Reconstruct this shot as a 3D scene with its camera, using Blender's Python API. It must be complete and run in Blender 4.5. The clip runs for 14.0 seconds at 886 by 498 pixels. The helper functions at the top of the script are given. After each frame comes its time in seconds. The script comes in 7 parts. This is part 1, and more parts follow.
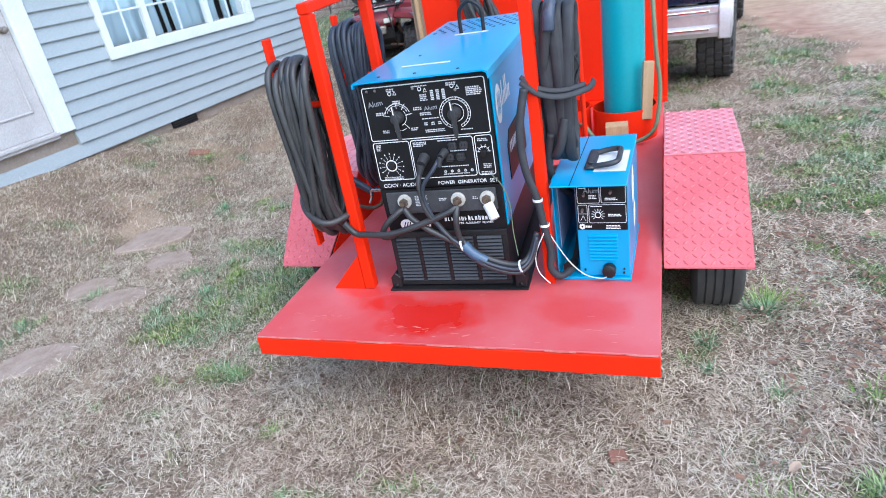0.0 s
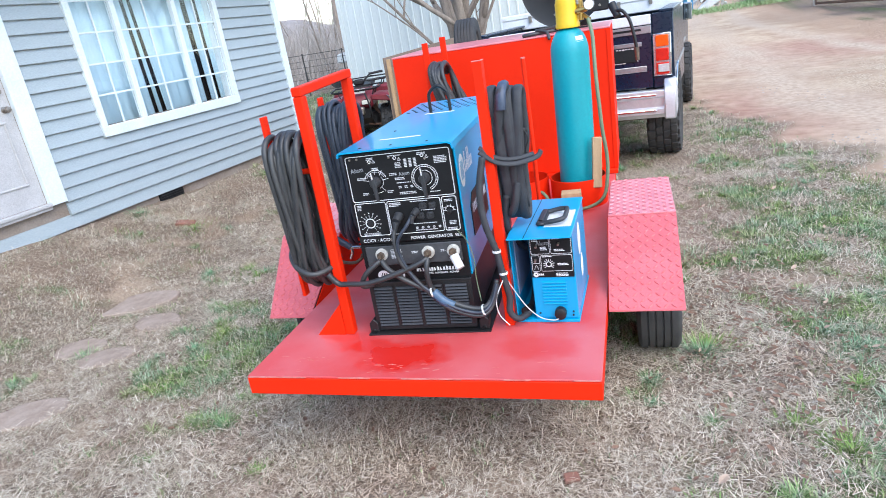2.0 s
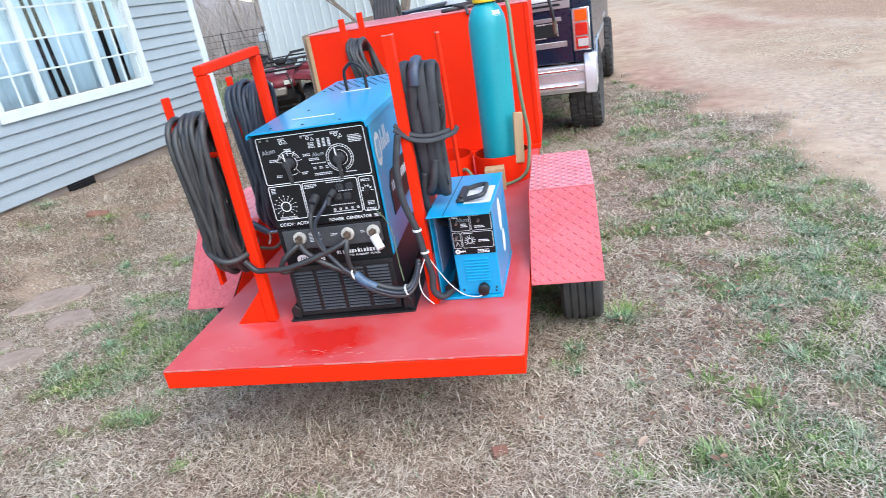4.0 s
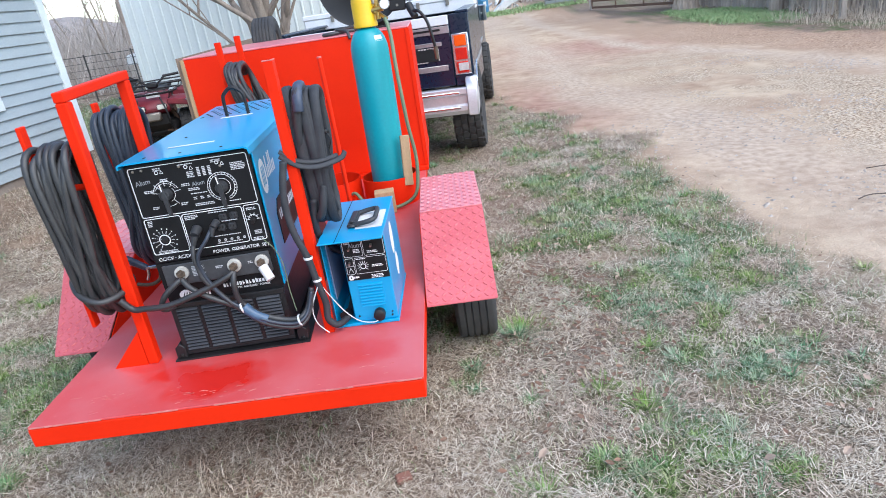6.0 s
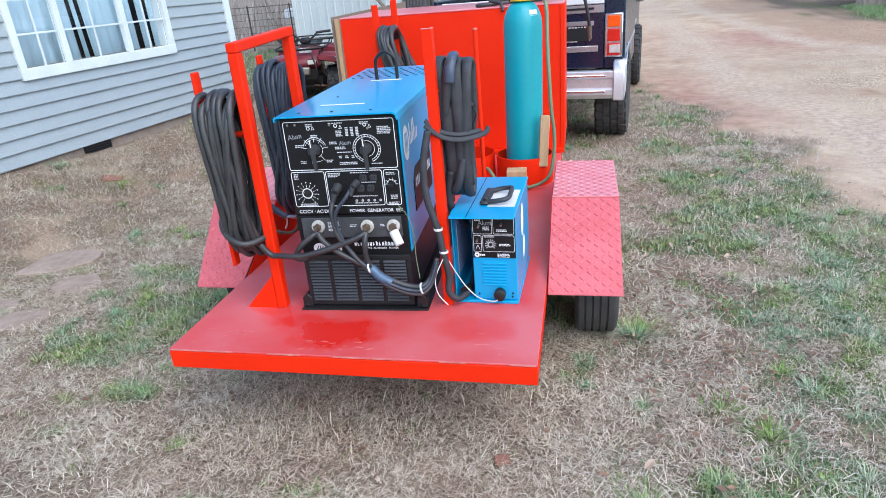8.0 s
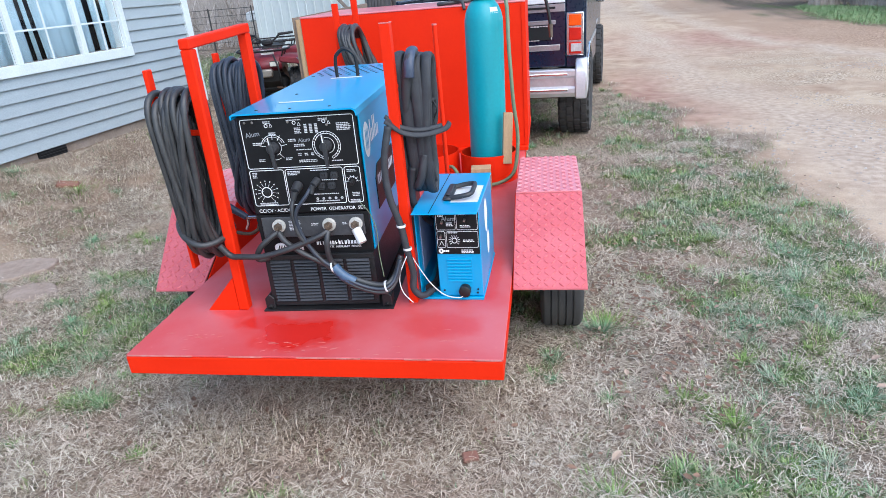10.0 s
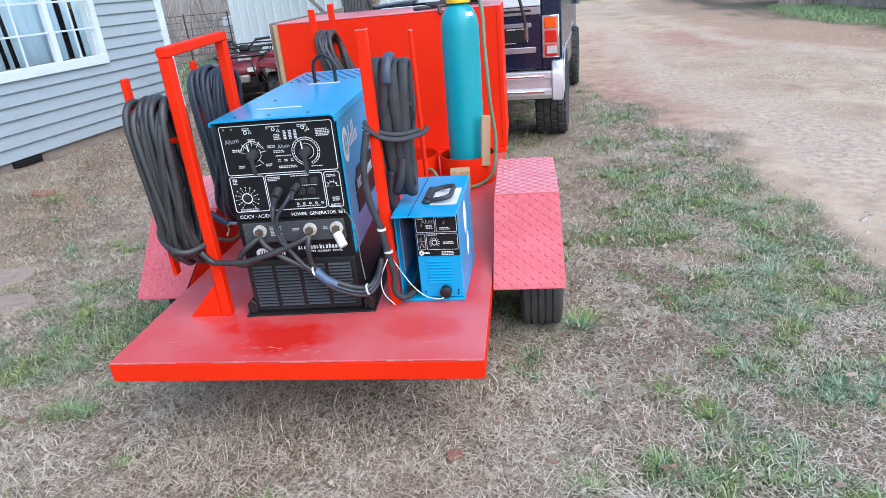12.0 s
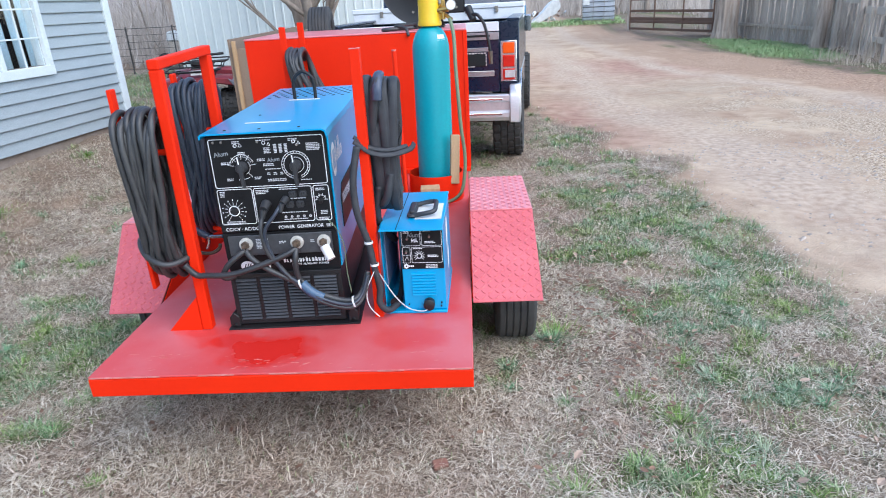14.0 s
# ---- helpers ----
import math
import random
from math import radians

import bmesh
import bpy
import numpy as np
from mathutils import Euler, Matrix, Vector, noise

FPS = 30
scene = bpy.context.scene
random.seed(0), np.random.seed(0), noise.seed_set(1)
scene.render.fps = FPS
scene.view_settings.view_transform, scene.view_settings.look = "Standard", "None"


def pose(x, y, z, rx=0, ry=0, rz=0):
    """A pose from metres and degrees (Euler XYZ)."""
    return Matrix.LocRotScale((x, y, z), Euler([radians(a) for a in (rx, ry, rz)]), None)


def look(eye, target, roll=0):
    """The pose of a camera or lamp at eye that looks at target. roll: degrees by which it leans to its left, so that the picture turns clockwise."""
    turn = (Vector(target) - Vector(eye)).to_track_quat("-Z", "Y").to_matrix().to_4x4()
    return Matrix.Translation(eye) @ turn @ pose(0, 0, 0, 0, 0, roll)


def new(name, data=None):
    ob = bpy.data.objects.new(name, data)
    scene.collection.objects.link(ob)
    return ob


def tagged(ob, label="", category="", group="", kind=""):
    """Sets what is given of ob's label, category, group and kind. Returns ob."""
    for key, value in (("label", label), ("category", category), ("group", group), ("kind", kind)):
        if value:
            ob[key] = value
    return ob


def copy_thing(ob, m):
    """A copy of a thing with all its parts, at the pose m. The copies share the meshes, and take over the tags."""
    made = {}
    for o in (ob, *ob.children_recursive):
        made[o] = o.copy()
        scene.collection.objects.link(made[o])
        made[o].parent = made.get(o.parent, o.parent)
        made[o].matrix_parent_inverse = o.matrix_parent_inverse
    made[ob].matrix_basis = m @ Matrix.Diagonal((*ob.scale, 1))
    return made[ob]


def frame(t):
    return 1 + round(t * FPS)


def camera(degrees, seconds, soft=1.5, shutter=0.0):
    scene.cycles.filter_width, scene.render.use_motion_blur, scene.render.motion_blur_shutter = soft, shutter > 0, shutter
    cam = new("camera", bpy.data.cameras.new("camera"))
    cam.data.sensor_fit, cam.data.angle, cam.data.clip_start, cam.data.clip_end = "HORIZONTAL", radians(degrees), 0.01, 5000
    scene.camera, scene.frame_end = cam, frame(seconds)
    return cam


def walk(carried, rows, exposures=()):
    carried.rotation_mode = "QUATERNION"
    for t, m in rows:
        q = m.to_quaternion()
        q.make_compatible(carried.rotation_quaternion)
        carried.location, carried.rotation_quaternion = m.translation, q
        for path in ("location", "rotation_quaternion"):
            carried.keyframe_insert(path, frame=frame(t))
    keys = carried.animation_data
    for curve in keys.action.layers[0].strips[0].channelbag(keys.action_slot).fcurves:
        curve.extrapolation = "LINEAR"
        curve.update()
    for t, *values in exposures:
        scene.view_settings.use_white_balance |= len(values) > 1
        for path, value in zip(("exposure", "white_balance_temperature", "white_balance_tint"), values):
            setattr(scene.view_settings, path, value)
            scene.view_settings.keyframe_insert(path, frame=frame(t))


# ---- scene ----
cam = camera(70.0, 14.0, soft=0.7, shutter=0.35)
PATH = [
    (0, (1.442, -1.604, 1.65), (0.772, 0.066, 0.777), -10.2),
    (0.3, (1.41, -1.772, 1.662), (0.856, -0.028, 0.855), -9.0),
    (0.5, (1.395, -1.859, 1.648), (0.958, -0.061, 0.889), -6.1),
    (1, (1.39, -1.941, 1.673), (1.009, -0.094, 1.008), -5.8),
    (1.2, (1.415, -1.947, 1.663), (0.912, -0.121, 1.021), -3.4),
    (1.5, (1.467, -1.958, 1.671), (0.888, -0.16, 1.014), -7.4),
    (2, (1.567, -1.926, 1.683), (0.973, -0.136, 1.015), -9.3),
    (2.2, (1.604, -1.879, 1.642), (1.009, -0.09, 0.972), -10.4),
    (4.3, (1.62, -1.882, 1.661), (1.324, -0.065, 0.879), -8.9),
    (4.5, (1.617, -1.879, 1.656), (1.418, -0.056, 0.86), -8.4),
    (5, (1.638, -1.902, 1.665), (1.531, -0.071, 0.868), -8.2),
    (5.5, (1.624, -1.908, 1.679), (1.512, -0.073, 0.892), -7.9),
    (6, (1.616, -1.868, 1.667), (1.553, -0.014, 0.921), -8.5),
    (6.5, (1.62, -1.908, 1.695), (1.618, -0.049, 0.959), -7.5),
    (7, (1.612, -1.885, 1.683), (1.442, -0.041, 0.927), -8.0),
    (7.3, (1.57, -1.859, 1.685), (1.286, -0.048, 0.885), -8.6),
    (7.5, (1.579, -1.822, 1.682), (1.126, -0.075, 0.819), -9.9),
    (7.7, (1.547, -1.837, 1.673), (1.119, -0.069, 0.841), -6.5),
    (8, (1.556, -1.838, 1.682), (1.135, -0.045, 0.902), -4.8),
    (8.5, (1.567, -1.833, 1.668), (1.196, -0.011, 0.931), -4.4),
    (8.7, (1.58, -1.822, 1.643), (1.234, 0.005, 0.907), -4.8),
    (11, (1.574, -1.843, 1.659), (1.265, -0.04, 0.852), -4.9),
    (11.5, (1.585, -1.855, 1.66), (1.303, -0.042, 0.864), -5.1),
    (12, (1.591, -1.86, 1.664), (1.318, -0.037, 0.886), -5.4),
    (12.5, (1.569, -1.89, 1.693), (1.269, -0.056, 0.955), -5.0),
    (13, (1.544, -1.894, 1.681), (1.199, -0.044, 1.007), -4.3),
    (13.5, (1.484, -1.912, 1.664), (1.223, -0.061, 0.951), -5.7),
    (13.8, (1.438, -1.94, 1.662), (1.295, -0.087, 0.923), -3.8),
    (14, (1.432, -1.949, 1.676), (1.339, -0.09, 0.946), -3.1),
]
EXPOSURES = ((0.0, 1.58, 6050, 8), (2.2, 1.65, 6300, 8), (4.3, 1.58, 6450, 8), (5.0, 1.52, 6400, 8), (8.7, 1.45, 6250, 8), (14.0, 1.43, 6150, 8))
walk(cam, [(t, look(eye, target, roll)) for t, eye, target, roll in PATH], EXPOSURES)

# ---- world and light ----
world = bpy.data.worlds.new("world")
scene.world = world
world.use_nodes = True
wt = world.node_tree
sky = wt.nodes.new("ShaderNodeTexSky")
sky.sky_type = "NISHITA"
sky.sun_disc = False
sky.sun_elevation = radians(48)
sky.sun_rotation = radians(125)
sky.dust_density = 1.0
sky.air_density = 1.0
wt.links.new(sky.outputs[0], wt.nodes["Background"].inputs[0])
wt.nodes["Background"].inputs[1].default_value = 0.15
sun = new("sun", bpy.data.lights.new("sun", "SUN"))
sun.data.energy = 0.9
sun.data.angle = radians(60)
sun.data.color = (1.0, 0.98, 0.96)
sun.matrix_world = look((3.4, -4.5, 6.5), (0, 0, 0))

# ---- materials ----


def mat(name, col, rough=0.6, metal=0.0, col2=None, scale=6.0, bump=0.0, bscale=80.0, rvar=0.1, island=0.0, spec=0.5, mix=0.5, stretch=(1, 1, 1), coat=0.0):
    """Two-scale noise over a base colour, with matching roughness change and fine relief."""
    m = bpy.data.materials.new(name)
    m.use_nodes = True
    n, l = m.node_tree.nodes, m.node_tree.links
    b = n["Principled BSDF"]
    tc = n.new("ShaderNodeTexCoord")
    mp = n.new("ShaderNodeMapping")
    mp.inputs["Scale"].default_value = stretch
    l.new(tc.outputs["Object"], mp.inputs[0])
    a = n.new("ShaderNodeTexNoise")
    a.inputs["Scale"].default_value = scale
    a.inputs["Detail"].default_value = 6
    l.new(mp.outputs[0], a.inputs["Vector"])
    c = n.new("ShaderNodeTexNoise")
    c.inputs["Scale"].default_value = bscale
    c.inputs["Detail"].default_value = 4
    l.new(mp.outputs[0], c.inputs["Vector"])
    r = n.new("ShaderNodeMapRange")
    r.inputs[1].default_value, r.inputs[2].default_value = 0.3, 0.7
    l.new(a.outputs[0], r.inputs[0])
    col2 = col2 or tuple(v * 0.78 for v in col)
    mx = n.new("ShaderNodeMixRGB")
    mx.inputs[1].default_value, mx.inputs[2].default_value = (*col, 1), (*col2, 1)
    l.new(r.outputs[0], mx.inputs[0])
    fine = n.new("ShaderNodeMixRGB")
    fine.blend_type = "OVERLAY"
    fine.inputs[0].default_value = mix * 0.6
    l.new(mx.outputs[0], fine.inputs[1])
    l.new(c.outputs[0], fine.inputs[2])
    out = fine.outputs[0]
    if island:
        oi = n.new("ShaderNodeObjectInfo")
        gi = n.new("ShaderNodeNewGeometry")
        ad = n.new("ShaderNodeMath")
        ad.operation = "ADD"
        l.new(oi.outputs["Random"], ad.inputs[0])
        l.new(gi.outputs["Random Per Island"], ad.inputs[1])
        hv = n.new("ShaderNodeHueSaturation")
        vr = n.new("ShaderNodeMapRange")
        vr.inputs[2].default_value = 2.0
        vr.inputs[3].default_value, vr.inputs[4].default_value = 1 - island, 1 + island
        l.new(ad.outputs[0], vr.inputs[0])
        l.new(vr.outputs[0], hv.inputs["Value"])
        l.new(out, hv.inputs["Color"])
        out = hv.outputs[0]
    l.new(out, b.inputs["Base Color"])
    rr = n.new("ShaderNodeMapRange")
    rr.inputs[3].default_value, rr.inputs[4].default_value = max(rough - rvar, 0.03), min(rough + rvar, 1)
    l.new(c.outputs[0] if rvar < 0.12 else a.outputs[0], rr.inputs[0])
    l.new(rr.outputs[0], b.inputs["Roughness"])
    b.inputs["Metallic"].default_value = metal
    b.inputs["Specular IOR Level"].default_value = spec
    b.inputs["Coat Weight"].default_value = coat
    b.inputs["Coat Roughness"].default_value = 0.12
    if bump:
        bp = n.new("ShaderNodeBump")
        bp.inputs["Strength"].default_value = bump
        bp.inputs["Distance"].default_value = 0.004
        l.new(c.outputs[0], bp.inputs["Height"])
        l.new(bp.outputs[0], b.inputs["Normal"])
    return m


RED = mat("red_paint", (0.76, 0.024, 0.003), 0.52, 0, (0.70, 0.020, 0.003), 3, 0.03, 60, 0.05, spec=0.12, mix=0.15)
# pale tone: on the fender tops it holds dust and the sky's sheen
PALERED = mat("pale_pinkish_red", (0.69, 0.225, 0.240), 0.34, 0, (0.62, 0.155, 0.168), 7, 0.08, 140, 0.1, spec=0.8)
WORN = mat("scuffed_bare_paint", (0.62, 0.24, 0.21), 0.5, 0, (0.55, 0.10, 0.08), 30, 0.1, 150)
BLUE = mat("blue_enamel", (0.005, 0.305, 0.56), 0.32, 0, (0.005, 0.285, 0.535), 1.5, 0.0, 40, 0.02, mix=0.05, spec=0.4, coat=0.12)
BLUE_IN = mat("blue_grey_inside", (0.25, 0.30, 0.42), 0.5, 0, (0.2, 0.26, 0.4), 6)
PANEL = mat("black_panel", (0.008, 0.008, 0.009), 0.42, 0, (0.012, 0.012, 0.013), 8, 0.05, 200, spec=0.22)
BLACK = mat("black_steel", (0.011, 0.011, 0.012), 0.42, 0, (0.017, 0.016, 0.016), 10, 0.1, 180, spec=0.35)
DARK = mat("dark_hollow", (0.006, 0.006, 0.007), 0.8)
INK = mat("white_print", (0.86, 0.86, 0.86), 0.5, 0, (0.76, 0.76, 0.76), 30)
INKDIM = mat("faded_white_print", (0.66, 0.66, 0.67), 0.5, 0, (0.48, 0.48, 0.49), 40)
PENCIL = mat("chalk_mark", (0.33, 0.35, 0.37), 0.7)
RUBBER = mat("black_rubber_cable", (0.025, 0.025, 0.027), 0.42, 0, (0.044, 0.043, 0.043), 14, 0.2, 220, 0.12, island=0.25)
RUBBER_B = mat("blue_black_cable", (0.022, 0.028, 0.040), 0.40, 0, (0.036, 0.044, 0.060), 14, 0.2, 220, 0.12, island=0.2)
SLEEVE = mat("woven_grey_sleeve", (0.020, 0.021, 0.025), 0.62, 0, (0.036, 0.038, 0.043), 18, 0.4, 420, 0.1, island=0.2)
HGRIP = mat("dark_blue_grip", (0.035, 0.05, 0.085), 0.45, 0, (0.05, 0.065, 0.10), 20)
TAPE = mat("blue_grey_tape", (0.06, 0.11, 0.18), 0.4)
WHITEPL = mat("white_plastic", (0.75, 0.75, 0.73), 0.45)
GREENH = mat("green_hose", (0.16, 0.215, 0.12), 0.5, 0, (0.13, 0.17, 0.10), 20, 0.1, 200)
TEAL = mat("teal_cylinder_paint", (0.006, 0.30, 0.34), 0.42, 0, (0.006, 0.275, 0.315), 3, 0.05, 60, 0.1, mix=0.2)
YELLOW = mat("yellow_paint", (0.80, 0.50, 0.012), 0.45, 0, (0.74, 0.44, 0.01), 5, 0.06, 60, mix=0.2)
BRASS = mat("brass", (0.55, 0.36, 0.12), 0.35, 1.0)
BRONZE = mat("tarnished_bronze_nut", (0.15, 0.105, 0.07), 0.55, 0.3, (0.09, 0.065, 0.05), 60, 0.1, 200)
STEEL = mat("worn_steel", (0.30, 0.27, 0.24), 0.42, 0.8, (0.28, 0.24, 0.2), 40, 0.15, 200)
CHROME = mat("chrome", (0.70, 0.71, 0.73), 0.24, 1.0, (0.64, 0.64, 0.66), 4, 0.0, 30, 0.02, mix=0.06)
WOODL = mat("pale_raw_lumber", (0.50, 0.33, 0.18), 0.7, 0, (0.42, 0.26, 0.13), 5, 0.15, 60, stretch=(8, 8, 1))
TYRE = mat("tyre_rubber", (0.026, 0.026, 0.027), 0.75, 0, (0.055, 0.050, 0.046), 9, 0.4, 160, 0.1)
GREYPL = mat("grey_plastic", (0.030, 0.031, 0.034), 0.5)
SILVERP = mat("brushed_output_panel", (0.062, 0.064, 0.070), 0.4, 0.3, (0.085, 0.085, 0.09), 12)

# ---- helpers of this scene ----


def part(name, bm, material, parent=None, label="", smooth=False, loc=None):
    """Links a bmesh (or a verts, faces pair) as one mesh object under a thing or a part."""
    me = bpy.data.meshes.new(name)
    if isinstance(bm, tuple):
        me.from_pydata(bm[0], [], bm[1])
        me.update()
    else:
        bmesh.ops.recalc_face_normals(bm, faces=bm.faces[:])
        bm.to_mesh(me)
        bm.free()
    if smooth:
        me.shade_smooth()
        if smooth != 2:
            me.set_sharp_from_angle(angle=radians(38))
    me.materials.append(material)
    ob = new(name, me)
    if parent is not None:
        ob.parent = parent
    if loc is not None:
        ob.matrix_basis = loc
    if label:
        ob["label"] = label
    return ob


def thing(name, m, label, category, group="", kind=""):
    ob = new(name)
    ob.empty_display_size = 0.1
    ob.matrix_basis = m
    return tagged(ob, label, category, group, kind)


def box(lo, hi, bev=0.0, seg=1, bm=None, m=None):
    """A bevelled box between two corners."""
    b = bmesh.new()
    bmesh.ops.create_cube(b, size=1)
    c = [(p + q) / 2 for p, q in zip(lo, hi)]
    s = [abs(q - p) for p, q in zip(lo, hi)]
    for v in b.verts:
        v.co = Vector((v.co.x * s[0] + c[0], v.co.y * s[1] + c[1], v.co.z * s[2] + c[2]))
    if bev:
        bmesh.ops.bevel(b, geom=b.edges[:], offset=bev, segments=seg, affect="EDGES", profile=0.5)
    return join(bm, b, m)


def join(bm, b, m=None):
    if m is not None:
        b.transform(m)
    if bm is None:
        return b
    me = bpy.data.meshes.new("tmp")
    b.to_mesh(me)
    b.free()
    bm.from_mesh(me)
    bpy.data.meshes.remove(me)
    return bm


def rod(p0, p1, r0, r1=None, seg=16, bm=None, caps=True):
    """A round bar or cone between two points."""
    p0, p1 = Vector(p0), Vector(p1)
    b = bmesh.new()
    bmesh.ops.create_cone(b, cap_ends=caps, segments=seg, radius1=r0, radius2=r0 if r1 is None else r1, depth=(p1 - p0).length)
    q = (p1 - p0).to_track_quat("Z", "Y").to_matrix().to_4x4()
    return join(bm, b, Matrix.Translation((p0 + p1) / 2) @ q)


def lathe(profile, seg=32, bm=None, m=None):
    """A turned form round z from (radius, height) pairs."""
    b = bmesh.new()
    rings = []
    for r, z in profile:
        rings.append([b.verts.new((max(r, 1e-4) * math.cos(2 * math.pi * k / seg), max(r, 1e-4) * math.sin(2 * math.pi * k / seg), z)) for k in range(seg)])
    for u, w in zip(rings, rings[1:]):
        for k in range(seg):
            b.faces.new((u[k], u[(k + 1) % seg], w[(k + 1) % seg], w[k]))
    return join(bm, b, m)


def prism(outline, y0, y1, axis="y", bm=None, bev=0.0):
    """An outline of (a, b) pairs pushed out between two heights along an axis."""
    b = bmesh.new()

    def co(p, h):
        return {"y": (p[0], h, p[1]), "x": (h, p[0], p[1]), "z": (p[0], p[1], h)}[axis]

    lo = [b.verts.new(co(p, y0)) for p in outline]
    hi = [b.verts.new(co(p, y1)) for p in outline]
    b.faces.new(lo)
    b.faces.new(hi[::-1])
    for k in range(len(outline)):
        j = (k + 1) % len(outline)
        b.faces.new((lo[k], lo[j], hi[j], hi[k]))
    if bev:
        bmesh.ops.recalc_face_normals(b, faces=b.faces[:])
        bmesh.ops.bevel(b, geom=b.edges[:], offset=bev, segments=1, affect="EDGES")
    return join(bm, b)


def curve_points(ctrl, n=8, closed=False):
    """A Catmull-Rom line through the given points."""
    P = [Vector(p) for p in ctrl]
    out = []
    k = len(P)
    for i in range(k if closed else k - 1):
        if closed:
            a, b, c, d = P[i - 1], P[i], P[(i + 1) % k], P[(i + 2) % k]
        else:
            a, b, c, d = P[max(i - 1, 0)], P[i], P[i + 1], P[min(i + 2, k - 1)]
        for s in range(n):
            t = s / n
            out.append(0.5 * (2 * b + (c - a) * t + (2 * a - 5 * b + 4 * c - d) * t * t + (3 * b - 3 * c + d - a) * t ** 3))
    if not closed:
        out.append(P[-1])
    return out


def tube(ctrl, r, n=8, seg=8, closed=False, into=None, flat=1.0, r1=None, wide=None):
    """A round (or flattened) hose along a line; returns verts and faces."""
    pts = curve_points(ctrl, n, closed)
    V, F = into if into is not None else ([], [])
    base = len(V)
    k = len(pts)
    side = None if wide is None else Vector(wide)
    for i, p in enumerate(pts):
        d = (pts[(i + 1) % k] - pts[i - 1]) if closed else (pts[min(i + 1, k - 1)] - pts[max(i - 1, 0)])
        d.normalize()
        if side is None:
            side = d.orthogonal().normalized()
        side = (side - d * side.dot(d)).normalized()
        bi = d.cross(side)
        rr = r if r1 is None else r + (r1 - r) * i / (k - 1)
        for j in range(seg):
            a = 2 * math.pi * j / seg
            V.append(tuple(p + side * (rr * math.cos(a)) + bi * (rr * flat * math.sin(a))))
    m = k if closed else k - 1
    for i in range(m):
        for j in range(seg):
            a, b = base + i * seg + j, base + i * seg + (j + 1) % seg
            c, d2 = base + ((i + 1) % k) * seg + (j + 1) % seg, base + ((i + 1) % k) * seg + j
            F.append((a, b, c, d2))
    if not closed:
        F.append(tuple(base + j for j in range(seg))[::-1])
        F.append(tuple(base + (k - 1) * seg + j for j in range(seg)))
    return V, F


def merge(bm, vf):
    """Adds a verts, faces pair to a bmesh."""
    me = bpy.data.meshes.new("tmp")
    me.from_pydata(vf[0], [], vf[1])
    bm.from_mesh(me)
    bpy.data.meshes.remove(me)
    return bm


def text_bm(body, size, m):
    """Lettering as flat raised mesh, in its own plane placed by m."""
    cu = bpy.data.curves.new("text", "FONT")
    cu.body, cu.size, cu.extrude, cu.align_x, cu.align_y = body, size, 0.0004, "CENTER", "CENTER"
    ob = bpy.data.objects.new("text", cu)
    me = bpy.data.meshes.new_from_object(ob)
    b = bmesh.new()
    b.from_mesh(me)
    bpy.data.objects.remove(ob)
    bpy.data.meshes.remove(me)
    b.transform(m)
    return b


def wobble(seed, amp):
    rnd = random.Random(seed)
    return lambda: rnd.uniform(-amp, amp)


def vnoise(x, y, scale, seed):
    """Smooth value noise on arrays."""
    rs = np.random.RandomState(seed)
    g = rs.rand(256, 256)
    X, Y = x / scale, y / scale
    i, j = np.floor(X).astype(int), np.floor(Y).astype(int)
    u, v = X - i, Y - j
    u, v = u * u * (3 - 2 * u), v * v * (3 - 2 * v)
    a, b = g[i % 256, j % 256], g[(i + 1) % 256, j % 256]
    c, d = g[i % 256, (j + 1) % 256], g[(i + 1) % 256, (j + 1) % 256]
    return (a * (1 - u) + b * u) * (1 - v) + (c * (1 - u) + d * u) * v

# ---- ground ----


def sstep(a, b, v):
    t = np.clip((v - a) / (b - a), 0, 1)
    return t * t * (3 - 2 * t)


def dirt_at(x, y):
    """How bare the ground is: the gravel track beside the parked truck, and worn spots."""
    left = np.interp(y, [-6, 1, 3, 5, 7, 9, 40], [3.85, 3.65, 3.62, 3.3, 2.75, 2.3, 1.2])
    right = np.interp(y, [-6, 4, 8.5, 16.5, 34, 60], [10.4, 9.8, 9.3, 8.2, 6.9, 8.0])
    edge = (vnoise(x, y, 0.9, 5) - 0.5) * 0.8 + (vnoise(x, y, 0.22, 6) - 0.5) * 0.35
    road = sstep(-0.25, 0.25, x - left + edge) * sstep(-0.5, 0.4, right - x + edge * 1.6)
    wear = sstep(0.60, 0.85, vnoise(x + 3, y + 7, 0.8, 8) * 0.5 + vnoise(x, y, 0.2, 9) * 0.5) * 0.4
    wall = sstep(-2.7, -3.5, x - 0.115 * (y - 2.5)) * 0.10
    return np.clip(np.maximum(road, np.maximum(wear, wall)), 0, 1)


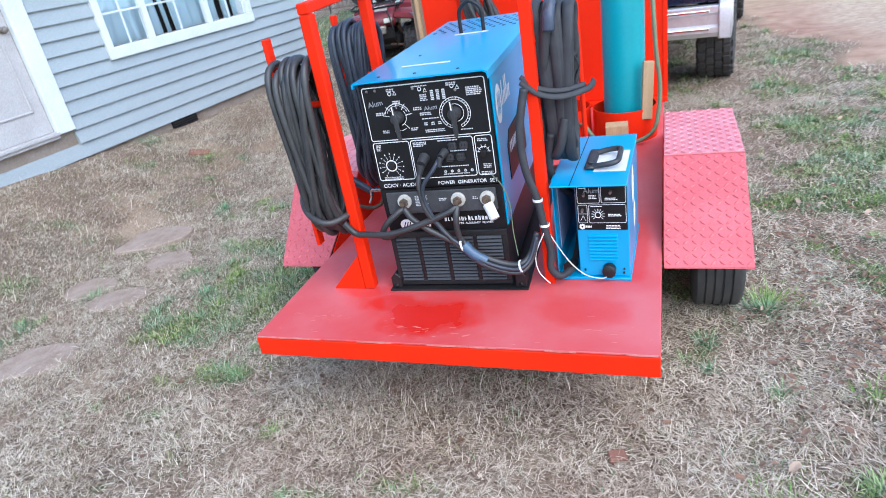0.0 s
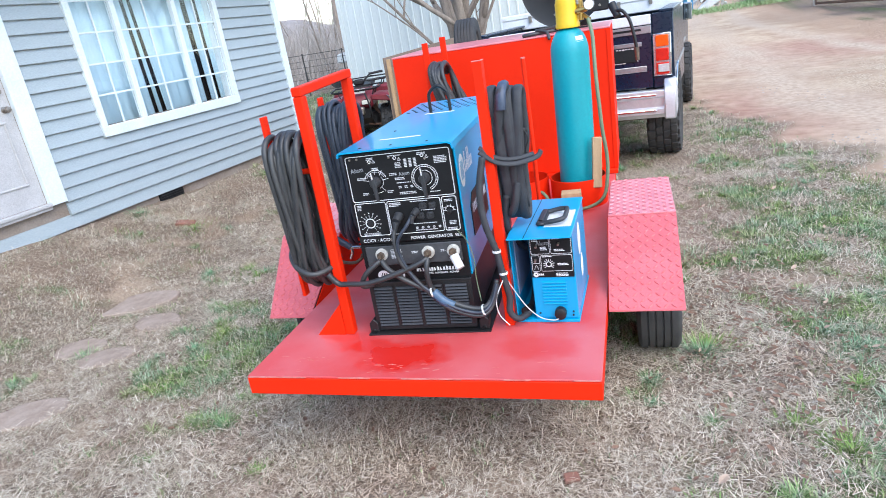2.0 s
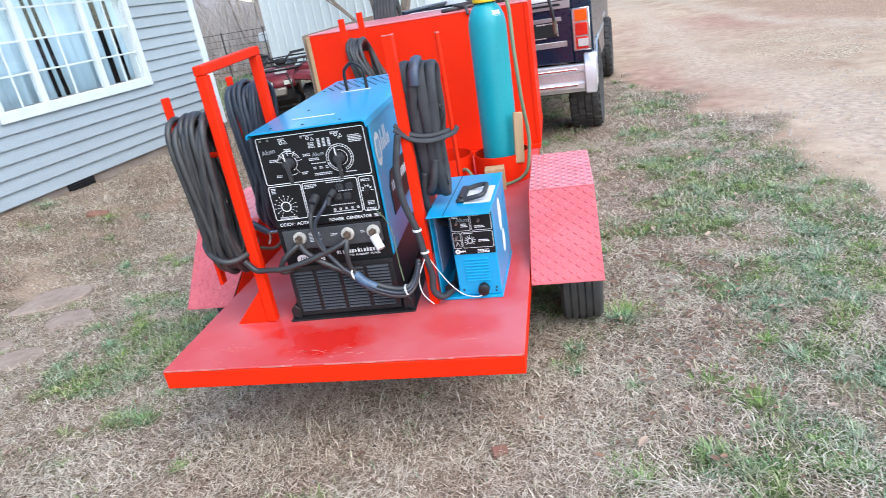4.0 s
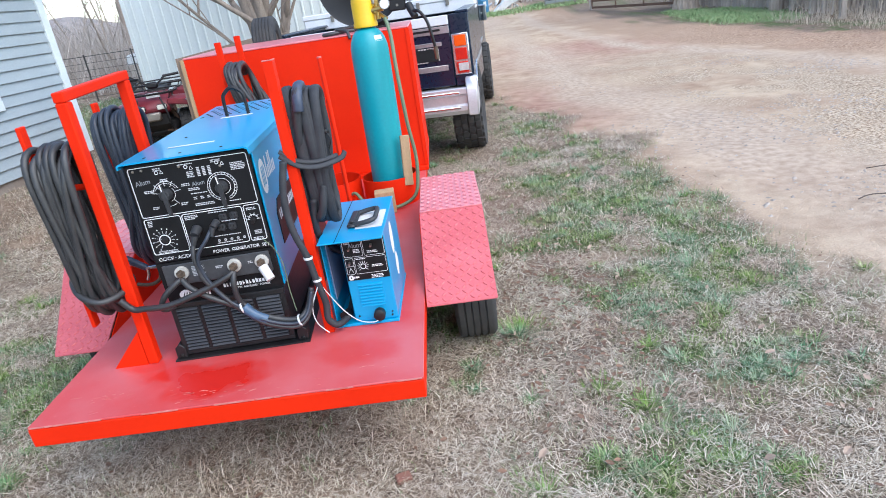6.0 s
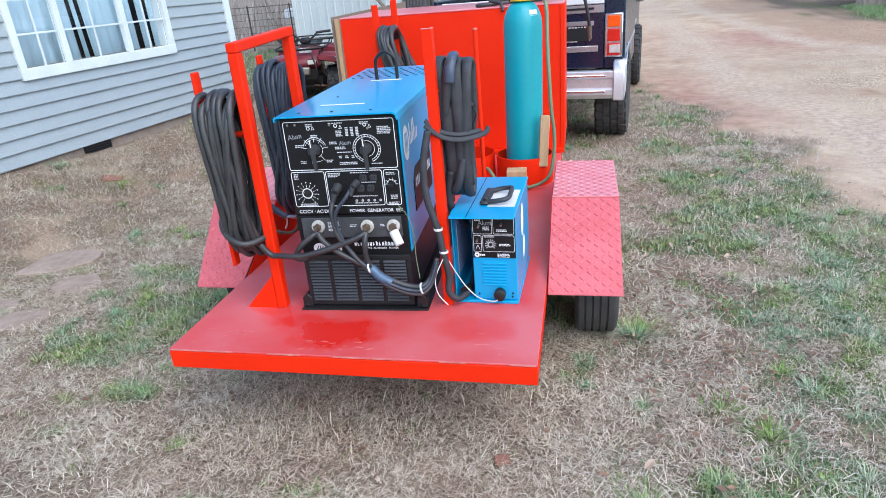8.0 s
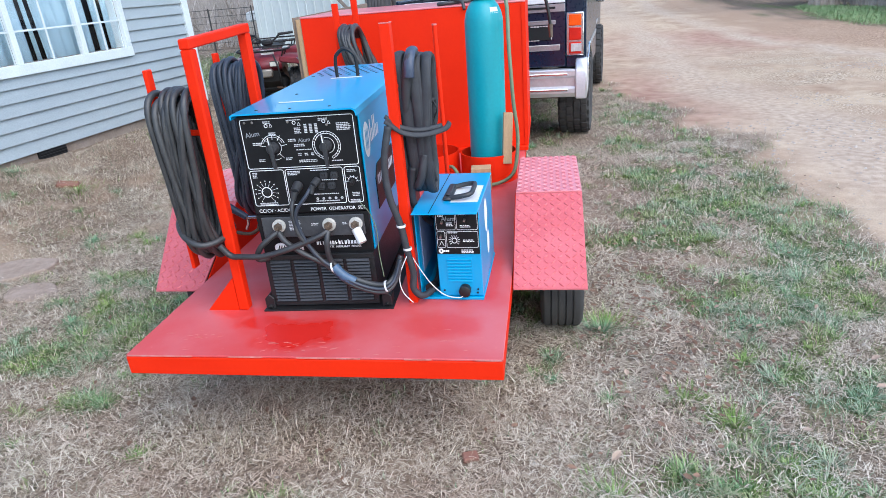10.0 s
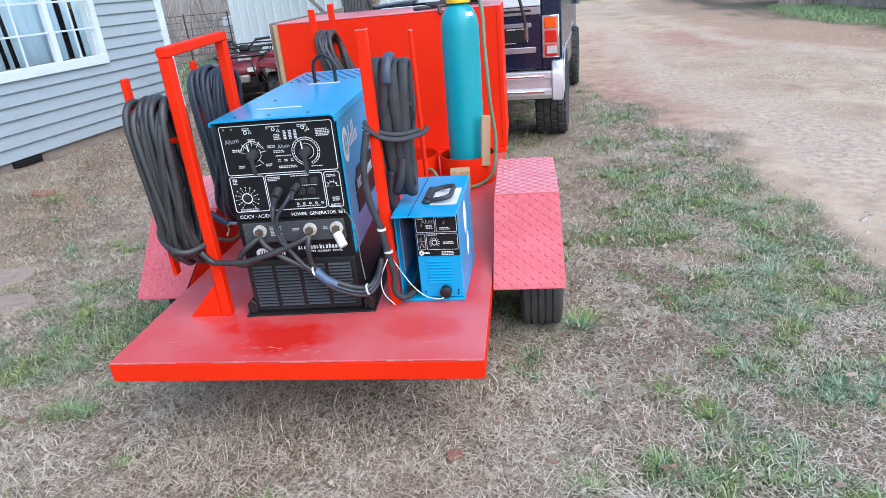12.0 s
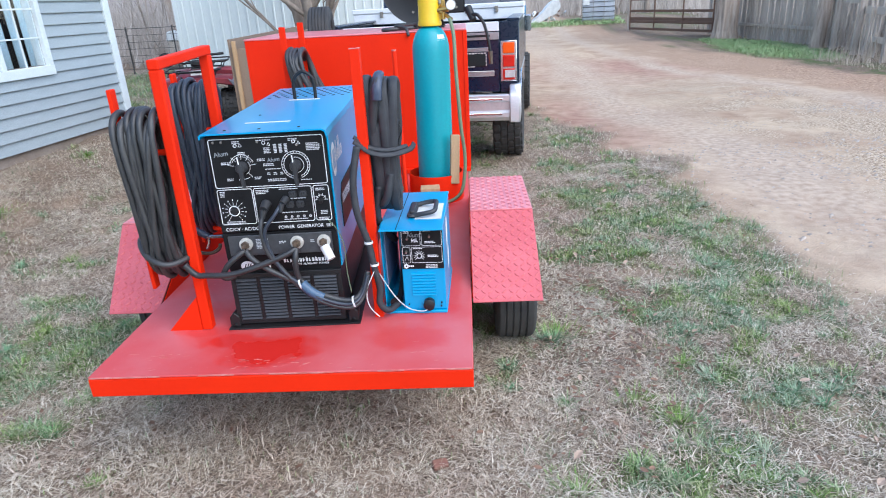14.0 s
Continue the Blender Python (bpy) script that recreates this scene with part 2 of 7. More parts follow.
# centre, reach and strength of the green patches in the dead lawn
GREEN_NEAR = (
    (-0.82, 1.03, 0.36, 0.26, 0.42), (-0.62, 1.27, 0.30, 0.16, 0.36), (-1.23, 1.55, 0.26, 0.10, 0.30), (-0.60, 0.30, 0.16, 0.12, 0.22), (-1.01, 0.74, 0.34, 0.18, 0.34), (-0.42, 0.62, 0.20, 0.10, 0.22),
    (2.28, 0.27, 0.11, 0.10, 0.28), (2.12, 0.42, 0.10, 0.08, 0.22), (2.40, 1.24, 0.20, 0.13, 0.32), (2.10, -0.08, 0.16, 0.05, 0.16), (2.45, -0.05, 0.14, 0.05, 0.16), (1.79, 0.27, 0.09, 0.12, 0.22), (1.53, 0.60, 0.08, 0.08, 0.24),
    (2.83, 0.60, 0.26, 0.36, 0.15), (3.05, 1.20, 0.28, 0.40, 0.19), (2.76, 1.45, 0.18, 0.2, 0.15),
)
GREEN_FAR = (
    (2.42, 3.50, 0.26, 0.55, 0.13), (2.14, 2.19, 0.24, 0.34, 0.16), (2.50, 2.70, 0.36, 0.38, 0.15), (3.02, 2.90, 0.34, 0.45, 0.17), (3.25, 2.40, 0.28, 0.50, 0.20), (3.12, 1.80, 0.24, 0.36, 0.17), (2.46, 4.35, 0.3, 0.3, 0.09), (3.25, 4.0, 0.25, 0.4, 0.09),
    (2.6, 5.9, 0.5, 0.35, 0.10), (9.7, 16.6, 0.8, 2.6, 0.5), (-7.0, 14.8, 2.4, 4.0, 0.55), (-5.2, 10.5, 1.2, 1.5, 0.45), (5.6, 31.0, 3.0, 1.5, 0.4),
)


def green_at(x, y):
    g = vnoise(x, y, 0.75, 1) * 0.24 + vnoise(x, y, 0.3, 2) * 0.34 + vnoise(x, y, 0.10, 3) * 0.42
    b = np.zeros_like(g)
    for cx, cy, sx, sy, a in GREEN_NEAR + GREEN_FAR:
        b = np.maximum(b, a * np.exp(-((x - cx) / sx) ** 2 - ((y - cy) / sy) ** 2))
    b = b - 0.12 * np.exp(-((x - 0.75) / 0.6) ** 2 - ((y - 0.1) / 0.4) ** 2) - 0.10 * sstep(-0.9, -2.0, x) - 0.12 * np.exp(-((x - 1.95) / 0.35) ** 2 - ((y - 1.2) / 0.8) ** 2) + (0.035 + 0.055 * sstep(0.9, 2.0, y)) * sstep(1.95, 2.6, x + 0.25 * (vnoise(x, y, 0.5, 17) - 0.5)) * (1 - 0.6 * sstep(5.0, 7.5, y))
    return 0.92 * sstep(0.50, 0.80, g + 1.2 * b) * (1 - 0.85 * dirt_at(x, y) * (x < 8.6))


# stepping stones of the path: centre, half sizes, turn
STONES = ((-1.72, 0.88, 0.20, 0.13, 20), (-1.70, 1.36, 0.20, 0.13, -10), (-2.15, 1.66, 0.34, 0.2, 25), (-1.70, 0.28, 0.24, 0.15, 30), (-2.06, 1.02, 0.2, 0.14, 5))


def clear_of_stones(x, y):
    k = np.ones_like(x)
    for cx, cy, a, b, rz in STONES:
        c, q = math.cos(radians(rz)), math.sin(radians(rz))
        u, v = (x - cx) * c + (y - cy) * q, -(x - cx) * q + (y - cy) * c
        k = k * sstep(0.42, 1.0, (u / a) ** 2 + (v / b) ** 2 + 0.3 * (vnoise(x, y, 0.05, 18) - 0.5))
    return k


def lane_far(y):
    """Line of the pale wheel track beyond the straw."""
    return np.interp(y, [0, 4, 6, 7.1, 8.9, 11, 12.3, 16.8, 26, 60], [7.2, 7.3, 7.35, 7.42, 7.12, 6.47, 6.0, 5.75, 5.6, 6.6])


def lane_near(y):
    """Line of the packed wheel track beside the lawn."""
    return np.interp(y, [-3, 1.7, 3.35, 4.9, 6.7, 8.5, 12, 26, 60], [4.4, 4.4, 4.35, 4.25, 3.9, 3.7, 3.9, 4.2, 5.0])


def packed_at(x, y):
    w = (vnoise(x, y, 0.7, 51) - 0.5) * 0.5
    near = np.exp(-((x - lane_near(y) + w) / 0.55) ** 2)
    far = np.exp(-((x - lane_far(y) + w * 0.6) / 0.28) ** 2)
    return np.clip(np.maximum(near, far) * (0.55 + 0.7 * vnoise(x, y * 0.4, 0.35, 52)), 0, 1)


def litter_at(x, y):
    """Brown trodden leaf litter between the far wheel track and the fence."""
    return sstep(0.25, 0.9, x - lane_far(y) + (vnoise(x, y, 0.6, 53) - 0.5) * 0.5) * (0.55 + 0.6 * vnoise(x, y, 0.3, 54))


def straw_at(x, y):
    """Chopped straw strewn between the two wheel tracks."""
    mid = (lane_near(y) + lane_far(y)) / 2 + 0.25
    lane = np.exp(-((x - mid) / 1.25) ** 4) * sstep(12.5, 8.5, y)
    patch = sstep(0.22, 0.62, vnoise(x, y, 0.9, 55) * 0.45 + vnoise(x, y, 0.25, 56) * 0.55)
    return np.clip(lane * patch, 0, 1)


def relief(x, y):
    return (vnoise(x, y, 1.3, 11) - 0.5) * 0.05 + (vnoise(x, y, 0.3, 12) - 0.5) * 0.022 + (vnoise(x, y, 0.09, 13) - 0.5) * 0.012 * (1 - dirt_at(x, y)) - 0.01 + (0.28 + 0.11 * sstep(5.0, 1.0, y) + 0.10 * (vnoise(x, y, 0.45, 14) - 0.5)) * sstep(-1.9, -3.55, x - 0.115 * (y - 2.5)) * sstep(12.0, 7.0, y) + 0.40 * sstep(24.0, 31.0, y) * sstep(0.0, 4.0, x)


def spaced(lo, hi, step, far):
    near = np.arange(lo, hi + step / 2, step)
    grow, d, a = [], step, 0.0
    while a < far:
        d *= 1.18
        a += d
        grow.append(a)
    grow = np.array(grow)
    return np.concatenate([lo - grow[::-1], near, hi + grow])


gx, gy = spaced(-5.5, 9.5, 0.055, 500), spaced(-2.0, 11.0, 0.055, 700)
GX, GY = np.meshgrid(gx, gy)
GZ = relief(GX, GY)
V = np.stack([GX, GY, GZ], -1).reshape(-1, 3)
nx, ny = len(gx), len(gy)
idx = np.arange(nx * ny).reshape(ny, nx)
F = np.stack([idx[:-1, :-1], idx[:-1, 1:], idx[1:, 1:], idx[1:, :-1]], -1).reshape(-1, 4)
gme = bpy.data.meshes.new("ground")
gme.from_pydata(V.tolist(), [], F.tolist())
gme.shade_smooth()
ruddy = np.clip(np.exp(-((GX - 3.1) / 0.9) ** 2 - ((GY - 7.2) / 2.2) ** 2) + np.exp(-((GX - 5.0) / 2.5) ** 2 - ((GY - 13.5) / 2.5) ** 2) + 0.8 * np.exp(-((GX - 8.6) / 0.9) ** 2 - ((GY - 11) / 4) ** 2), 0, 1) * (0.25 + 0.75 * vnoise(GX, GY, 0.6, 15) + 0.45 * vnoise(GX, GY, 0.17, 16))
for nm, val in (("dirt", dirt_at(GX, GY)), ("green", green_at(GX, GY)), ("ruddy", ruddy), ("packed", packed_at(GX, GY)), ("litter", litter_at(GX, GY)), ("straw", straw_at(GX, GY))):
    at = gme.attributes.new(nm, "FLOAT", "POINT")
    at.data.foreach_set("value", val.ravel().astype(np.float32))


def ground_material():
    m = bpy.data.materials.new("winter_lawn_and_track")
    m.use_nodes = True
    n, l = m.node_tree.nodes, m.node_tree.links
    b = n["Principled BSDF"]
    tc = n.new("ShaderNodeTexCoord")

    def noise_node(s, d=6):
        q = n.new("ShaderNodeTexNoise")
        q.inputs["Scale"].default_value, q.inputs["Detail"].default_value = s, d
        l.new(tc.outputs["Object"], q.inputs["Vector"])
        return q

    def ramp(src, stops):
        r = n.new("ShaderNodeValToRGB")
        for k, (p, c) in enumerate(stops):
            e = r.color_ramp.elements[k] if k < 2 else r.color_ramp.elements.new(p)
            e.position, e.color = p, (*c, 1)
        l.new(src, r.inputs[0])
        return r

    def attr(nm):
        a = n.new("ShaderNodeAttribute")
        a.attribute_name = nm
        return a

    def mixc(f, a, c):
        q = n.new("ShaderNodeMixRGB")
        l.new(f, q.inputs[0])
        l.new(a, q.inputs[1])
        l.new(c, q.inputs[2])
        return q.outputs[0]

    big, mid, fine = noise_node(0.9), noise_node(5), noise_node(80, 8)
    thatch = ramp(fine.outputs[0], ((0.28, (0.055, 0.040, 0.030)), (0.5, (0.18, 0.135, 0.10)), (0.72, (0.38, 0.305, 0.235))))
    thatch2 = ramp(fine.outputs[0], ((0.3, (0.085, 0.058, 0.042)), (0.7, (0.34, 0.25, 0.185))))
    turf = ramp(fine.outputs[0], ((0.3, (0.045, 0.065, 0.022)), (0.7, (0.14, 0.19, 0.07))))
    soil = ramp(mid.outputs[0], ((0.3, (0.31, 0.21, 0.138)), (0.5, (0.50, 0.365, 0.255)), (0.7, (0.60, 0.46, 0.33))))
    soil2 = ramp(big.outputs[0], ((0.42, (0.34, 0.222, 0.148)), (0.60, (0.55, 0.43, 0.30))))
    sm = n.new("ShaderNodeMixRGB")
    sm.inputs[0].default_value = 0.55
    l.new(soil.outputs[0], sm.inputs[1])
    l.new(soil2.outputs[0], sm.inputs[2])
    ov = n.new("ShaderNodeMixRGB")
    ov.blend_type = "OVERLAY"
    ov.inputs[0].default_value = 0.25
    l.new(sm.outputs[0], ov.inputs[1])
    l.new(fine.outputs[0], ov.inputs[2])
    rd = ramp(mid.outputs[0], ((0.3, (0.31, 0.168, 0.12)), (0.7, (0.48, 0.30, 0.228))))
    track = mixc(attr("ruddy").outputs["Fac"], ov.outputs[0], rd.outputs[0])
    chips = ramp(noise_node(42, 9).outputs[0], ((0.38, (0.19, 0.122, 0.078)), (0.5, (0.45, 0.335, 0.23)), (0.62, (0.66, 0.54, 0.40))))
    track = mixc(attr("straw").outputs["Fac"], track, chips.outputs[0])
    duff = ramp(noise_node(30, 9).outputs[0], ((0.32, (0.21, 0.13, 0.085)), (0.52, (0.41, 0.275, 0.185)), (0.68, (0.58, 0.425, 0.30))))
    track = mixc(attr("litter").outputs["Fac"], track, duff.outputs[0])
    hard = ramp(noise_node(14, 9).outputs[0], ((0.3, (0.38, 0.278, 0.2)), (0.7, (0.58, 0.455, 0.345))))
    track = mixc(attr("packed").outputs["Fac"], track, hard.outputs[0])
    lawn = mixc(ramp(big.outputs[0], ((0.4, (0, 0, 0)), (0.65, (1, 1, 1)))).outputs[0], thatch.outputs[0], thatch2.outputs[0])
    lawn = mixc(attr("green").outputs["Fac"], lawn, turf.outputs[0])
    l.new(mixc(attr("dirt").outputs["Fac"], lawn, track), b.inputs["Base Color"])
    b.inputs["Roughness"].default_value = 0.95
    b.inputs["Specular IOR Level"].default_value = 0.15
    bp = n.new("ShaderNodeBump")
    bp.inputs["Strength"].default_value, bp.inputs["Distance"].default_value = 0.7, 0.02
    l.new(fine.outputs[0], bp.inputs["Height"])
    l.new(bp.outputs[0], b.inputs["Normal"])
    return m


gme.materials.append(ground_material())
ground = tagged(new("ground", gme), "patchy winter lawn of dead grass with a bare dirt track", "ground", kind="structure")


def blade_material(name="grass_blades", fresh=False):
    m = bpy.data.materials.new(name)
    m.use_nodes = True
    n, l = m.node_tree.nodes, m.node_tree.links
    b = n["Principled BSDF"]
    gi = n.new("ShaderNodeNewGeometry")
    at = n.new("ShaderNodeAttribute")
    at.attribute_name = "green"

    def ramp(stops):
        r = n.new("ShaderNodeValToRGB")
        for k, (p, c) in enumerate(stops):
            e = r.color_ramp.elements[k] if k < 2 else r.color_ramp.elements.new(p)
            e.position, e.color = p, (*c, 1)
        l.new(gi.outputs["Random Per Island"], r.inputs[0])
        return r

    dry = ramp(((0.0, (0.14, 0.098, 0.064)), (0.28, (0.40, 0.31, 0.222)), (0.65, (0.64, 0.54, 0.42)), (1.0, (0.77, 0.685, 0.56))))
    live_a = ramp(((0.0, (0.055, 0.115, 0.016)), (0.5, (0.13, 0.255, 0.035)), (0.8, (0.22, 0.36, 0.065)), (1.0, (0.38, 0.42, 0.17))))
    live_b = ramp(((0.0, (0.055, 0.138, 0.065)), (0.5, (0.125, 0.275, 0.14)), (0.8, (0.21, 0.37, 0.20)), (1.0, (0.40, 0.47, 0.31))))
    hn = n.new("ShaderNodeTexNoise")
    hn.inputs["Scale"].default_value, hn.inputs["Detail"].default_value = 3.4, 4
    hc = n.new("ShaderNodeTexCoord")
    l.new(hc.outputs["Object"], hn.inputs["Vector"])
    hr = n.new("ShaderNodeMapRange")
    hr.inputs[1].default_value, hr.inputs[2].default_value = 0.42, 0.56
    l.new(hn.outputs[0], hr.inputs[0])
    live = n.new("ShaderNodeMixRGB")
    if fresh:
        live.inputs[0].default_value = 0.12
    else:
        l.new(hr.outputs[0], live.inputs[0])
    l.new(live_a.outputs[0], live.inputs[1])
    l.new(live_b.outputs[0], live.inputs[2])
    brown = ramp(((0.0, (0.15, 0.096, 0.062)), (0.5, (0.44, 0.318, 0.23)), (1.0, (0.70, 0.57, 0.45))))
    tn = n.new("ShaderNodeTexNoise")
    tn.inputs["Scale"].default_value, tn.inputs["Detail"].default_value = 2.6, 7
    tc = n.new("ShaderNodeTexCoord")
    l.new(tc.outputs["Object"], tn.inputs["Vector"])
    tr = n.new("ShaderNodeMapRange")
    tr.inputs[1].default_value, tr.inputs[2].default_value, tr.inputs[4].default_value = 0.47, 0.66, 0.85
    l.new(tn.outputs[0], tr.inputs[0])
    pale = ramp(((0.0, (0.34, 0.265, 0.19)), (0.5, (0.60, 0.505, 0.39)), (1.0, (0.76, 0.67, 0.55))))
    pr = n.new("ShaderNodeMapRange")
    pr.inputs[1].default_value, pr.inputs[2].default_value, pr.inputs[3].default_value, pr.inputs[4].default_value = 0.34, 0.46, 0.9, 0.0
    l.new(tn.outputs[0], pr.inputs[0])
    pm = n.new("ShaderNodeMixRGB")
    l.new(pr.outputs[0], pm.inputs[0])
    l.new(dry.outputs[0], pm.inputs[1])
    l.new(pale.outputs[0], pm.inputs[2])
    dm = n.new("ShaderNodeMixRGB")
    l.new(tr.outputs[0], dm.inputs[0])
    l.new(pm.outputs[0], dm.inputs[1])
    l.new(brown.outputs[0], dm.inputs[2])
    q = n.new("ShaderNodeMixRGB")
    l.new(at.outputs["Fac"], q.inputs[0])
    l.new(dm.outputs[0], q.inputs[1])
    l.new(live.outputs[0], q.inputs[2])
    l.new(q.outputs[0], b.inputs["Base Color"])
    b.inputs["Roughness"].default_value = 0.7
    b.inputs["Specular IOR Level"].default_value = 0.25
    return m


BLADES = blade_material()
FRESH = blade_material("fresh_grass_blades", True)
VERGE = mat("verge_grass_blades", (0.19, 0.32, 0.125), 0.7, 0, (0.33, 0.38, 0.20), 3, island=0.4, spec=0.25)


def grass(name, label, x, y, green, length, width, lean, seed, heading=None, material=None, bend=0.7, lift=0.0):
    """One sheet of bent blades, each a quad and a tip."""
    rs = np.random.RandomState(seed)
    k = len(x)
    a = rs.rand(k) * 2 * np.pi if heading is None else heading
    d = np.stack([np.cos(a), np.sin(a), np.zeros(k)], -1)
    s = np.stack([-np.sin(a), np.cos(a), np.zeros(k)], -1) * (width / 2)[:, None]
    p = np.stack([x, y, relief(x, y) - 0.004 + lift * rs.rand(k)], -1)
    up = np.array([0, 0, 1.0])
    h1 = length * 0.55
    mid = p + d * (h1 * np.sin(lean * bend))[:, None] + up * (h1 * np.cos(lean * bend))[:, None]
    l2 = np.minimum(lean * np.maximum(1.25, bend + 0.1), 1.62)
    h2 = length * 0.45
    tip = mid + d * (h2 * np.sin(l2))[:, None] + up * (h2 * np.cos(l2))[:, None]
    tip[:, 2] = np.maximum(tip[:, 2], p[:, 2] + 0.004)
    V = np.stack([p - s, p + s, mid + s * 0.8, mid - s * 0.8, tip], 1).reshape(-1, 3)
    o = np.arange(k) * 5
    me = bpy.data.meshes.new(name)
    nv, nf = 5 * k, 2 * k
    me.vertices.add(nv)
    me.vertices.foreach_set("co", V.ravel().astype(np.float32))
    loops = np.stack([o, o + 1, o + 2, o + 3, o + 3, o + 2, o + 4], -1).ravel()
    me.loops.add(len(loops))
    me.loops.foreach_set("vertex_index", loops.astype(np.int32))
    me.polygons.add(nf)
    st = np.stack([np.arange(k) * 7, np.arange(k) * 7 + 4], -1).ravel()
    me.polygons.foreach_set("loop_start", st.astype(np.int32))
    me.update(calc_edges=True)
    at = me.attributes.new("green", "FLOAT", "POINT")
    at.data.foreach_set("value", np.repeat(green, 5).astype(np.float32))
    me.materials.append(material or BLADES)
    return tagged(new(name, me), label, "grass", kind="stuff")


def scatter(n, x0, x1, y0, y1, seed, keep):
    rs = np.random.RandomState(seed)
    x, y = x0 + rs.rand(n) * (x1 - x0), y0 + rs.rand(n) * (y1 - y0)
    k = rs.rand(n) < keep(x, y)
    return x[k], y[k], rs


def lawn(name, n, x0, x1, y0, y1, seed, size):
    def keep(x, y):
        house = (x > -3.55 + 0.115 * (y - 2.5)) | (y > 6.75)
        return np.clip(1.05 - dirt_at(x, y) * 1.1, 0.0, 1) * (0.45 + 0.8 * vnoise(x, y, 0.16, 21)) * house * clear_of_stones(x, y)
    x, y, rs = scatter(n, x0, x1, y0, y1, seed, keep)
    g = green_at(x, y)
    live = rs.rand(len(x)) < g * 0.68 + 0.025
    ln = np.where(live, 0.02 + 0.035 * rs.rand(len(x)), 0.015 + 0.05 * rs.rand(len(x))) * size
    wd = np.where(live, 0.0030, 0.0022) * (0.7 + 0.7 * rs.rand(len(x))) * size ** 1.3
    lean = np.where(live, 0.3 + 0.6 * rs.rand(len(x)), 0.95 + 0.6 * rs.rand(len(x)))
    return grass(name, "short dead straw-coloured grass mixed with green blades", x, y, np.where(live, 0.55 + 0.45 * rs.rand(len(x)), 0.06 * rs.rand(len(x))), ln, wd, lean, seed, None, None, np.where(live, 0.7, 0.92), 0.008)


lawn("dry_grass", 200000, -2.4, 4.2, -1.3, 1.6, 31, 0.9)
lawn("dry_grass", 120000, -4.0, 4.2, 1.6, 4.6, 32, 1.1)
lawn("dry_grass", 80000, -5.0, 4.2, 4.6, 9.5, 33, 1.5)

lawn("dry_grass", 45000, -12.0, 0.0, 9.5, 20.0, 40, 2.4)
lawn("dry_grass", 45000, -4.2, -2.4, -1.3, 1.6, 41, 1.1)
lawn("dry_grass", 90000, -5.5, 4.2, -7.0, -1.3, 42, 1.7)


def stalks(n, x0, x1, y0, y1, seed, size):
    """Long dead stalks, combed into mats that lie in changing directions."""
    def keep(x, y):
        house = (x > -3.5 + 0.115 * (y - 2.5)) | (y > 6.75)
        mats = 0.8 * sstep(0.22, 0.62, vnoise(x, y, 0.35, 23) * 0.6 + vnoise(x, y, 0.1, 24) * 0.4)
        return np.clip(1.0 - dirt_at(x, y) * 1.4, 0, 1) * (0.12 + mats) * (1 - 0.6 * green_at(x, y)) * house * clear_of_stones(x, y)
    x, y, rs = scatter(n, x0, x1, y0, y1, seed, keep)
    k = len(x)
    head = vnoise(x, y, 0.28, 25) * 12 + rs.randn(k) * 1.6
    return grass("dead_stalks", "long bleached dead grass stalks lying in mats", x, y, 0.03 * rs.rand(k), (0.020 + 0.056 * rs.rand(k) ** 1.5) * size, (0.0017 + 0.0028 * rs.rand(k) ** 2) * size, 1.16 + 0.42 * rs.rand(k), seed, head, None, 0.96, 0.022)


stalks(190000, -2.4, 4.0, -1.3, 1.6, 34, 1.0)
stalks(24000, -4.2, -2.4, -1.3, 1.6, 57, 1.1)
stalks(60000, -5.5, 4.2, -7.0, -1.3, 58, 1.7)
stalks(150000, -4.0, 4.0, 1.6, 4.6, 35, 1.2)
stalks(60000, -5.0, 4.0, 4.6, 9.5, 36, 1.6)


xv, yv, rv = scatter(16000, -4.0, -1.2, 0.2, 6.0, 64, lambda x, y: (0.1 + 0.9 * sstep(0.42, 0.66, vnoise(x, y, 0.2, 65))) * sstep(-1.3, -2.6, x - 0.115 * (y - 2.5)) * (x > -3.56 + 0.115 * (y - 2.5)) * clear_of_stones(x, y))
grass("tall_straw", "taller bleached dead grass towards the house wall", xv, yv, 0.02 * rv.rand(len(xv)), 0.04 + 0.09 * rv.rand(len(xv)), 0.0022 + 0.0022 * rv.rand(len(xv)), 0.7 + 0.75 * rv.rand(len(xv)), 66, None, None, 0.7)


def tufts(n, x0, x1, y0, y1, seed, size):
    """Green tufts: blades fanning out from common roots, one shade to a tuft."""
    cx, cy, rs = scatter(n, x0, x1, y0, y1, seed, lambda x, y: sstep(0.12, 0.62, green_at(x, y)) * (1 - dirt_at(x, y)))
    per = rs.randint(20, 70, len(cx))
    own = np.repeat(np.arange(len(cx)), per)
    k = len(own)
    spread = (0.012 + 0.05 * rs.rand(len(cx)) ** 2)[own] * size
    head = rs.rand(k) * 2 * np.pi
    d = spread * np.abs(rs.randn(k))
    x, y = cx[own] + d * np.cos(head), cy[own] + d * np.sin(head)
    tall = (0.6 + 0.7 * rs.rand(len(cx)))[own]
    shade = (0.55 + 0.45 * rs.rand(len(cx)))[own]
    return grass("green_tufts", "tufts of green winter grass among dead straw", x, y, shade, (0.03 + 0.05 * rs.rand(k)) * tall * size, (0.0028 + 0.0018 * rs.rand(k)) * size, 0.7 + 0.75 * rs.rand(k), seed, head + rs.randn(k) * 0.4)


tufts(2600, -2.4, 4.0, -1.3, 1.6, 37, 1.0)
tufts(900, -5.5, 4.0, -7.0, -1.3, 59, 1.6)
tufts(1300, -4.0, 4.0, 1.6, 4.6, 38, 1.1)
tufts(900, -5.0, 4.2, 4.6, 9.5, 39, 1.5)


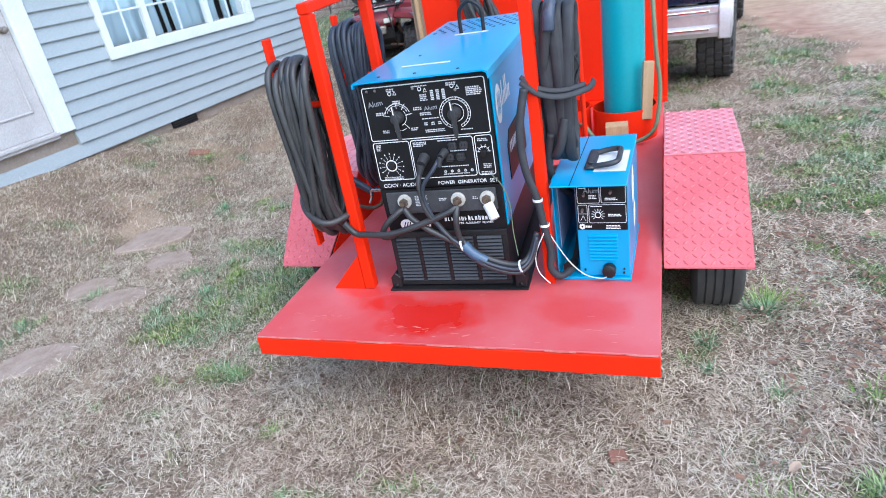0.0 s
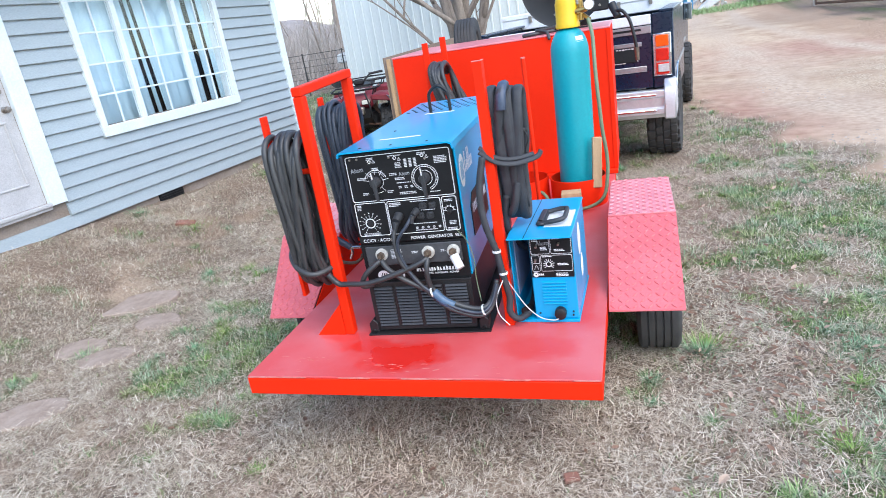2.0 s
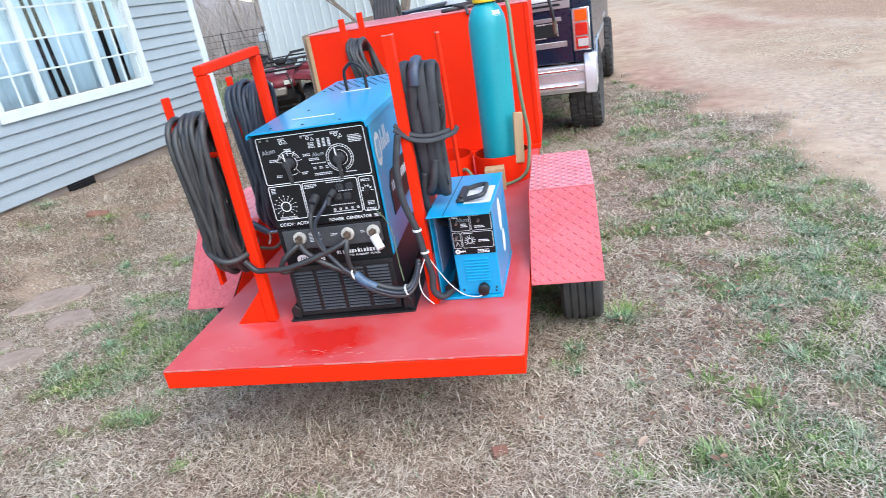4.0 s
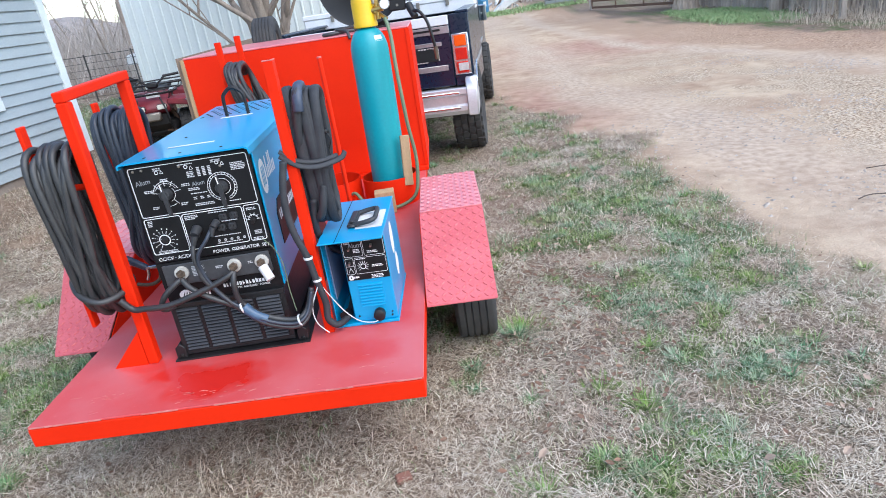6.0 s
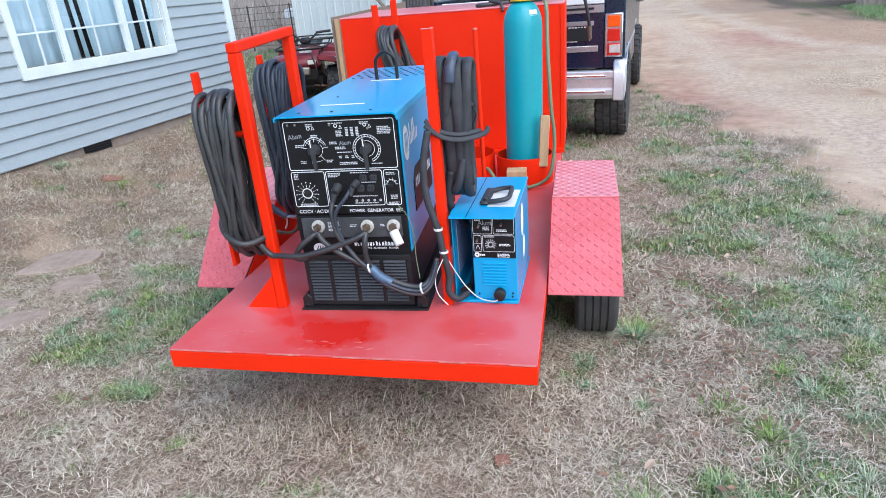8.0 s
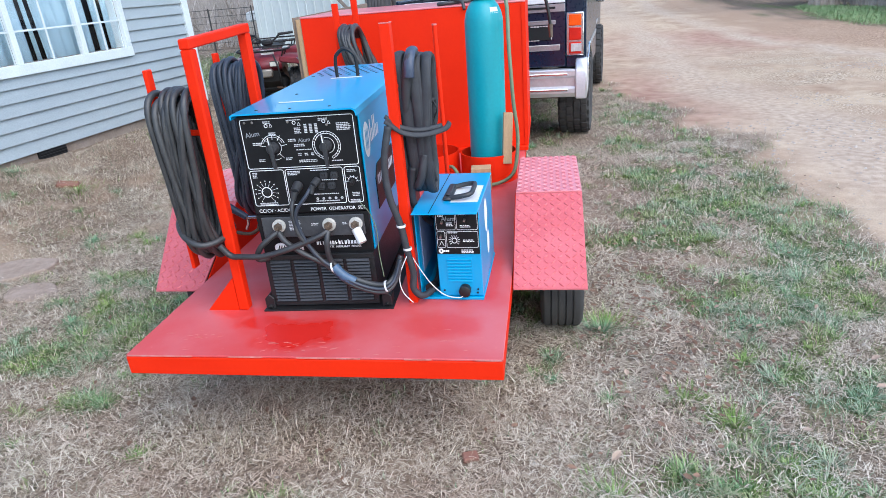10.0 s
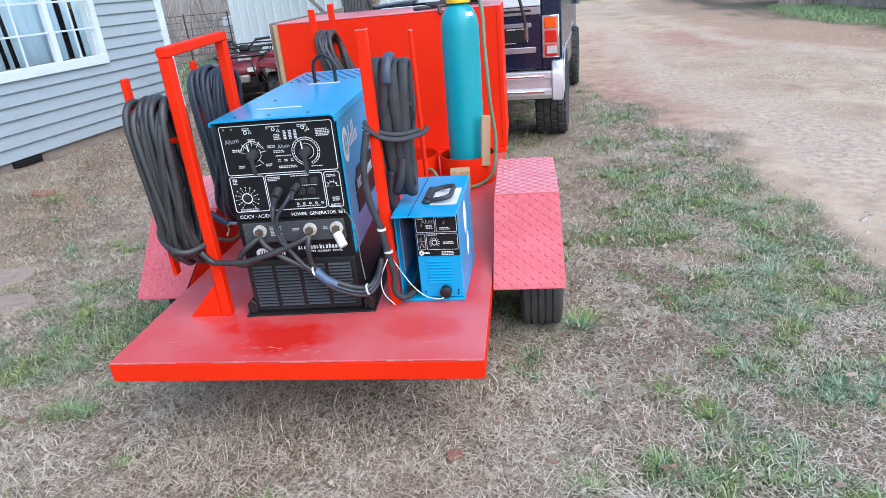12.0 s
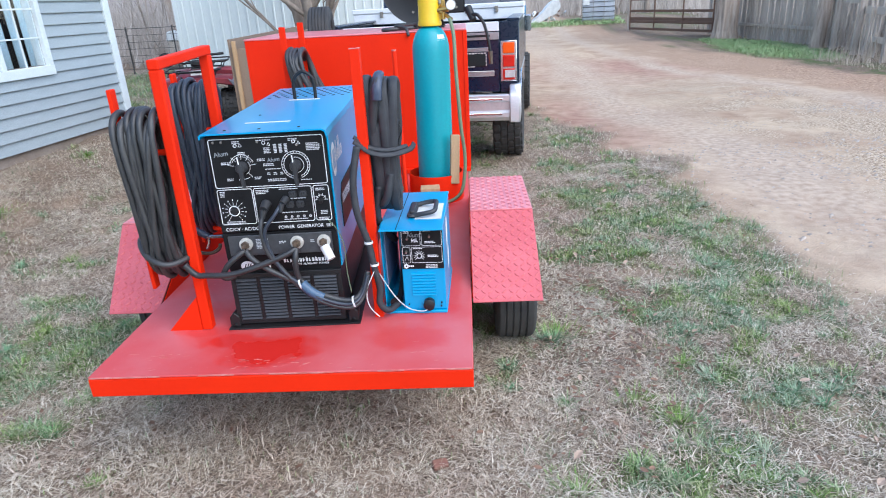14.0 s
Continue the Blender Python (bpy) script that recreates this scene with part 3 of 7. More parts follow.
def clump(cx, cy, r, n, seed, tall=1.0, fresh=True):
    rs = np.random.RandomState(seed)
    a, d = rs.rand(n) * 2 * np.pi, r * np.abs(rs.randn(n)) * 0.8
    x, y = cx + d * np.cos(a), cy + d * np.sin(a)
    return grass("grass_clump", "bright green grass clump in the dead lawn", x, y, 0.75 + 0.25 * rs.rand(n), (0.02 + 0.035 * rs.rand(n)) * tall, 0.0028 + 0.0016 * rs.rand(n), 0.5 + 0.8 * rs.rand(n), seed, None, FRESH if fresh else BLADES)


for k, (cx, cy, r, n, tall) in enumerate((
    (1.84, 0.95, 0.10, 380, 1.9), (1.79, -0.12, 0.11, 520, 0.9), (2.44, -0.10, 0.09, 420, 0.9), (2.40, 0.05, 0.08, 200, 0.9), (2.28, 0.27, 0.10, 420, 1.3), (2.12, 0.41, 0.07, 200, 1.2),
    (-0.07, -0.02, 0.055, 240, 0.7), (0.40, -0.18, 0.03, 50, 0.55), (-0.66, 0.01, 0.05, 110, 0.7), (-0.60, 0.30, 0.09, 220, 0.8), (-0.72, 0.95, 0.12, 320, 1.0), (-3.35, 3.25, 0.12, 260, 1.6),
    (-2.62, 3.1, 0.13, 300, 1.6), (2.98, 2.55, 0.2, 420, 1.1), (2.30, 2.25, 0.14, 260, 1.0), (2.65, 6.0, 0.22, 300, 1.3))):
    clump(cx, cy, r, n, 60 + k, tall, tall < 1.05)

xv, yv, rv = scatter(9000, -0.1, 2.0, -0.12, 0.75, 61, lambda x, y: (0.15 + 0.85 * sstep(0.4, 0.7, vnoise(x, y, 0.22, 62))) * sstep(2.0, 1.5, x) * np.exp(-((y - 0.30) / 0.26) ** 2))
grass("tall_straw", "taller golden dead grass standing under the trailer edge", xv, yv, 0.02 * rv.rand(len(xv)), 0.035 + 0.075 * rv.rand(len(xv)), 0.0016 + 0.0016 * rv.rand(len(xv)), 0.85 + 0.65 * rv.rand(len(xv)), 63, None, None, 0.7)

xv, yv, rv = scatter(60000, 8.2, 11.2, 12.6, 21.0, 44, lambda x, y: np.exp(-((x - 9.6 - 0.05 * (y - 14)) / (0.5 + 0.4 * sstep(21.0, 17.0, y) * sstep(13.0, 15.0, y))) ** 4) * sstep(13.0, 14.0, y + (x - 9.6) * 0.3) * (0.25 + vnoise(x, y, 0.8, 46)))
grass("verge_grass", "long green grass along the fence line", xv, yv, 0.68 + 0.3 * rv.rand(len(xv)), 0.05 + 0.09 * rv.rand(len(xv)), 0.008 + 0.006 * rv.rand(len(xv)), 0.5 + 0.9 * rv.rand(len(xv)), 45, None, VERGE)

xv, yv, rv = scatter(16000, 3.2, 9.2, 28.6, 32.4, 47, lambda x, y: sstep(0.45, 0.7, vnoise(x, y, 1.2, 48)) * np.exp(-((y - 30.4) / 1.3) ** 2))
grass("verge_grass", "green grass round the scrap and tote at the far end", xv, yv, 0.9 + 0.1 * rv.rand(len(xv)), 0.1 + 0.18 * rv.rand(len(xv)), 0.02 + 0.01 * rv.rand(len(xv)), 0.5 + 0.9 * rv.rand(len(xv)), 49, None, VERGE)

# ---- house ----
SIDING = mat("grey_vinyl_siding", (0.335, 0.38, 0.395), 0.5, 0, (0.305, 0.35, 0.365), 2.5, 0.08, 40, 0.08, island=0.04, stretch=(1, 1, 6))
TRIM = mat("white_trim", (0.67, 0.725, 0.735), 0.45, 0, (0.60, 0.65, 0.66), 5, 0.05, 60)
DOORM = mat("pale_grey_door_paint", (0.47, 0.46, 0.455), 0.45, 0, (0.42, 0.405, 0.40), 6, 0.05, 90)
FOUND = mat("stained_foundation_block", (0.30, 0.25, 0.21), 0.9, 0, (0.22, 0.17, 0.13), 5, 0.4, 60)
CURTAIN = mat("pale_curtain_cloth", (0.50, 0.66, 0.74), 0.8, 0, (0.44, 0.60, 0.68), 6, 0.15, 90)
ROOM_BLACK = mat("unlit_room_black", (0.012, 0.013, 0.016), 0.9)
ROOF = mat("asphalt_shingle", (0.07, 0.068, 0.066), 0.9, 0, (0.05, 0.05, 0.05), 10, 0.4, 90)
GLASS = bpy.data.materials.new("window_glass")
GLASS.use_nodes = True
_b = GLASS.node_tree.nodes["Principled BSDF"]
_b.inputs["Transmission Weight"].default_value, _b.inputs["Roughness"].default_value, _b.inputs["IOR"].default_value = 1.0, 0.01, 1.45
_b.inputs["Base Color"].default_value = (0.93, 0.97, 1.0, 1)

ang = math.atan2(0.9934, 0.1143)
HOUSE = pose(-3.66, 2.5, 0, 0, 0, math.degrees(ang))
house = thing("house", HOUSE, "single-storey house clad in grey-blue vinyl lap siding with white trim", "house")
Z0, Z1, LAP, SE = 0.37, 2.88, 0.127, 4.20
DOOR = (-0.87, 0.045, 0.67, 2.70)
WIN = (0.92, 2.91, 1.218, 2.523)
hwall = part("wall", box((DOOR[1], 0.03, 0), (WIN[0], 0.16, Z1)), FOUND, house, "foundation and sheathing behind the siding")
for lo, hi in (((-7, 0.03, 0.0), (DOOR[0], 0.16, Z1)), ((DOOR[0], 0.03, 0), (DOOR[1], 0.16, DOOR[2])), ((DOOR[0], 0.03, DOOR[3]), (DOOR[1], 0.16, Z1)), 
               ((WIN[0], 0.03, 0), (WIN[1], 0.16, WIN[2])), ((WIN[0], 0.03, WIN[3]), (WIN[1], 0.16, Z1)), ((WIN[1], 0.03, 0), (SE - 0.03, 0.16, Z1)), ((SE - 0.16, 0.16, 0), (SE - 0.03, 7.0, Z1)),
               ((-7.0, 0.16, 0), (-6.87, 7.0, Z1)), ((-7.0, 7.0, 0), (SE - 0.03, 7.13, Z1))):
    part("wall", box(lo, hi), FOUND, house)
part("roof", prism([(-0.45, Z1 + 0.0), (3.55, Z1 + 1.5), (7.6, Z1), (7.6, Z1 + 0.12), (3.55, Z1 + 1.64), (-0.45, Z1 + 0.12)], -7.4, SE + 0.35, "x"), ROOF, house, "dark shingle roof")
part("floor_slab", box((-6.8, 0.2, 0.42), (SE - 0.2, 6.9, 0.52)), FOUND, house)


def lap_mesh(length):
    """One course of siding: a sloping face with a lip below."""
    me = bpy.data.meshes.new("siding_course")
    pr = [(0.028, 0.0), (-0.004, -0.001), (-0.011, 0.003), (-0.0105, 0.011), (0.016, LAP + 0.001), (0.03, LAP + 0.001)]
    k = len(pr)
    vs = [(x, p[0], p[1]) for x in (0, length) for p in pr]
    fs = [(i, (i + 1) % k, k + (i + 1) % k, k + i) for i in range(k)] + [tuple(range(k))[::-1], tuple(range(k, 2 * k))]
    me.from_pydata(vs, [], fs)
    me.materials.append(SIDING)
    return me


lap_cache = {}


def course(x0, x1, z):
    ln = round(x1 - x0, 3)
    if ln not in lap_cache:
        lap_cache[ln] = lap_mesh(ln)
    ob = new("siding_course", lap_cache[ln])
    ob.parent = hwall
    ob.matrix_basis = pose(x0, 0, z)


row, z = 0, Z0
while z < Z1 - 0.02:
    zt = z + LAP
    cuts = [(-7.0, SE - 0.1)]
    holes = []
    if zt > DOOR[2] - 0.06 and z < DOOR[3] + 0.1:
        holes.append((DOOR[0] - 0.12, DOOR[1] + 0.175))
    if zt > WIN[2] - 0.07 and z < WIN[3] + 0.08:
        holes.append((WIN[0] - 0.07, WIN[1] + 0.07))
    segs, a = [], -7.0
    for h0, h1 in sorted(holes):
        segs.append((a, h0))
        a = h1
    segs.append((a, SE - 0.1))
    for a, b in segs:
        course(a, b, z)
    ob_len = 6.8
    if ob_len not in lap_cache:
        lap_cache[ob_len] = lap_mesh(ob_len)
    ob = new("siding_course", lap_cache[ob_len])
    ob.parent = hwall
    ob.matrix_basis = pose(SE - 0.002, 0.1, z, 0, 0, 90)
    z += LAP
cb = box((SE - 0.10, -0.022, Z0 - 0.02), (SE + 0.022, 0.03, Z1), 0.003)
box((SE - 0.03, 0.03, Z0 - 0.02), (SE + 0.022, 0.10, Z1), 0.003, bm=cb)
part("corner_trim", cb, TRIM, house, "white corner trim board")
# window
window = part("window", box((WIN[0] - 0.075, -0.03, WIN[2] - 0.105), (WIN[1] + 0.075, 0.02, WIN[2] - 0.0), 0.004, bm=box((WIN[0] - 0.075, -0.025, WIN[2]), (WIN[0], 0.06, WIN[3]), 0.003, bm=box((WIN[1], -0.025, WIN[2]), (WIN[1] + 0.075, 0.06, WIN[3]), 0.003, bm=box((WIN[0] - 0.075, -0.025, WIN[3]), (WIN[1] + 0.075, 0.06, WIN[3] + 0.08), 0.003)))), TRIM, house, "white triple window with muntin grids")
for xj in (WIN[0] + 0.001, WIN[1] - 0.013):
    part("jamb", box((xj, 0.031, WIN[2] + 0.001), (xj + 0.012, 0.16, WIN[3] - 0.001)), TRIM, window)
MULL = (1.395, 2.245)
edges = [WIN[0], MULL[0], MULL[1], WIN[1]]
for k, mx in enumerate(MULL):
    part("mullion", box((mx, -0.012, WIN[2]), (mx + 0.065, 0.05, WIN[3]), 0.003), TRIM, window)
for k in range(3):
    a, b = edges[k] + (0.065 if k else 0), edges[k + 1]
    part("pane", box((a, 0.022, WIN[2]), (b, 0.028, WIN[3])), GLASS, window).visible_shadow = False
    c = (a + b) / 2
    part("muntin", box((c - 0.009, 0.006, WIN[2] + 0.001), (c + 0.009, 0.020, WIN[3] - 0.001), 0.002), TRIM, window)
    for q in range(1, 5):
        zz = WIN[2] + q * 0.30
        if zz < WIN[3] - 0.05:
            part("muntin", box((a + 0.001, 0.007, zz - 0.009), (b - 0.001, 0.019, zz + 0.009), 0.002), TRIM, window)


def curtain(a, b, y, folds, amp, z0, z1, material, lab, la, lb):
    n = folds * 8
    Vc, Fc = [], []
    w = wobble(int(a * 100), 0.006)
    for i in range(n + 1):
        x = a + (b - a) * i / n
        d = amp * math.sin(2 * math.pi * folds * i / n) + w()
        Vc += [(la + (lb - la) * i / n, y + d, z0), (x, y + d * 0.6, z1)]
    for i in range(n):
        Fc.append((2 * i, 2 * i + 2, 2 * i + 3, 2 * i + 1))
    ob = part("curtain", (Vc, Fc), material, None, "", 2)
    so = ob.modifiers.new("thick", "SOLIDIFY")
    so.thickness = 0.003
    ob.matrix_basis = HOUSE
    tagged(ob, lab, "curtain", "curtains behind the window")


# top edges, then the lower edges where the drapes fall aslant
for a, b, la, lb in ((0.937, 1.65, 0.937, 1.70), (1.70, 1.74, 1.76, 1.80), (1.79, 2.53, 1.88, 2.55), (2.61, 2.73, 2.64, 2.75), (2.79, 2.893, 2.81, 2.893)):
    curtain(a, b, 0.12, max(2, int((b - a) / 0.13)), 0.009, WIN[2] - 0.1, WIN[3] + 0.05, CURTAIN, "pale blue-white curtain hanging behind the window glass", la, lb)
# sheet put behind the gaps; the room's darkness is in its colour
part("room_lining", box((WIN[0] - 0.3, 0.45, WIN[2] - 0.4), (WIN[1] + 0.3, 0.5, WIN[3] + 0.25)), ROOM_BLACK, house, "near-black sheet for the unlit room behind the curtains")
# door
dr = part("door", box((DOOR[0], 0.03, DOOR[2]), (DOOR[1], 0.075, DOOR[3]), 0.003), DOORM, house, "pale grey panelled entrance door")
for a, b in ((DOOR[0] + 0.10, DOOR[0] + 0.42), (DOOR[1] - 0.42, DOOR[1] - 0.10)):
    for z0, z1 in ((DOOR[2] + 0.2, DOOR[2] + 0.78), (DOOR[2] + 0.95, DOOR[3] - 0.18)):
        fr = bmesh.new()
        for lo, hi in (((a, z0), (b, z0 + 0.02)), ((a, z1 - 0.02), (b, z1)), ((a, z0 + 0.02), (a + 0.02, z1 - 0.02)), ((b - 0.02, z0 + 0.02), (b, z1 - 0.02))):
            box((lo[0], 0.018, lo[1]), (hi[0], 0.032, hi[1]), 0.005, bm=fr)
        part("moulding", fr, DOORM, dr)
part("knob", lathe([(0.0, 0.07), (0.022, 0.066), (0.028, 0.05), (0.02, 0.034), (0.012, 0.025), (0.012, 0.01), (0.03, 0.006), (0.03, 0.0)], 20, m=Matrix.Translation((DOOR[1] - 0.065, 0.03, 1.55)) @ Matrix.Rotation(radians(90), 4, "X")), STEEL, dr, "metal door knob", True)
part("deadbolt", lathe([(0.0, 0.02), (0.026, 0.018), (0.03, 0.0)], 20, m=Matrix.Translation((DOOR[1] - 0.065, 0.03, 1.71)) @ Matrix.Rotation(radians(90), 4, "X")), STEEL, dr, "", True)
dt = box((DOOR[1], -0.025, DOOR[2] - 0.03), (DOOR[1] + 0.175, 0.03, DOOR[3] + 0.1), 0.004)
box((DOOR[0] - 0.12, -0.025, DOOR[2] - 0.03), (DOOR[0], 0.03, DOOR[3] + 0.1), 0.004, bm=dt)
box((DOOR[0], -0.025, DOOR[3]), (DOOR[1], 0.03, DOOR[3] + 0.1), 0.004, bm=dt)
part("door_casing", dt, TRIM, house, "white door casing")
sb = box((DOOR[0] - 0.1, -0.05, DOOR[2] - 0.03), (DOOR[1] + 0.0, 0.03, DOOR[2] - 0.001), 0.004)
box((DOOR[0] - 0.1, -0.03, DOOR[2] - 0.06), (DOOR[1] + 0.0, 0.03, DOOR[2] - 0.032), 0.003, bm=sb)
part("threshold", sb, DOORM, house, "ribbed threshold below the door")
# crawl-space vent
vb = box((1.30, 0.0, 0.20), (1.65, 0.028, 0.362))
vent = part("foundation_vent", vb, DARK, house, "black foundation vent grille")
for k in range(6):
    part("slat", box((1.31, -0.008, 0.205 + k * 0.026), (1.64, 0.004, 0.218 + k * 0.026)), BLACK, vent)

# ---- stepping stones ----
STONE = mat("dusty_brown_paver", (0.36, 0.285, 0.235), 0.95, 0, (0.27, 0.205, 0.16), 16, 0.6, 90, spec=0.2)
for k, (cx, cy, a, b, rz) in enumerate(STONES):
    w = wobble(k + 5, 0.17)
    out = [(a * (1 + w()) * math.cos(t * math.pi / 7), b * (1 + w()) * math.sin(t * math.pi / 7)) for t in range(14)]
    ob = part("stepping_stone", prism(out, -0.02, 0.02, "z", bev=0.008), STONE)
    ob.matrix_basis = pose(cx, cy, float(relief(np.array([cx]), np.array([cy]))[0]) - 0.004, 0, 0, rz)
    tagged(ob, "flat dusty brown paving stone sunk in the dead grass", "paving stone", "stones of the path")

# ---- trailer ----
# louvres lighter than the plate behind: top highlights put into the base colour
GRILLE = mat("highlit_louvre_black", (0.026, 0.025, 0.028), 0.38, 0, (0.034, 0.032, 0.034), 12, spec=0.6)


def deck_material():
    """Dusty red paint with darker damp patches of their own outline, and painted post reflections."""
    m = bpy.data.materials.new("deck_paint_damp_and_reflections")
    m.use_nodes = True
    n, l = m.node_tree.nodes, m.node_tree.links
    b = n["Principled BSDF"]
    tc = n.new("ShaderNodeTexCoord")
    wob = n.new("ShaderNodeTexNoise")
    wob.inputs["Scale"].default_value, wob.inputs["Detail"].default_value = 9, 5
    l.new(tc.outputs["Object"], wob.inputs["Vector"])
    acc = None
    # patches by the rack foot also carry the red posts' reflection
    for cx, cy, sx, sy, patch_amt in ((0.62, 0.17, 0.19, 0.13, 0.95), (0.45, 0.25, 0.13, 0.07, 0.8), (1.17, 0.24, 0.17, 0.10, 0.45), (0.33, 0.33, 0.13, 0.05, 0.5), (1.33, 0.7, 0.05, 0.3, 0.6)):
        mp = n.new("ShaderNodeMapping")
        mp.vector_type = "TEXTURE"
        mp.inputs["Location"].default_value = (cx, cy, 0.45)
        mp.inputs["Scale"].default_value = (sx, sy, 1)
        l.new(tc.outputs["Object"], mp.inputs[0])
        le = n.new("ShaderNodeVectorMath")
        le.operation = "LENGTH"
        l.new(mp.outputs[0], le.inputs[0])
        ad = n.new("ShaderNodeMath")
        ad.operation = "MULTIPLY_ADD"
        l.new(wob.outputs[0], ad.inputs[0])
        ad.inputs[1].default_value = 1.3
        l.new(le.outputs["Value"], ad.inputs[2])
        r = n.new("ShaderNodeMapRange")
        r.inputs[1].default_value, r.inputs[2].default_value = 1.32, 1.80
        r.inputs[3].default_value, r.inputs[4].default_value = patch_amt, 0
        l.new(ad.outputs[0], r.inputs[0])
        if acc is None:
            acc = r.outputs[0]
        else:
            mx = n.new("ShaderNodeMath")
            mx.operation = "MAXIMUM"
            l.new(acc, mx.inputs[0])
            l.new(r.outputs[0], mx.inputs[1])
            acc = mx.outputs[0]
    dust = n.new("ShaderNodeTexNoise")
    dust.inputs["Scale"].default_value, dust.inputs["Detail"].default_value = 3.5, 8
    l.new(tc.outputs["Object"], dust.inputs["Vector"])
    sp = n.new("ShaderNodeTexNoise")
    sp.inputs["Scale"].default_value, sp.inputs["Detail"].default_value = 45, 6
    l.new(tc.outputs["Object"], sp.inputs["Vector"])
    d1 = n.new("ShaderNodeMixRGB")
    d1.inputs[1].default_value, d1.inputs[2].default_value = (0.56, 0.062, 0.062, 1), (0.58, 0.125, 0.128, 1)
    dr_ = n.new("ShaderNodeMapRange")
    dr_.inputs[1].default_value, dr_.inputs[2].default_value = 0.35, 0.68
    l.new(dust.outputs[0], dr_.inputs[0])
    l.new(dr_.outputs[0], d1.inputs[0])
    sc = n.new("ShaderNodeMapRange")
    sc.inputs[1].default_value, sc.inputs[2].default_value = 0.66, 0.74
    sc.inputs[4].default_value = 0.45
    l.new(sp.outputs[0], sc.inputs[0])
    d2 = n.new("ShaderNodeMixRGB")
    l.new(sc.outputs[0], d2.inputs[0])
    l.new(d1.outputs[0], d2.inputs[1])
    d2.inputs[2].default_value = (0.62, 0.16, 0.14, 1)
    w2 = n.new("ShaderNodeMixRGB")
    l.new(acc, w2.inputs[0])
    l.new(d2.outputs[0], w2.inputs[1])
    w2.inputs[2].default_value = (0.58, 0.016, 0.010, 1)
    l.new(w2.outputs[0], b.inputs["Base Color"])
    rr = n.new("ShaderNodeMapRange")
    l.new(acc, rr.inputs[0])
    rr.inputs[3].default_value, rr.inputs[4].default_value = 0.40, 0.26
    l.new(rr.outputs[0], b.inputs["Roughness"])
    bp = n.new("ShaderNodeBump")
    bp.inputs["Strength"].default_value, bp.inputs["Distance"].default_value = 0.12, 0.003
    l.new(sp.outputs[0], bp.inputs["Height"])
    l.new(bp.outputs[0], b.inputs["Normal"])
    return m


DECKM = deck_material()
W, DZ = 1.42, 0.45
trailer = thing("utility_trailer", pose(0, 0, 0), "home-built flatbed utility trailer painted bright red, standing on the lawn", "trailer")
part("deck", box((0.0, 0.004, DZ - 0.008), (W, 4.0, DZ), 0.002), DECKM, trailer, "dusty red steel deck plate with damp patches and painted post reflections")
part("rear_channel", box((0, 0, DZ - 0.082), (W, 0.05, DZ - 0.0085), 0.003), RED, trailer)
edge = bmesh.new()
rs = random.Random(4)
x = 0.006
while x < W - 0.03:
    ln = rs.uniform(0.02, 0.16)
    if rs.random() < 0.8:
        box((x, -0.0008 - rs.uniform(0, 0.0006), DZ - 0.0042), (min(x + ln, W - 0.006), 0.0035, DZ - 0.0004 + rs.uniform(0, 0.0008)), bm=edge)
    x += ln + 0.004
tagged(part("weld_seam", edge, WORN, trailer, "worn pale weld seam along the rear edge"), kind="stuff")
scuff = bmesh.new()
for cx, cy, sx, sy, n_ in ((0.22, 0.13, 0.13, 0.05, 20), (0.58, 0.10, 0.16, 0.05, 16), (1.25, 0.12, 0.12, 0.08, 7), (0.75, 0.06, 0.5, 0.03, 16)):
    for k in range(n_):
        px_, py_, a_ = cx + rs.gauss(0, sx * 0.5), cy + rs.gauss(0, sy * 0.5), rs.uniform(-0.15, 0.45)
        ln, wd = rs.uniform(0.003, 0.014), rs.uniform(0.0006, 0.0018)
        if 0.02 < px_ < W - 0.02 and py_ > 0.02:
            box((-ln, -wd, 0), (ln, wd, 0.0004), bm=scuff, m=Matrix.Translation((px_, py_, DZ + 0.0001)) @ Matrix.Rotation(a_, 4, "Z"))
tagged(part("scuff_marks", scuff, WORN, trailer, "pale scuffs on the red deck"), kind="stuff")
for x0 in (0.0, W - 0.05):
    part("side_channel", box((x0, 0.052, DZ - 0.078), (x0 + 0.05, 4.0, DZ - 0.010), 0.004), RED, trailer)
for y0 in (0.7, 1.4, 2.1, 2.8, 3.5):
    part("cross_member", box((0.052, y0, DZ - 0.07), (W - 0.052, y0 + 0.05, DZ - 0.012)), RED, trailer)
part("front_channel", box((0.0, 4.002, DZ - 0.078), (W, 4.05, DZ), 0.003), RED, trailer)
tong = bmesh.new()
for s in (-1, 1):
    b = box((-0.03, 0, -0.04), (0.03, 0.95, 0.04), 0.004)
    join(tong, b, Matrix.Translation((W / 2 + s * 0.42, 3.9, DZ - 0.06)) @ Matrix.Rotation(s * radians(22), 4, "Z"))
part("tongue", tong, RED, trailer)
for yc in (1.10, 1.78):
    part("axle", rod((-0.12, yc, 0.33), (W + 0.12, yc, 0.33), 0.035), BLACK, trailer)
FEN = [(0.585, 0.425), (1.07, 0.685), (1.68, 0.69), (2.16, 0.425)]


def skew(y):
    """The bent outer edge of the dented fender."""
    return -0.125 * min(max((y - 0.585) / 0.485, 0), 1)


# slope lugs slightly paler than the fender plate
LUGTIP = mat("paler_red_lugs", (0.66, 0.155, 0.16), 0.42, 0, (0.58, 0.10, 0.105), 40, 0.05, 150)
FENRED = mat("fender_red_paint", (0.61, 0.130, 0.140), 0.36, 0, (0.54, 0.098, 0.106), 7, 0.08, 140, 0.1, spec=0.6)


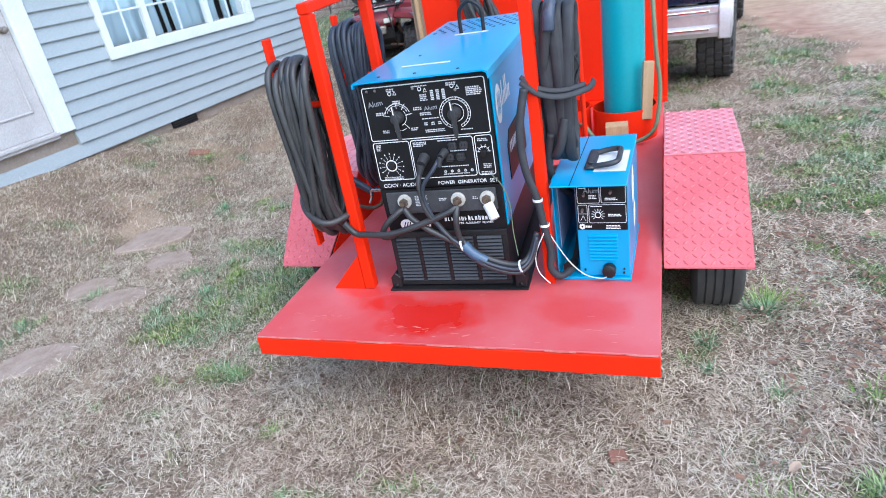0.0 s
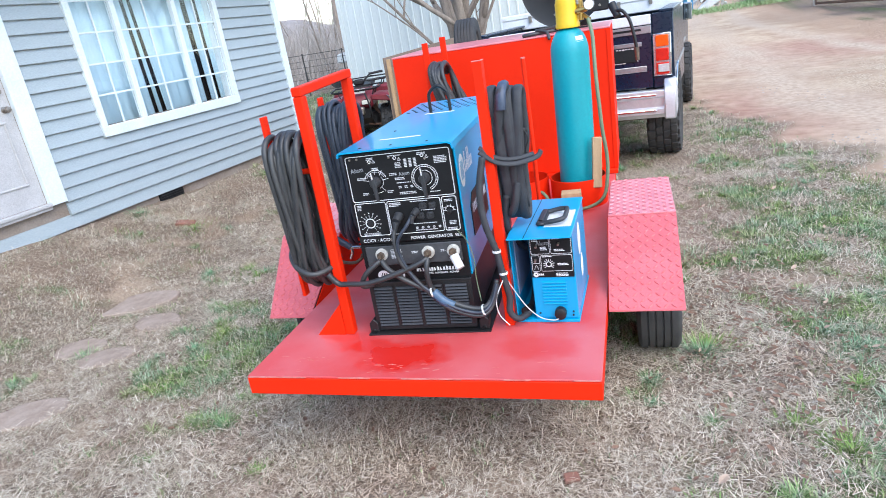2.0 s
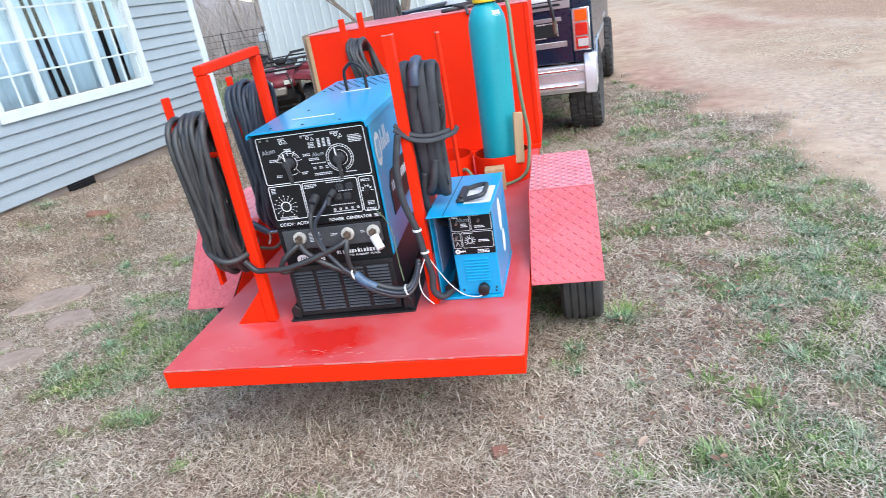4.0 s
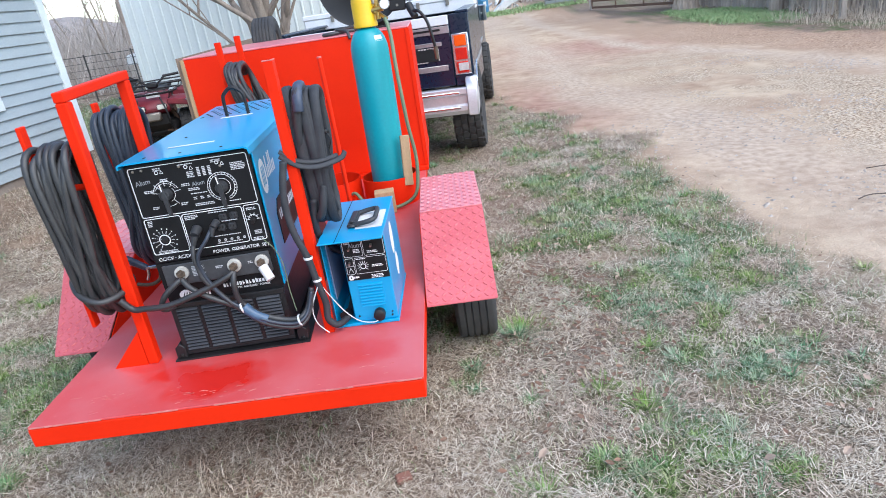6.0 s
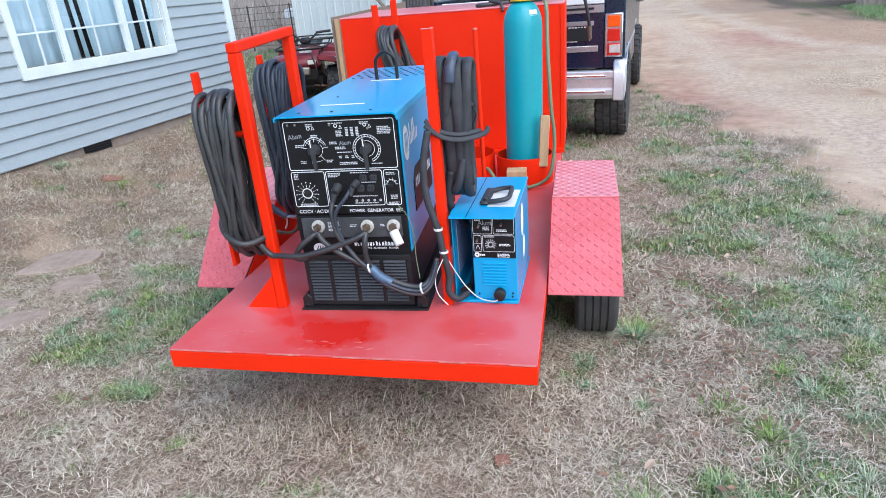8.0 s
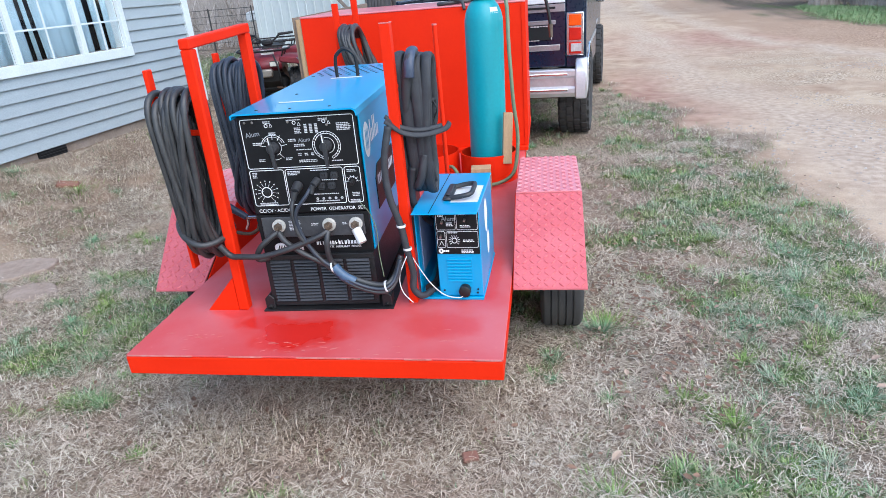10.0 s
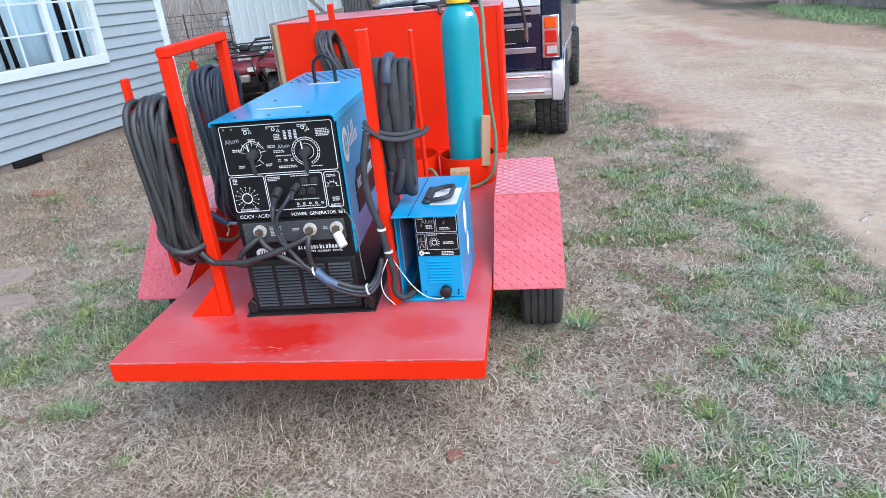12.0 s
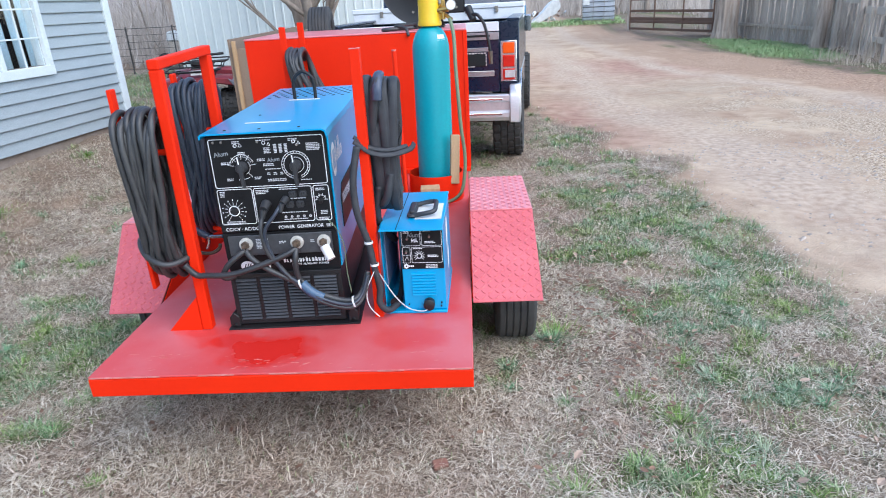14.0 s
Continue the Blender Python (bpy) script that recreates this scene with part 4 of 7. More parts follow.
def fender(x0, x1):
    t = 0.005
    up = [(y, z) for y, z in FEN]
    dn = [(FEN[3][0] - 0.006, FEN[3][1] - 0.004), (1.678, 0.69 - t), (1.072, 0.685 - t), (0.591, 0.421)]
    b = prism(up + dn, x0, x1, "x")
    if x0 < 0:
        for v in b.verts:
            if v.co.x < x1 - 0.1:
                v.co.x += skew(v.co.y)
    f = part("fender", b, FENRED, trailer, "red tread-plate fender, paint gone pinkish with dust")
    # thin added sheet: sky sheen on the dusty flat top, as a paler red
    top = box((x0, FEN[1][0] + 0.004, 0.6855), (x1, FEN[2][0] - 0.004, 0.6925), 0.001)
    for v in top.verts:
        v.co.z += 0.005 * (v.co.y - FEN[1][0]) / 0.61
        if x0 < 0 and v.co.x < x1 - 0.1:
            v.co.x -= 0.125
    part("top_sheet", top, PALERED, f, "dusty flat top of the fender, painted paler for sky sheen")
    xs = x1 if x0 < 0 else x0 - 0.004
    part("inner_skirt", prism([(0.62, 0.425), (1.07, 0.680), (1.68, 0.685), (2.13, 0.425)], xs, xs + 0.004, "x"), RED, f, "red inner plate between fender and deck")
    for seg_, ((ya, za), (yb, zb)) in enumerate(zip(FEN, FEN[1:])):
        lug = bmesh.new()
        ln = math.hypot(yb - ya, zb - za)
        sl = math.atan2(zb - za, yb - ya)
        rows = int(ln / 0.030)
        cols = int((x1 - x0) / 0.030)
        for r in range(rows):
            for c in range(cols):
                d = (r + 0.6) * ln / rows
                xa = x0 + (skew(ya + d * math.cos(sl)) if x0 < 0 else 0)
                xc = xa + (c + 0.5) * (x1 - xa) / cols
                s = 1 if (r + c) % 2 else -1
                m = Matrix.Translation((xc, ya + d * math.cos(sl), za + d * math.sin(sl) + (0.0078 if seg_ == 1 else 0.0))) @ Matrix.Rotation(sl, 4, "X") @ Matrix.Rotation(s * radians(45), 4, "Z")
                vs = [lug.verts.new(m @ Vector(p)) for p in ((-0.0155, 0, 0), (0, -0.0052, 0.0), (0.0155, 0, 0), (0, 0.0052, 0), (-0.008, 0, 0.0046), (0.008, 0, 0.0046))]
                for q in ((0, 1, 4), (1, 5, 4), (1, 2, 5), (2, 3, 5), (3, 4, 5), (3, 0, 4)):
                    lug.faces.new([vs[i] for i in q])
        tagged(part("tread_pattern", lug, PALERED if seg_ == 1 else LUGTIP, f), kind="stuff")
    part("rim_edge", box((x0, FEN[0][0] - 0.002, FEN[0][1] - 0.006), (x1, FEN[0][0] + 0.004, FEN[0][1] - 0.001), 0.001), FENRED, f)
    return f


fender(W + 0.008, 1.737)
fender(-0.235, -0.006)


def tyre_bm(r, w, grooves=4, blocks=0, seg=48):
    """A tyre round the x axis: sidewall, shoulder and grooved tread."""
    prof = [(r * 0.56, -w * 0.36), (r * 0.62, -w * 0.46), (r * 0.78, -w * 0.52), (r * 0.93, -w * 0.5), (r * 0.985, -w * 0.44)]
    step = w * 0.86 / (grooves + 1)
    x = -w * 0.43
    for g in range(grooves + 1):
        prof += [(r, x + 0.003), (r, x + step - 0.006)]
        if g < grooves:
            prof += [(r - 0.008, x + step - 0.004), (r - 0.008, x + step + 0.001)]
        x += step
    prof += [(r * 0.985, w * 0.44), (r * 0.93, w * 0.5), (r * 0.78, w * 0.52), (r * 0.62, w * 0.46), (r * 0.56, w * 0.36)]
    b = lathe(prof, seg, m=Matrix.Rotation(radians(90), 4, "Y"))
    if blocks:
        rs = random.Random(3)
        nb = blocks
        for k in range(nb):
            a0 = 2 * math.pi * k / nb
            for c in range(4):
                xa = -w * 0.46 + c * w * 0.235
                off = (c % 2) * math.pi / nb
                q = box((xa, -math.pi * r / nb * 0.78, r - 0.004), (xa + w * 0.2, math.pi * r / nb * 0.62, r + 0.012), 0.004)
                join(b, q, Matrix.Rotation(a0 + off, 4, "X") @ Matrix.Translation((0, 0, 0)) @ Matrix.Rotation(rs.uniform(-0.1, 0.1), 4, "Z"))
            for s in (-1, 1):
                q = box((s * w * 0.49 - 0.008, -0.03, r * 0.84), (s * w * 0.49 + 0.008, 0.03, r * 0.985), 0.004)
                join(b, q, Matrix.Rotation(a0, 4, "X"))
    return b


def rim_bm(r, w):
    return lathe([(0.02, w * 0.2), (r * 0.18, w * 0.2), (r * 0.2, w * 0.12), (r * 0.42, w * 0.1), (r * 0.5, w * 0.34), (r * 0.57, w * 0.40), (r * 0.57, -w * 0.38), (r * 0.4, -w * 0.3), (0.02, -w * 0.3)], 32, m=Matrix.Rotation(radians(90), 4, "Y"))


for xc, yc in ((1.637, 1.10), (-0.13, 1.10), (1.637, 1.78), (-0.13, 1.78)):
    wh = part("wheel", tyre_bm(0.325, 0.195), TYRE, trailer, "worn black trailer tyre", True, pose(xc, yc, 0.325))
    part("rim", rim_bm(0.325, 0.195), STEEL, wh, "", True)

# ---- red box on the trailer ----
BX0, BX1, BY0, BY1, BZ1 = -0.175, 1.443, 2.83, 3.86, 1.484
chest = thing("job_box", pose(0, 0, 0), "large plain red steel job box standing across the trailer", "tool box")
part("body", box((BX0 + 0.004, BY0 + 0.003, DZ + 0.03), (BX1 - 0.004, BY1, BZ1 - 0.012), 0.004), RED, chest)
part("lid", box((BX0, BY0, BZ1 - 0.012), (BX1, BY1 + 0.01, BZ1), 0.004), PALERED, chest, "pinkish red lid, paler than the body")
part("base_flange", box((BX0, BY0 - 0.05, DZ + 0.001), (BX1, BY1, DZ + 0.03), 0.003), RED, chest)
part("corner_strip", box((BX1 - 0.026, BY0 - 0.003, DZ + 0.03), (BX1 + 0.003, BY0 + 0.02, BZ1 - 0.013), 0.002), RED, chest, "scuffed corner edge")

# ---- cable racks ----


def post_bar(lo, hi, bm=None):
    return box(lo, hi, 0.005, bm=bm)


rack = thing("cable_rack", pose(0.32, 0.37, DZ), "red square-tube hanger frame welded to the deck, holding cable coils", "rack", "cable racks")
part("post", post_bar((-0.022, -0.022, 0.0), (0.020, 0.022, 1.046)), RED, rack)
part("post", post_bar((-0.022, 0.446, 0.0), (0.020, 0.490, 1.062)), RED, rack)
part("top_bar", prism([(-0.022, 1.0465), (0.446, 1.0625), (0.490, 1.0625), (0.490, 1.100), (-0.022, 1.082)], -0.0225, 0.0205, "x", bev=0.004), RED, rack)
part("gusset", prism([(-0.0225, 0.0), (-0.16, 0.0), (-0.0225, 0.15)], -0.020, -0.013, "y"), RED, rack)
for yy in (0.03, 0.57):
    part("hook_flat", box((-0.222, yy, 0.17), (-0.206, yy + 0.042, 0.98), 0.003), RED, rack)
    for zz in (0.26, 0.74):
        part("hook_arm", rod((-0.225, yy + 0.02, zz), (-0.02, min(yy, 0.465), zz), 0.012), RED, rack)

rack2 = thing("cable_rack", pose(1.03, 0.433, DZ), "red angle-iron upright with a rear rod for a hose coil", "rack", "cable racks")
part("post", box((-0.017, -0.018, 0), (0.019, -0.012, 1.08), 0.001, bm=box((0.013, -0.012, 0), (0.019, 0.024, 1.08), 0.001)), RED, rack2)
part("rear_rod", rod((0.10, 0.52, 0.0), (0.087, 0.52, 1.03), 0.010), RED, rack2)
part("hook_arm", rod((0.0, 0.0, 0.86), (0.07, 0.52, 0.86), 0.012), RED, rack2)
part("worn_tip", box((-0.0175, -0.0185, 1.0802), (0.0195, -0.0115, 1.084), 0.001, bm=box((0.0125, -0.0115, 1.0802), (0.0195, 0.0245, 1.084), 0.001)), WORN, rack2, "pale worn top edge")
part("worn_tip", rod((0.087, 0.52, 1.0302), (0.087, 0.52, 1.036), 0.0108), WORN, rack2, "pale worn rod end")

rack3 = thing("cable_rack", pose(0.26, 2.45, DZ), "red twin flat-bar upright in front of the job box", "rack", "cable racks")
part("post", box((-0.055, -0.02, 0), (-0.015, 0.0, 1.115), 0.002), RED, rack3)
part("post", box((0.025, 0.16, 0), (0.065, 0.18, 1.135), 0.002), RED, rack3)
part("hook_arm", rod((-0.03, 0.0, 0.74), (0.05, 0.16, 0.74), 0.012), RED, rack3)


# ---- coiled cables ----
def coil(name, label, n, xt, xb, yf, yb, zt, zb, r, seed, material, extra=(), flat=1.0, wide=None):
    """Hanging loops side by side, each over the arm and slack below; one mesh per length of cable."""
    w = wobble(seed, 1.0)
    c_ob = thing(name, pose(0, 0, 0), label, "cable", "coiled cables")
    for i in range(n):
        vf = ([], [])
        u = i / (n - 1)
        a = xt[0] + (xt[1] - xt[0]) * u + w() * 0.006
        bq = xb[0] + (xb[1] - xb[0]) * ((i * 3) % n) / (n - 1) + w() * 0.008
        top, bot = zt + w() * 0.02, zb + w() * 0.035
        f, k = yf + w() * 0.015, yb + w() * 0.02
        c = (f + k) / 2
        h = top - bot
        mid = (a + bq) / 2 + w() * 0.012
        pts = [(a, f + 0.01, top - 0.10 * h), (a + w() * 0.004, c, top), (a, k - 0.01, top - 0.10 * h), (mid + w() * 0.01, k, top - 0.45 * h), (bq, k - 0.02, bot + 0.14 * h), (bq, c, bot), (bq + w() * 0.005, f + 0.015, bot + 0.13 * h), (mid, f, bot + 0.5 * h)]
        part("loop", tube(pts, r * (1 + 0.06 * w()), 6, 10, True, vf, flat, None, wide), material, c_ob, "", 2)
    for pts, rr, cl in extra:
        part("wrap", tube(pts, rr, 8, 8, cl), material, c_ob, "", 2)
    return c_ob


band1 = [(0.16, 0.31, 0.80), (0.25, 0.29, 0.77), (0.31, 0.40, 0.78), (0.25, 0.50, 0.80), (0.13, 0.48, 0.84), (0.10, 0.40, 0.84)]
coil("welding_cable_coil", "coil of thick black welding cable hanging on the red rack", 14, (0.138, 0.287), (0.160, 0.276), 0.31, 0.475, 1.337, 0.72, 0.0122, 1, RUBBER, ((band1, 0.013, True),))
coil("welding_cable_coil", "coil of blue-black welding cable hanging on the rear of the rack", 15, (0.102, 0.280), (0.128, 0.258), 0.855, 1.015, 1.387, 0.70, 0.0116, 2, RUBBER_B)
coil("sleeved_lead_coil", "folded coil of thick grey-sleeved torch leads strapped to an upright", 12, (1.040, 1.152), (1.042, 1.158), 0.488, 0.628, 1.405, 0.915, 0.0195, 7, SLEEVE, (
    ([(1.06, 0.49, 1.20), (1.085, 0.465, 1.36), (1.10, 0.49, 1.415), (1.10, 0.6, 1.40)], 0.018, False),
    ([(1.12, 0.48, 1.05), (1.10, 0.47, 0.96), (1.07, 0.50, 0.92), (1.05, 0.58, 0.96)], 0.016, False),
    ([(1.07, 0.48, 1.0), (1.05, 0.5, 0.88), (1.06, 0.55, 0.80), (1.10, 0.62, 0.72)], 0.015, False)), 0.42, (1, 0, 0))
tagged(part("tape_wrap", tube([(1.094, 0.452, 1.34), (1.097, 0.457, 1.385), (1.10, 0.49, 1.424), (1.10, 0.54, 1.428)], 0.0195, 6, 10, False, None, 0.7, None, (1, 0, 0)), HGRIP, None, "", 2), "blue-grey tape wrapped over the top of the lead coil", "tape")
coil("hose_coil", "small coil of black hose hanging before the red box", 9, (0.25, 0.345), (0.35, 0.51), 2.36, 2.62, 1.41, 0.85, 0.0145, 5, RUBBER)

vf = tube([(1.0, 0.40, 1.20), (1.06, 0.42, 1.15), (1.13, 0.44, 1.135), (1.20, 0.50, 1.14), (1.215, 0.54, 1.155)], 0.0105, 8, 8, False, None, 0.4)
tube([(1.0, 0.41, 1.215), (1.05, 0.43, 1.17), (1.12, 0.45, 1.152), (1.19, 0.51, 1.152)], 0.009, 8, 8, False, vf, 0.4)
tagged(part("strap", vf, SLEEVE, None, "", 2), "grey webbing strap tied round the lead coil", "strap")
vf = tube([(1.10, 0.62, 1.22), (1.13, 0.6, 1.23), (1.155, 0.58, 1.235)], 0.012)
tube([(1.15, 0.58, 1.235), (1.165, 0.57, 1.20), (1.15, 0.575, 1.16), (1.16, 0.57, 1.13)], 0.003, 6, 6, False, vf)
tagged(part("clamp_clip", vf, BLACK, None, "", 2), "black clip with wire tied to the rear rod", "clip")

# leads that run down the upright and across the deck
vf = tube([(1.01, 0.40, 1.18), (0.985, 0.385, 1.05), (0.99, 0.38, 0.92), (1.02, 0.385, 0.80), (1.035, 0.38, 0.70), (1.05, 0.385, 0.60), (1.045, 0.385, 0.53), (1.075, 0.40, 0.49), (1.11, 0.46, 0.49)], 0.014)
tagged(part("torch_lead", vf, SLEEVE, None, "", 2), "black sleeved lead running down the red upright", "cable")
for pts in ([(1.045, 0.385, 0.68), (1.075, 0.41, 0.60), (1.11, 0.425, 0.53), (1.16, 0.43, 0.478), (1.22, 0.42, 0.47), (1.245, 0.425, 0.485)], [(1.035, 0.37, 0.68), (1.0, 0.36, 0.60), (1.005, 0.36, 0.53), (1.04, 0.37, 0.475)]):
    tagged(part("wire", tube(pts, 0.0022), WHITEPL, None, "", 2), "thin white wire looped between the machines", "wire")
for z, xx in ((0.80, 1.022), (0.705, 1.037)):
    tagged(part("cable_tie", lathe([(0.0165, -0.005), (0.018, -0.004), (0.018, 0.004), (0.0165, 0.005)], 14, m=pose(xx, 0.383, z)), WHITEPL, None, "", True), "white cable tie round the lead", "cable tie")

# ---- engine-driven welding generator ----
GW, GD, GH = 0.45, 1.27, 0.812
gen = thing("welder_generator", pose(0.448, 0.368, DZ, 0, 0, 2.5), "blue and black engine-driven welder generator bolted on the deck", "welder")
part("chassis", box((0.004, 0.012, 0.03), (GW - 0.004, GD - 0.01, 0.42), 0.006), BLACK, gen, "black lower case")
part("side_panel", box((-0.004, 0.03, 0.26), (0.004, GD, GH - 0.004), 0.003), BLUE, gen, "blue side panel")
part("side_panel", box((GW - 0.004, 0.03, 0.24), (GW + 0.004, GD, GH - 0.004), 0.003), BLUE, gen, "blue side panel")
part("rear_panel", box((0.004, GD - 0.012, 0.26), (GW - 0.004, GD, GH - 0.004), 0.002), BLUE, gen)
lid = bmesh.new()
prof = [(-0.012, GH - 0.02), (-0.012, GH - 0.006), (-0.004, GH), (GW - 0.006, GH), (GW + 0.008, GH - 0.007), (GW + 0.012, GH - 0.03), (GW + 0.008, GH - 0.03), (GW + 0.004, GH - 0.012), (GW - 0.008, GH - 0.006), (-0.002, GH - 0.006), (-0.007, GH - 0.012), (-0.007, GH - 0.02)]
lidp = part("lid", prism(prof, -0.028, GD + 0.012, "y", bm=lid), BLUE, gen, "glossy blue sheet-metal lid", True)
part("lid_strip", box((0.11, 0.158, GH + 0.0005), (0.29, 0.174, GH + 0.0025), 0.001), WHITEPL, lidp, "pale worn label strip")
for xx in (0.07, 0.2, 0.35):
    part("screw", lathe([(0.0, 0.003), (0.0055, 0.002), (0.0065, 0.0)], 10, m=Matrix.Translation((xx, 0.03, GH))), BLACK, lidp)
part("screw", lathe([(0.0, 0.003), (0.0055, 0.002), (0.0065, 0.0)], 10, m=Matrix.Translation((0.12, 0.36, GH))), BLACK, lidp)
holes = bmesh.new()
for r in range(7):
    for c in range(9):
        hx = 0.03 + c * 0.046 + (0.023 if r % 2 else 0)
        if hx < GW - 0.02:
            lathe([(0.0, 0.0008), (0.0095, 0.0008), (0.0095, -0.001)], 8, holes, Matrix.Translation((hx, 0.90 + r * 0.049, GH)) @ Matrix.Diagonal((1, 1.3, 1, 1)))
tagged(part("perforations", holes, DARK, lidp), kind="stuff")
part("lift_eye", tube([(0.18, 0.80, GH - 0.02), (0.18, 0.80, GH + 0.07), (0.19, 0.80, GH + 0.105), (0.23, 0.80, GH + 0.13), (0.27, 0.80, GH + 0.105), (0.28, 0.80, GH + 0.07), (0.28, 0.80, GH - 0.02)], 0.0085), BLACK, gen, "black steel lifting eye", 2)
part("eye_plate", box((0.155, 0.765, GH + 0.0005), (0.305, 0.785, GH + 0.003), 0.001), WHITEPL, gen, "pale slot trim before the lifting eye")
# front
front = part("front_panel", box((0.0, -0.004, 0.415), (GW, 0.012, GH - 0.012), 0.006, 2), PANEL, gen, "black control panel with white print")
part("lower_front", prism([(0.012, 0.235), (0.0, 0.405), (0.0, 0.412), (0.02, 0.412), (0.02, 0.235)], 0.0, GW, "x"), PANEL, gen)
part("grille_back", box((0.008, 0.0, 0.03), (GW - 0.008, 0.012, 0.235)), BLACK, gen)
grl = bmesh.new()
box((0.0, -0.002, 0.218), (GW, 0.012, 0.238), 0.002, bm=grl)
box((0.0, -0.002, 0.012), (GW, 0.012, 0.030), 0.002, bm=grl)
for xx in (0.0, 0.107, 0.216, 0.325, GW - 0.018):
    box((xx, -0.002, 0.03), (xx + (0.018 if xx in (0.0, GW - 0.018) else 0.010), 0.012, 0.218), 0.001, bm=grl)
part("grille_frame", grl, BLACK, gen, "black ventilation grille")
for c in range(4):
    x0 = (0.018, 0.117, 0.226, 0.335)[c]
    x1 = (0.107, 0.216, 0.325, GW - 0.018)[c]
    for r in range(13):
        z0 = 0.034 + r * 0.0143
        part("louvre", prism([(0.001, z0 + 0.0115), (-0.0045, z0 + 0.0092), (-0.0085, z0 + 0.0050), (-0.0095, z0 + 0.0022), (0.001, z0 + 0.0022)], x0 + 0.003, x1 - 0.003, "x"), GRILLE, gen)
skid = box((-0.035, -0.03, 0.0), (GW + 0.06, GD, 0.006), 0.001)
part("skid_plate", skid, BLACK, gen)
for xx in (-0.03, GW + 0.012):
    part("foot_bracket", prism([(xx, 0.006), (xx + 0.04, 0.006), (xx + 0.04, 0.05), (xx + 0.02, 0.07), (xx, 0.05)], -0.012, 0.045, "y", bev=0.002), BLACK, gen)
    part("bolt", rod((xx + 0.02, -0.018, 0.012), (xx + 0.02, 0.002, 0.022), 0.009, seg=6), BLACK, gen)

Y = -0.0048


def stroke(bm, x0, z0, x1, z1, w=0.0016, y=Y):
    d = Vector((x1 - x0, 0, z1 - z0))
    nrm = Vector((-d.z, 0, d.x)).normalized() * w / 2
    a, b = Vector((x0, y, z0)), Vector((x1, y, z1))
    vs = [bm.verts.new(p) for p in (a - nrm, b - nrm, b + nrm, a + nrm)]
    bm.faces.new(vs)


def arc(bm, cx, cz, r, a0, a1, w=0.0016, n=20, y=Y):
    for k in range(n):
        t0, t1 = radians(a0 + (a1 - a0) * k / n), radians(a0 + (a1 - a0) * (k + 1) / n)
        stroke(bm, cx + r * math.cos(t0), cz + r * math.sin(t0), cx + r * math.cos(t1), cz + r * math.sin(t1), w, y)


def frame_line(bm, x0, x1, z0, z1, rr=0.008, w=0.0026, y=Y):
    stroke(bm, x0 + rr, z0, x1 - rr, z0, w, y)
    stroke(bm, x0 + rr, z1, x1 - rr, z1, w, y)
    stroke(bm, x0, z0 + rr, x0, z1 - rr, w, y)
    stroke(bm, x1, z0 + rr, x1, z1 - rr, w, y)
    for cx, cz, a in ((x0 + rr, z0 + rr, 180), (x1 - rr, z0 + rr, 270), (x1 - rr, z1 - rr, 0), (x0 + rr, z1 - rr, 90)):
        arc(bm, cx, cz, rr, a, a + 90, w, 4, y)


def bars(bm, x, z, w, rows, seed, h=0.0035, pitch=0.006, y=Y):
    """Unreadable small print as broken bars."""
    q = random.Random(seed)
    for r in range(rows):
        a = x
        end = x + w * q.uniform(0.75, 1)
        while a < end:
            b = min(a + q.uniform(0.004, 0.012), end)
            stroke(bm, a, z - r * pitch, b, z - r * pitch, h, y)
            a = b + 0.0018


def letters(bm, x, z, w, n, h, y):
    """A row of upright blocks the size of letters that stand for a name."""
    q = random.Random(n)
    p = w / n
    for k in range(n):
        a, hh = x + k * p, h * q.choice((0.68, 0.72, 0.9))
        z0, w = z - h / 2, h * 0.17
        stroke(bm, a + w, z0, a + w, z0 + hh, w, y)
        if q.random() < 0.75:
            stroke(bm, a + p * 0.66, z0, a + p * 0.66, z0 + h * 0.7, w, y)
        stroke(bm, a + w, z0 + q.choice((0.08, 0.36, 0.62)) * h, a + p * 0.66, z0 + q.choice((0.08, 0.36, 0.62)) * h, w, y)


ink = bmesh.new()
frame_line(ink, 0.012, GW - 0.010, 0.600, 0.786)
frame_line(ink, 0.012, 0.146, 0.452, 0.592)
frame_line(ink, 0.152, 0.374, 0.452, 0.592)
frame_line(ink, 0.381, GW - 0.010, 0.452, 0.592)
KL, KR, KF = (0.125, 0.678), (0.328, 0.676), (0.066, 0.506)
arc(ink, *KL, 0.047, 20, 160, 0.0018)
arc(ink, *KL, 0.040, 25, 155, 0.0012)
arc(ink, *KL, 0.030, -70, 40, 0.0014)
arc(ink, *KL, 0.047, 255, 300, 0.0018)
for a in (10, 55, 90, 135, 170, 250, 310):
    stroke(ink, KL[0] + 0.03 * math.cos(radians(a)), KL[1] + 0.03 * math.sin(radians(a)), KL[0] + 0.054 * math.cos(radians(a)), KL[1] + 0.054 * math.sin(radians(a)), 0.0016)
arc(ink, *KR, 0.053, -70, 270, 0.0018, 36)
arc(ink, *KR, 0.045, -70, 270, 0.0018, 36)
arc(ink, *KR, 0.030, -80, 100, 0.0016)
for k in range(26):
    a = radians(-70 + k * 340 / 25)
    stroke(ink, KR[0] + 0.045 * math.cos(a), KR[1] + 0.045 * math.sin(a), KR[0] + 0.053 * math.cos(a), KR[1] + 0.053 * math.sin(a), 0.0012)
arc(ink, *KF, 0.0195, 0, 360, 0.004, 24)
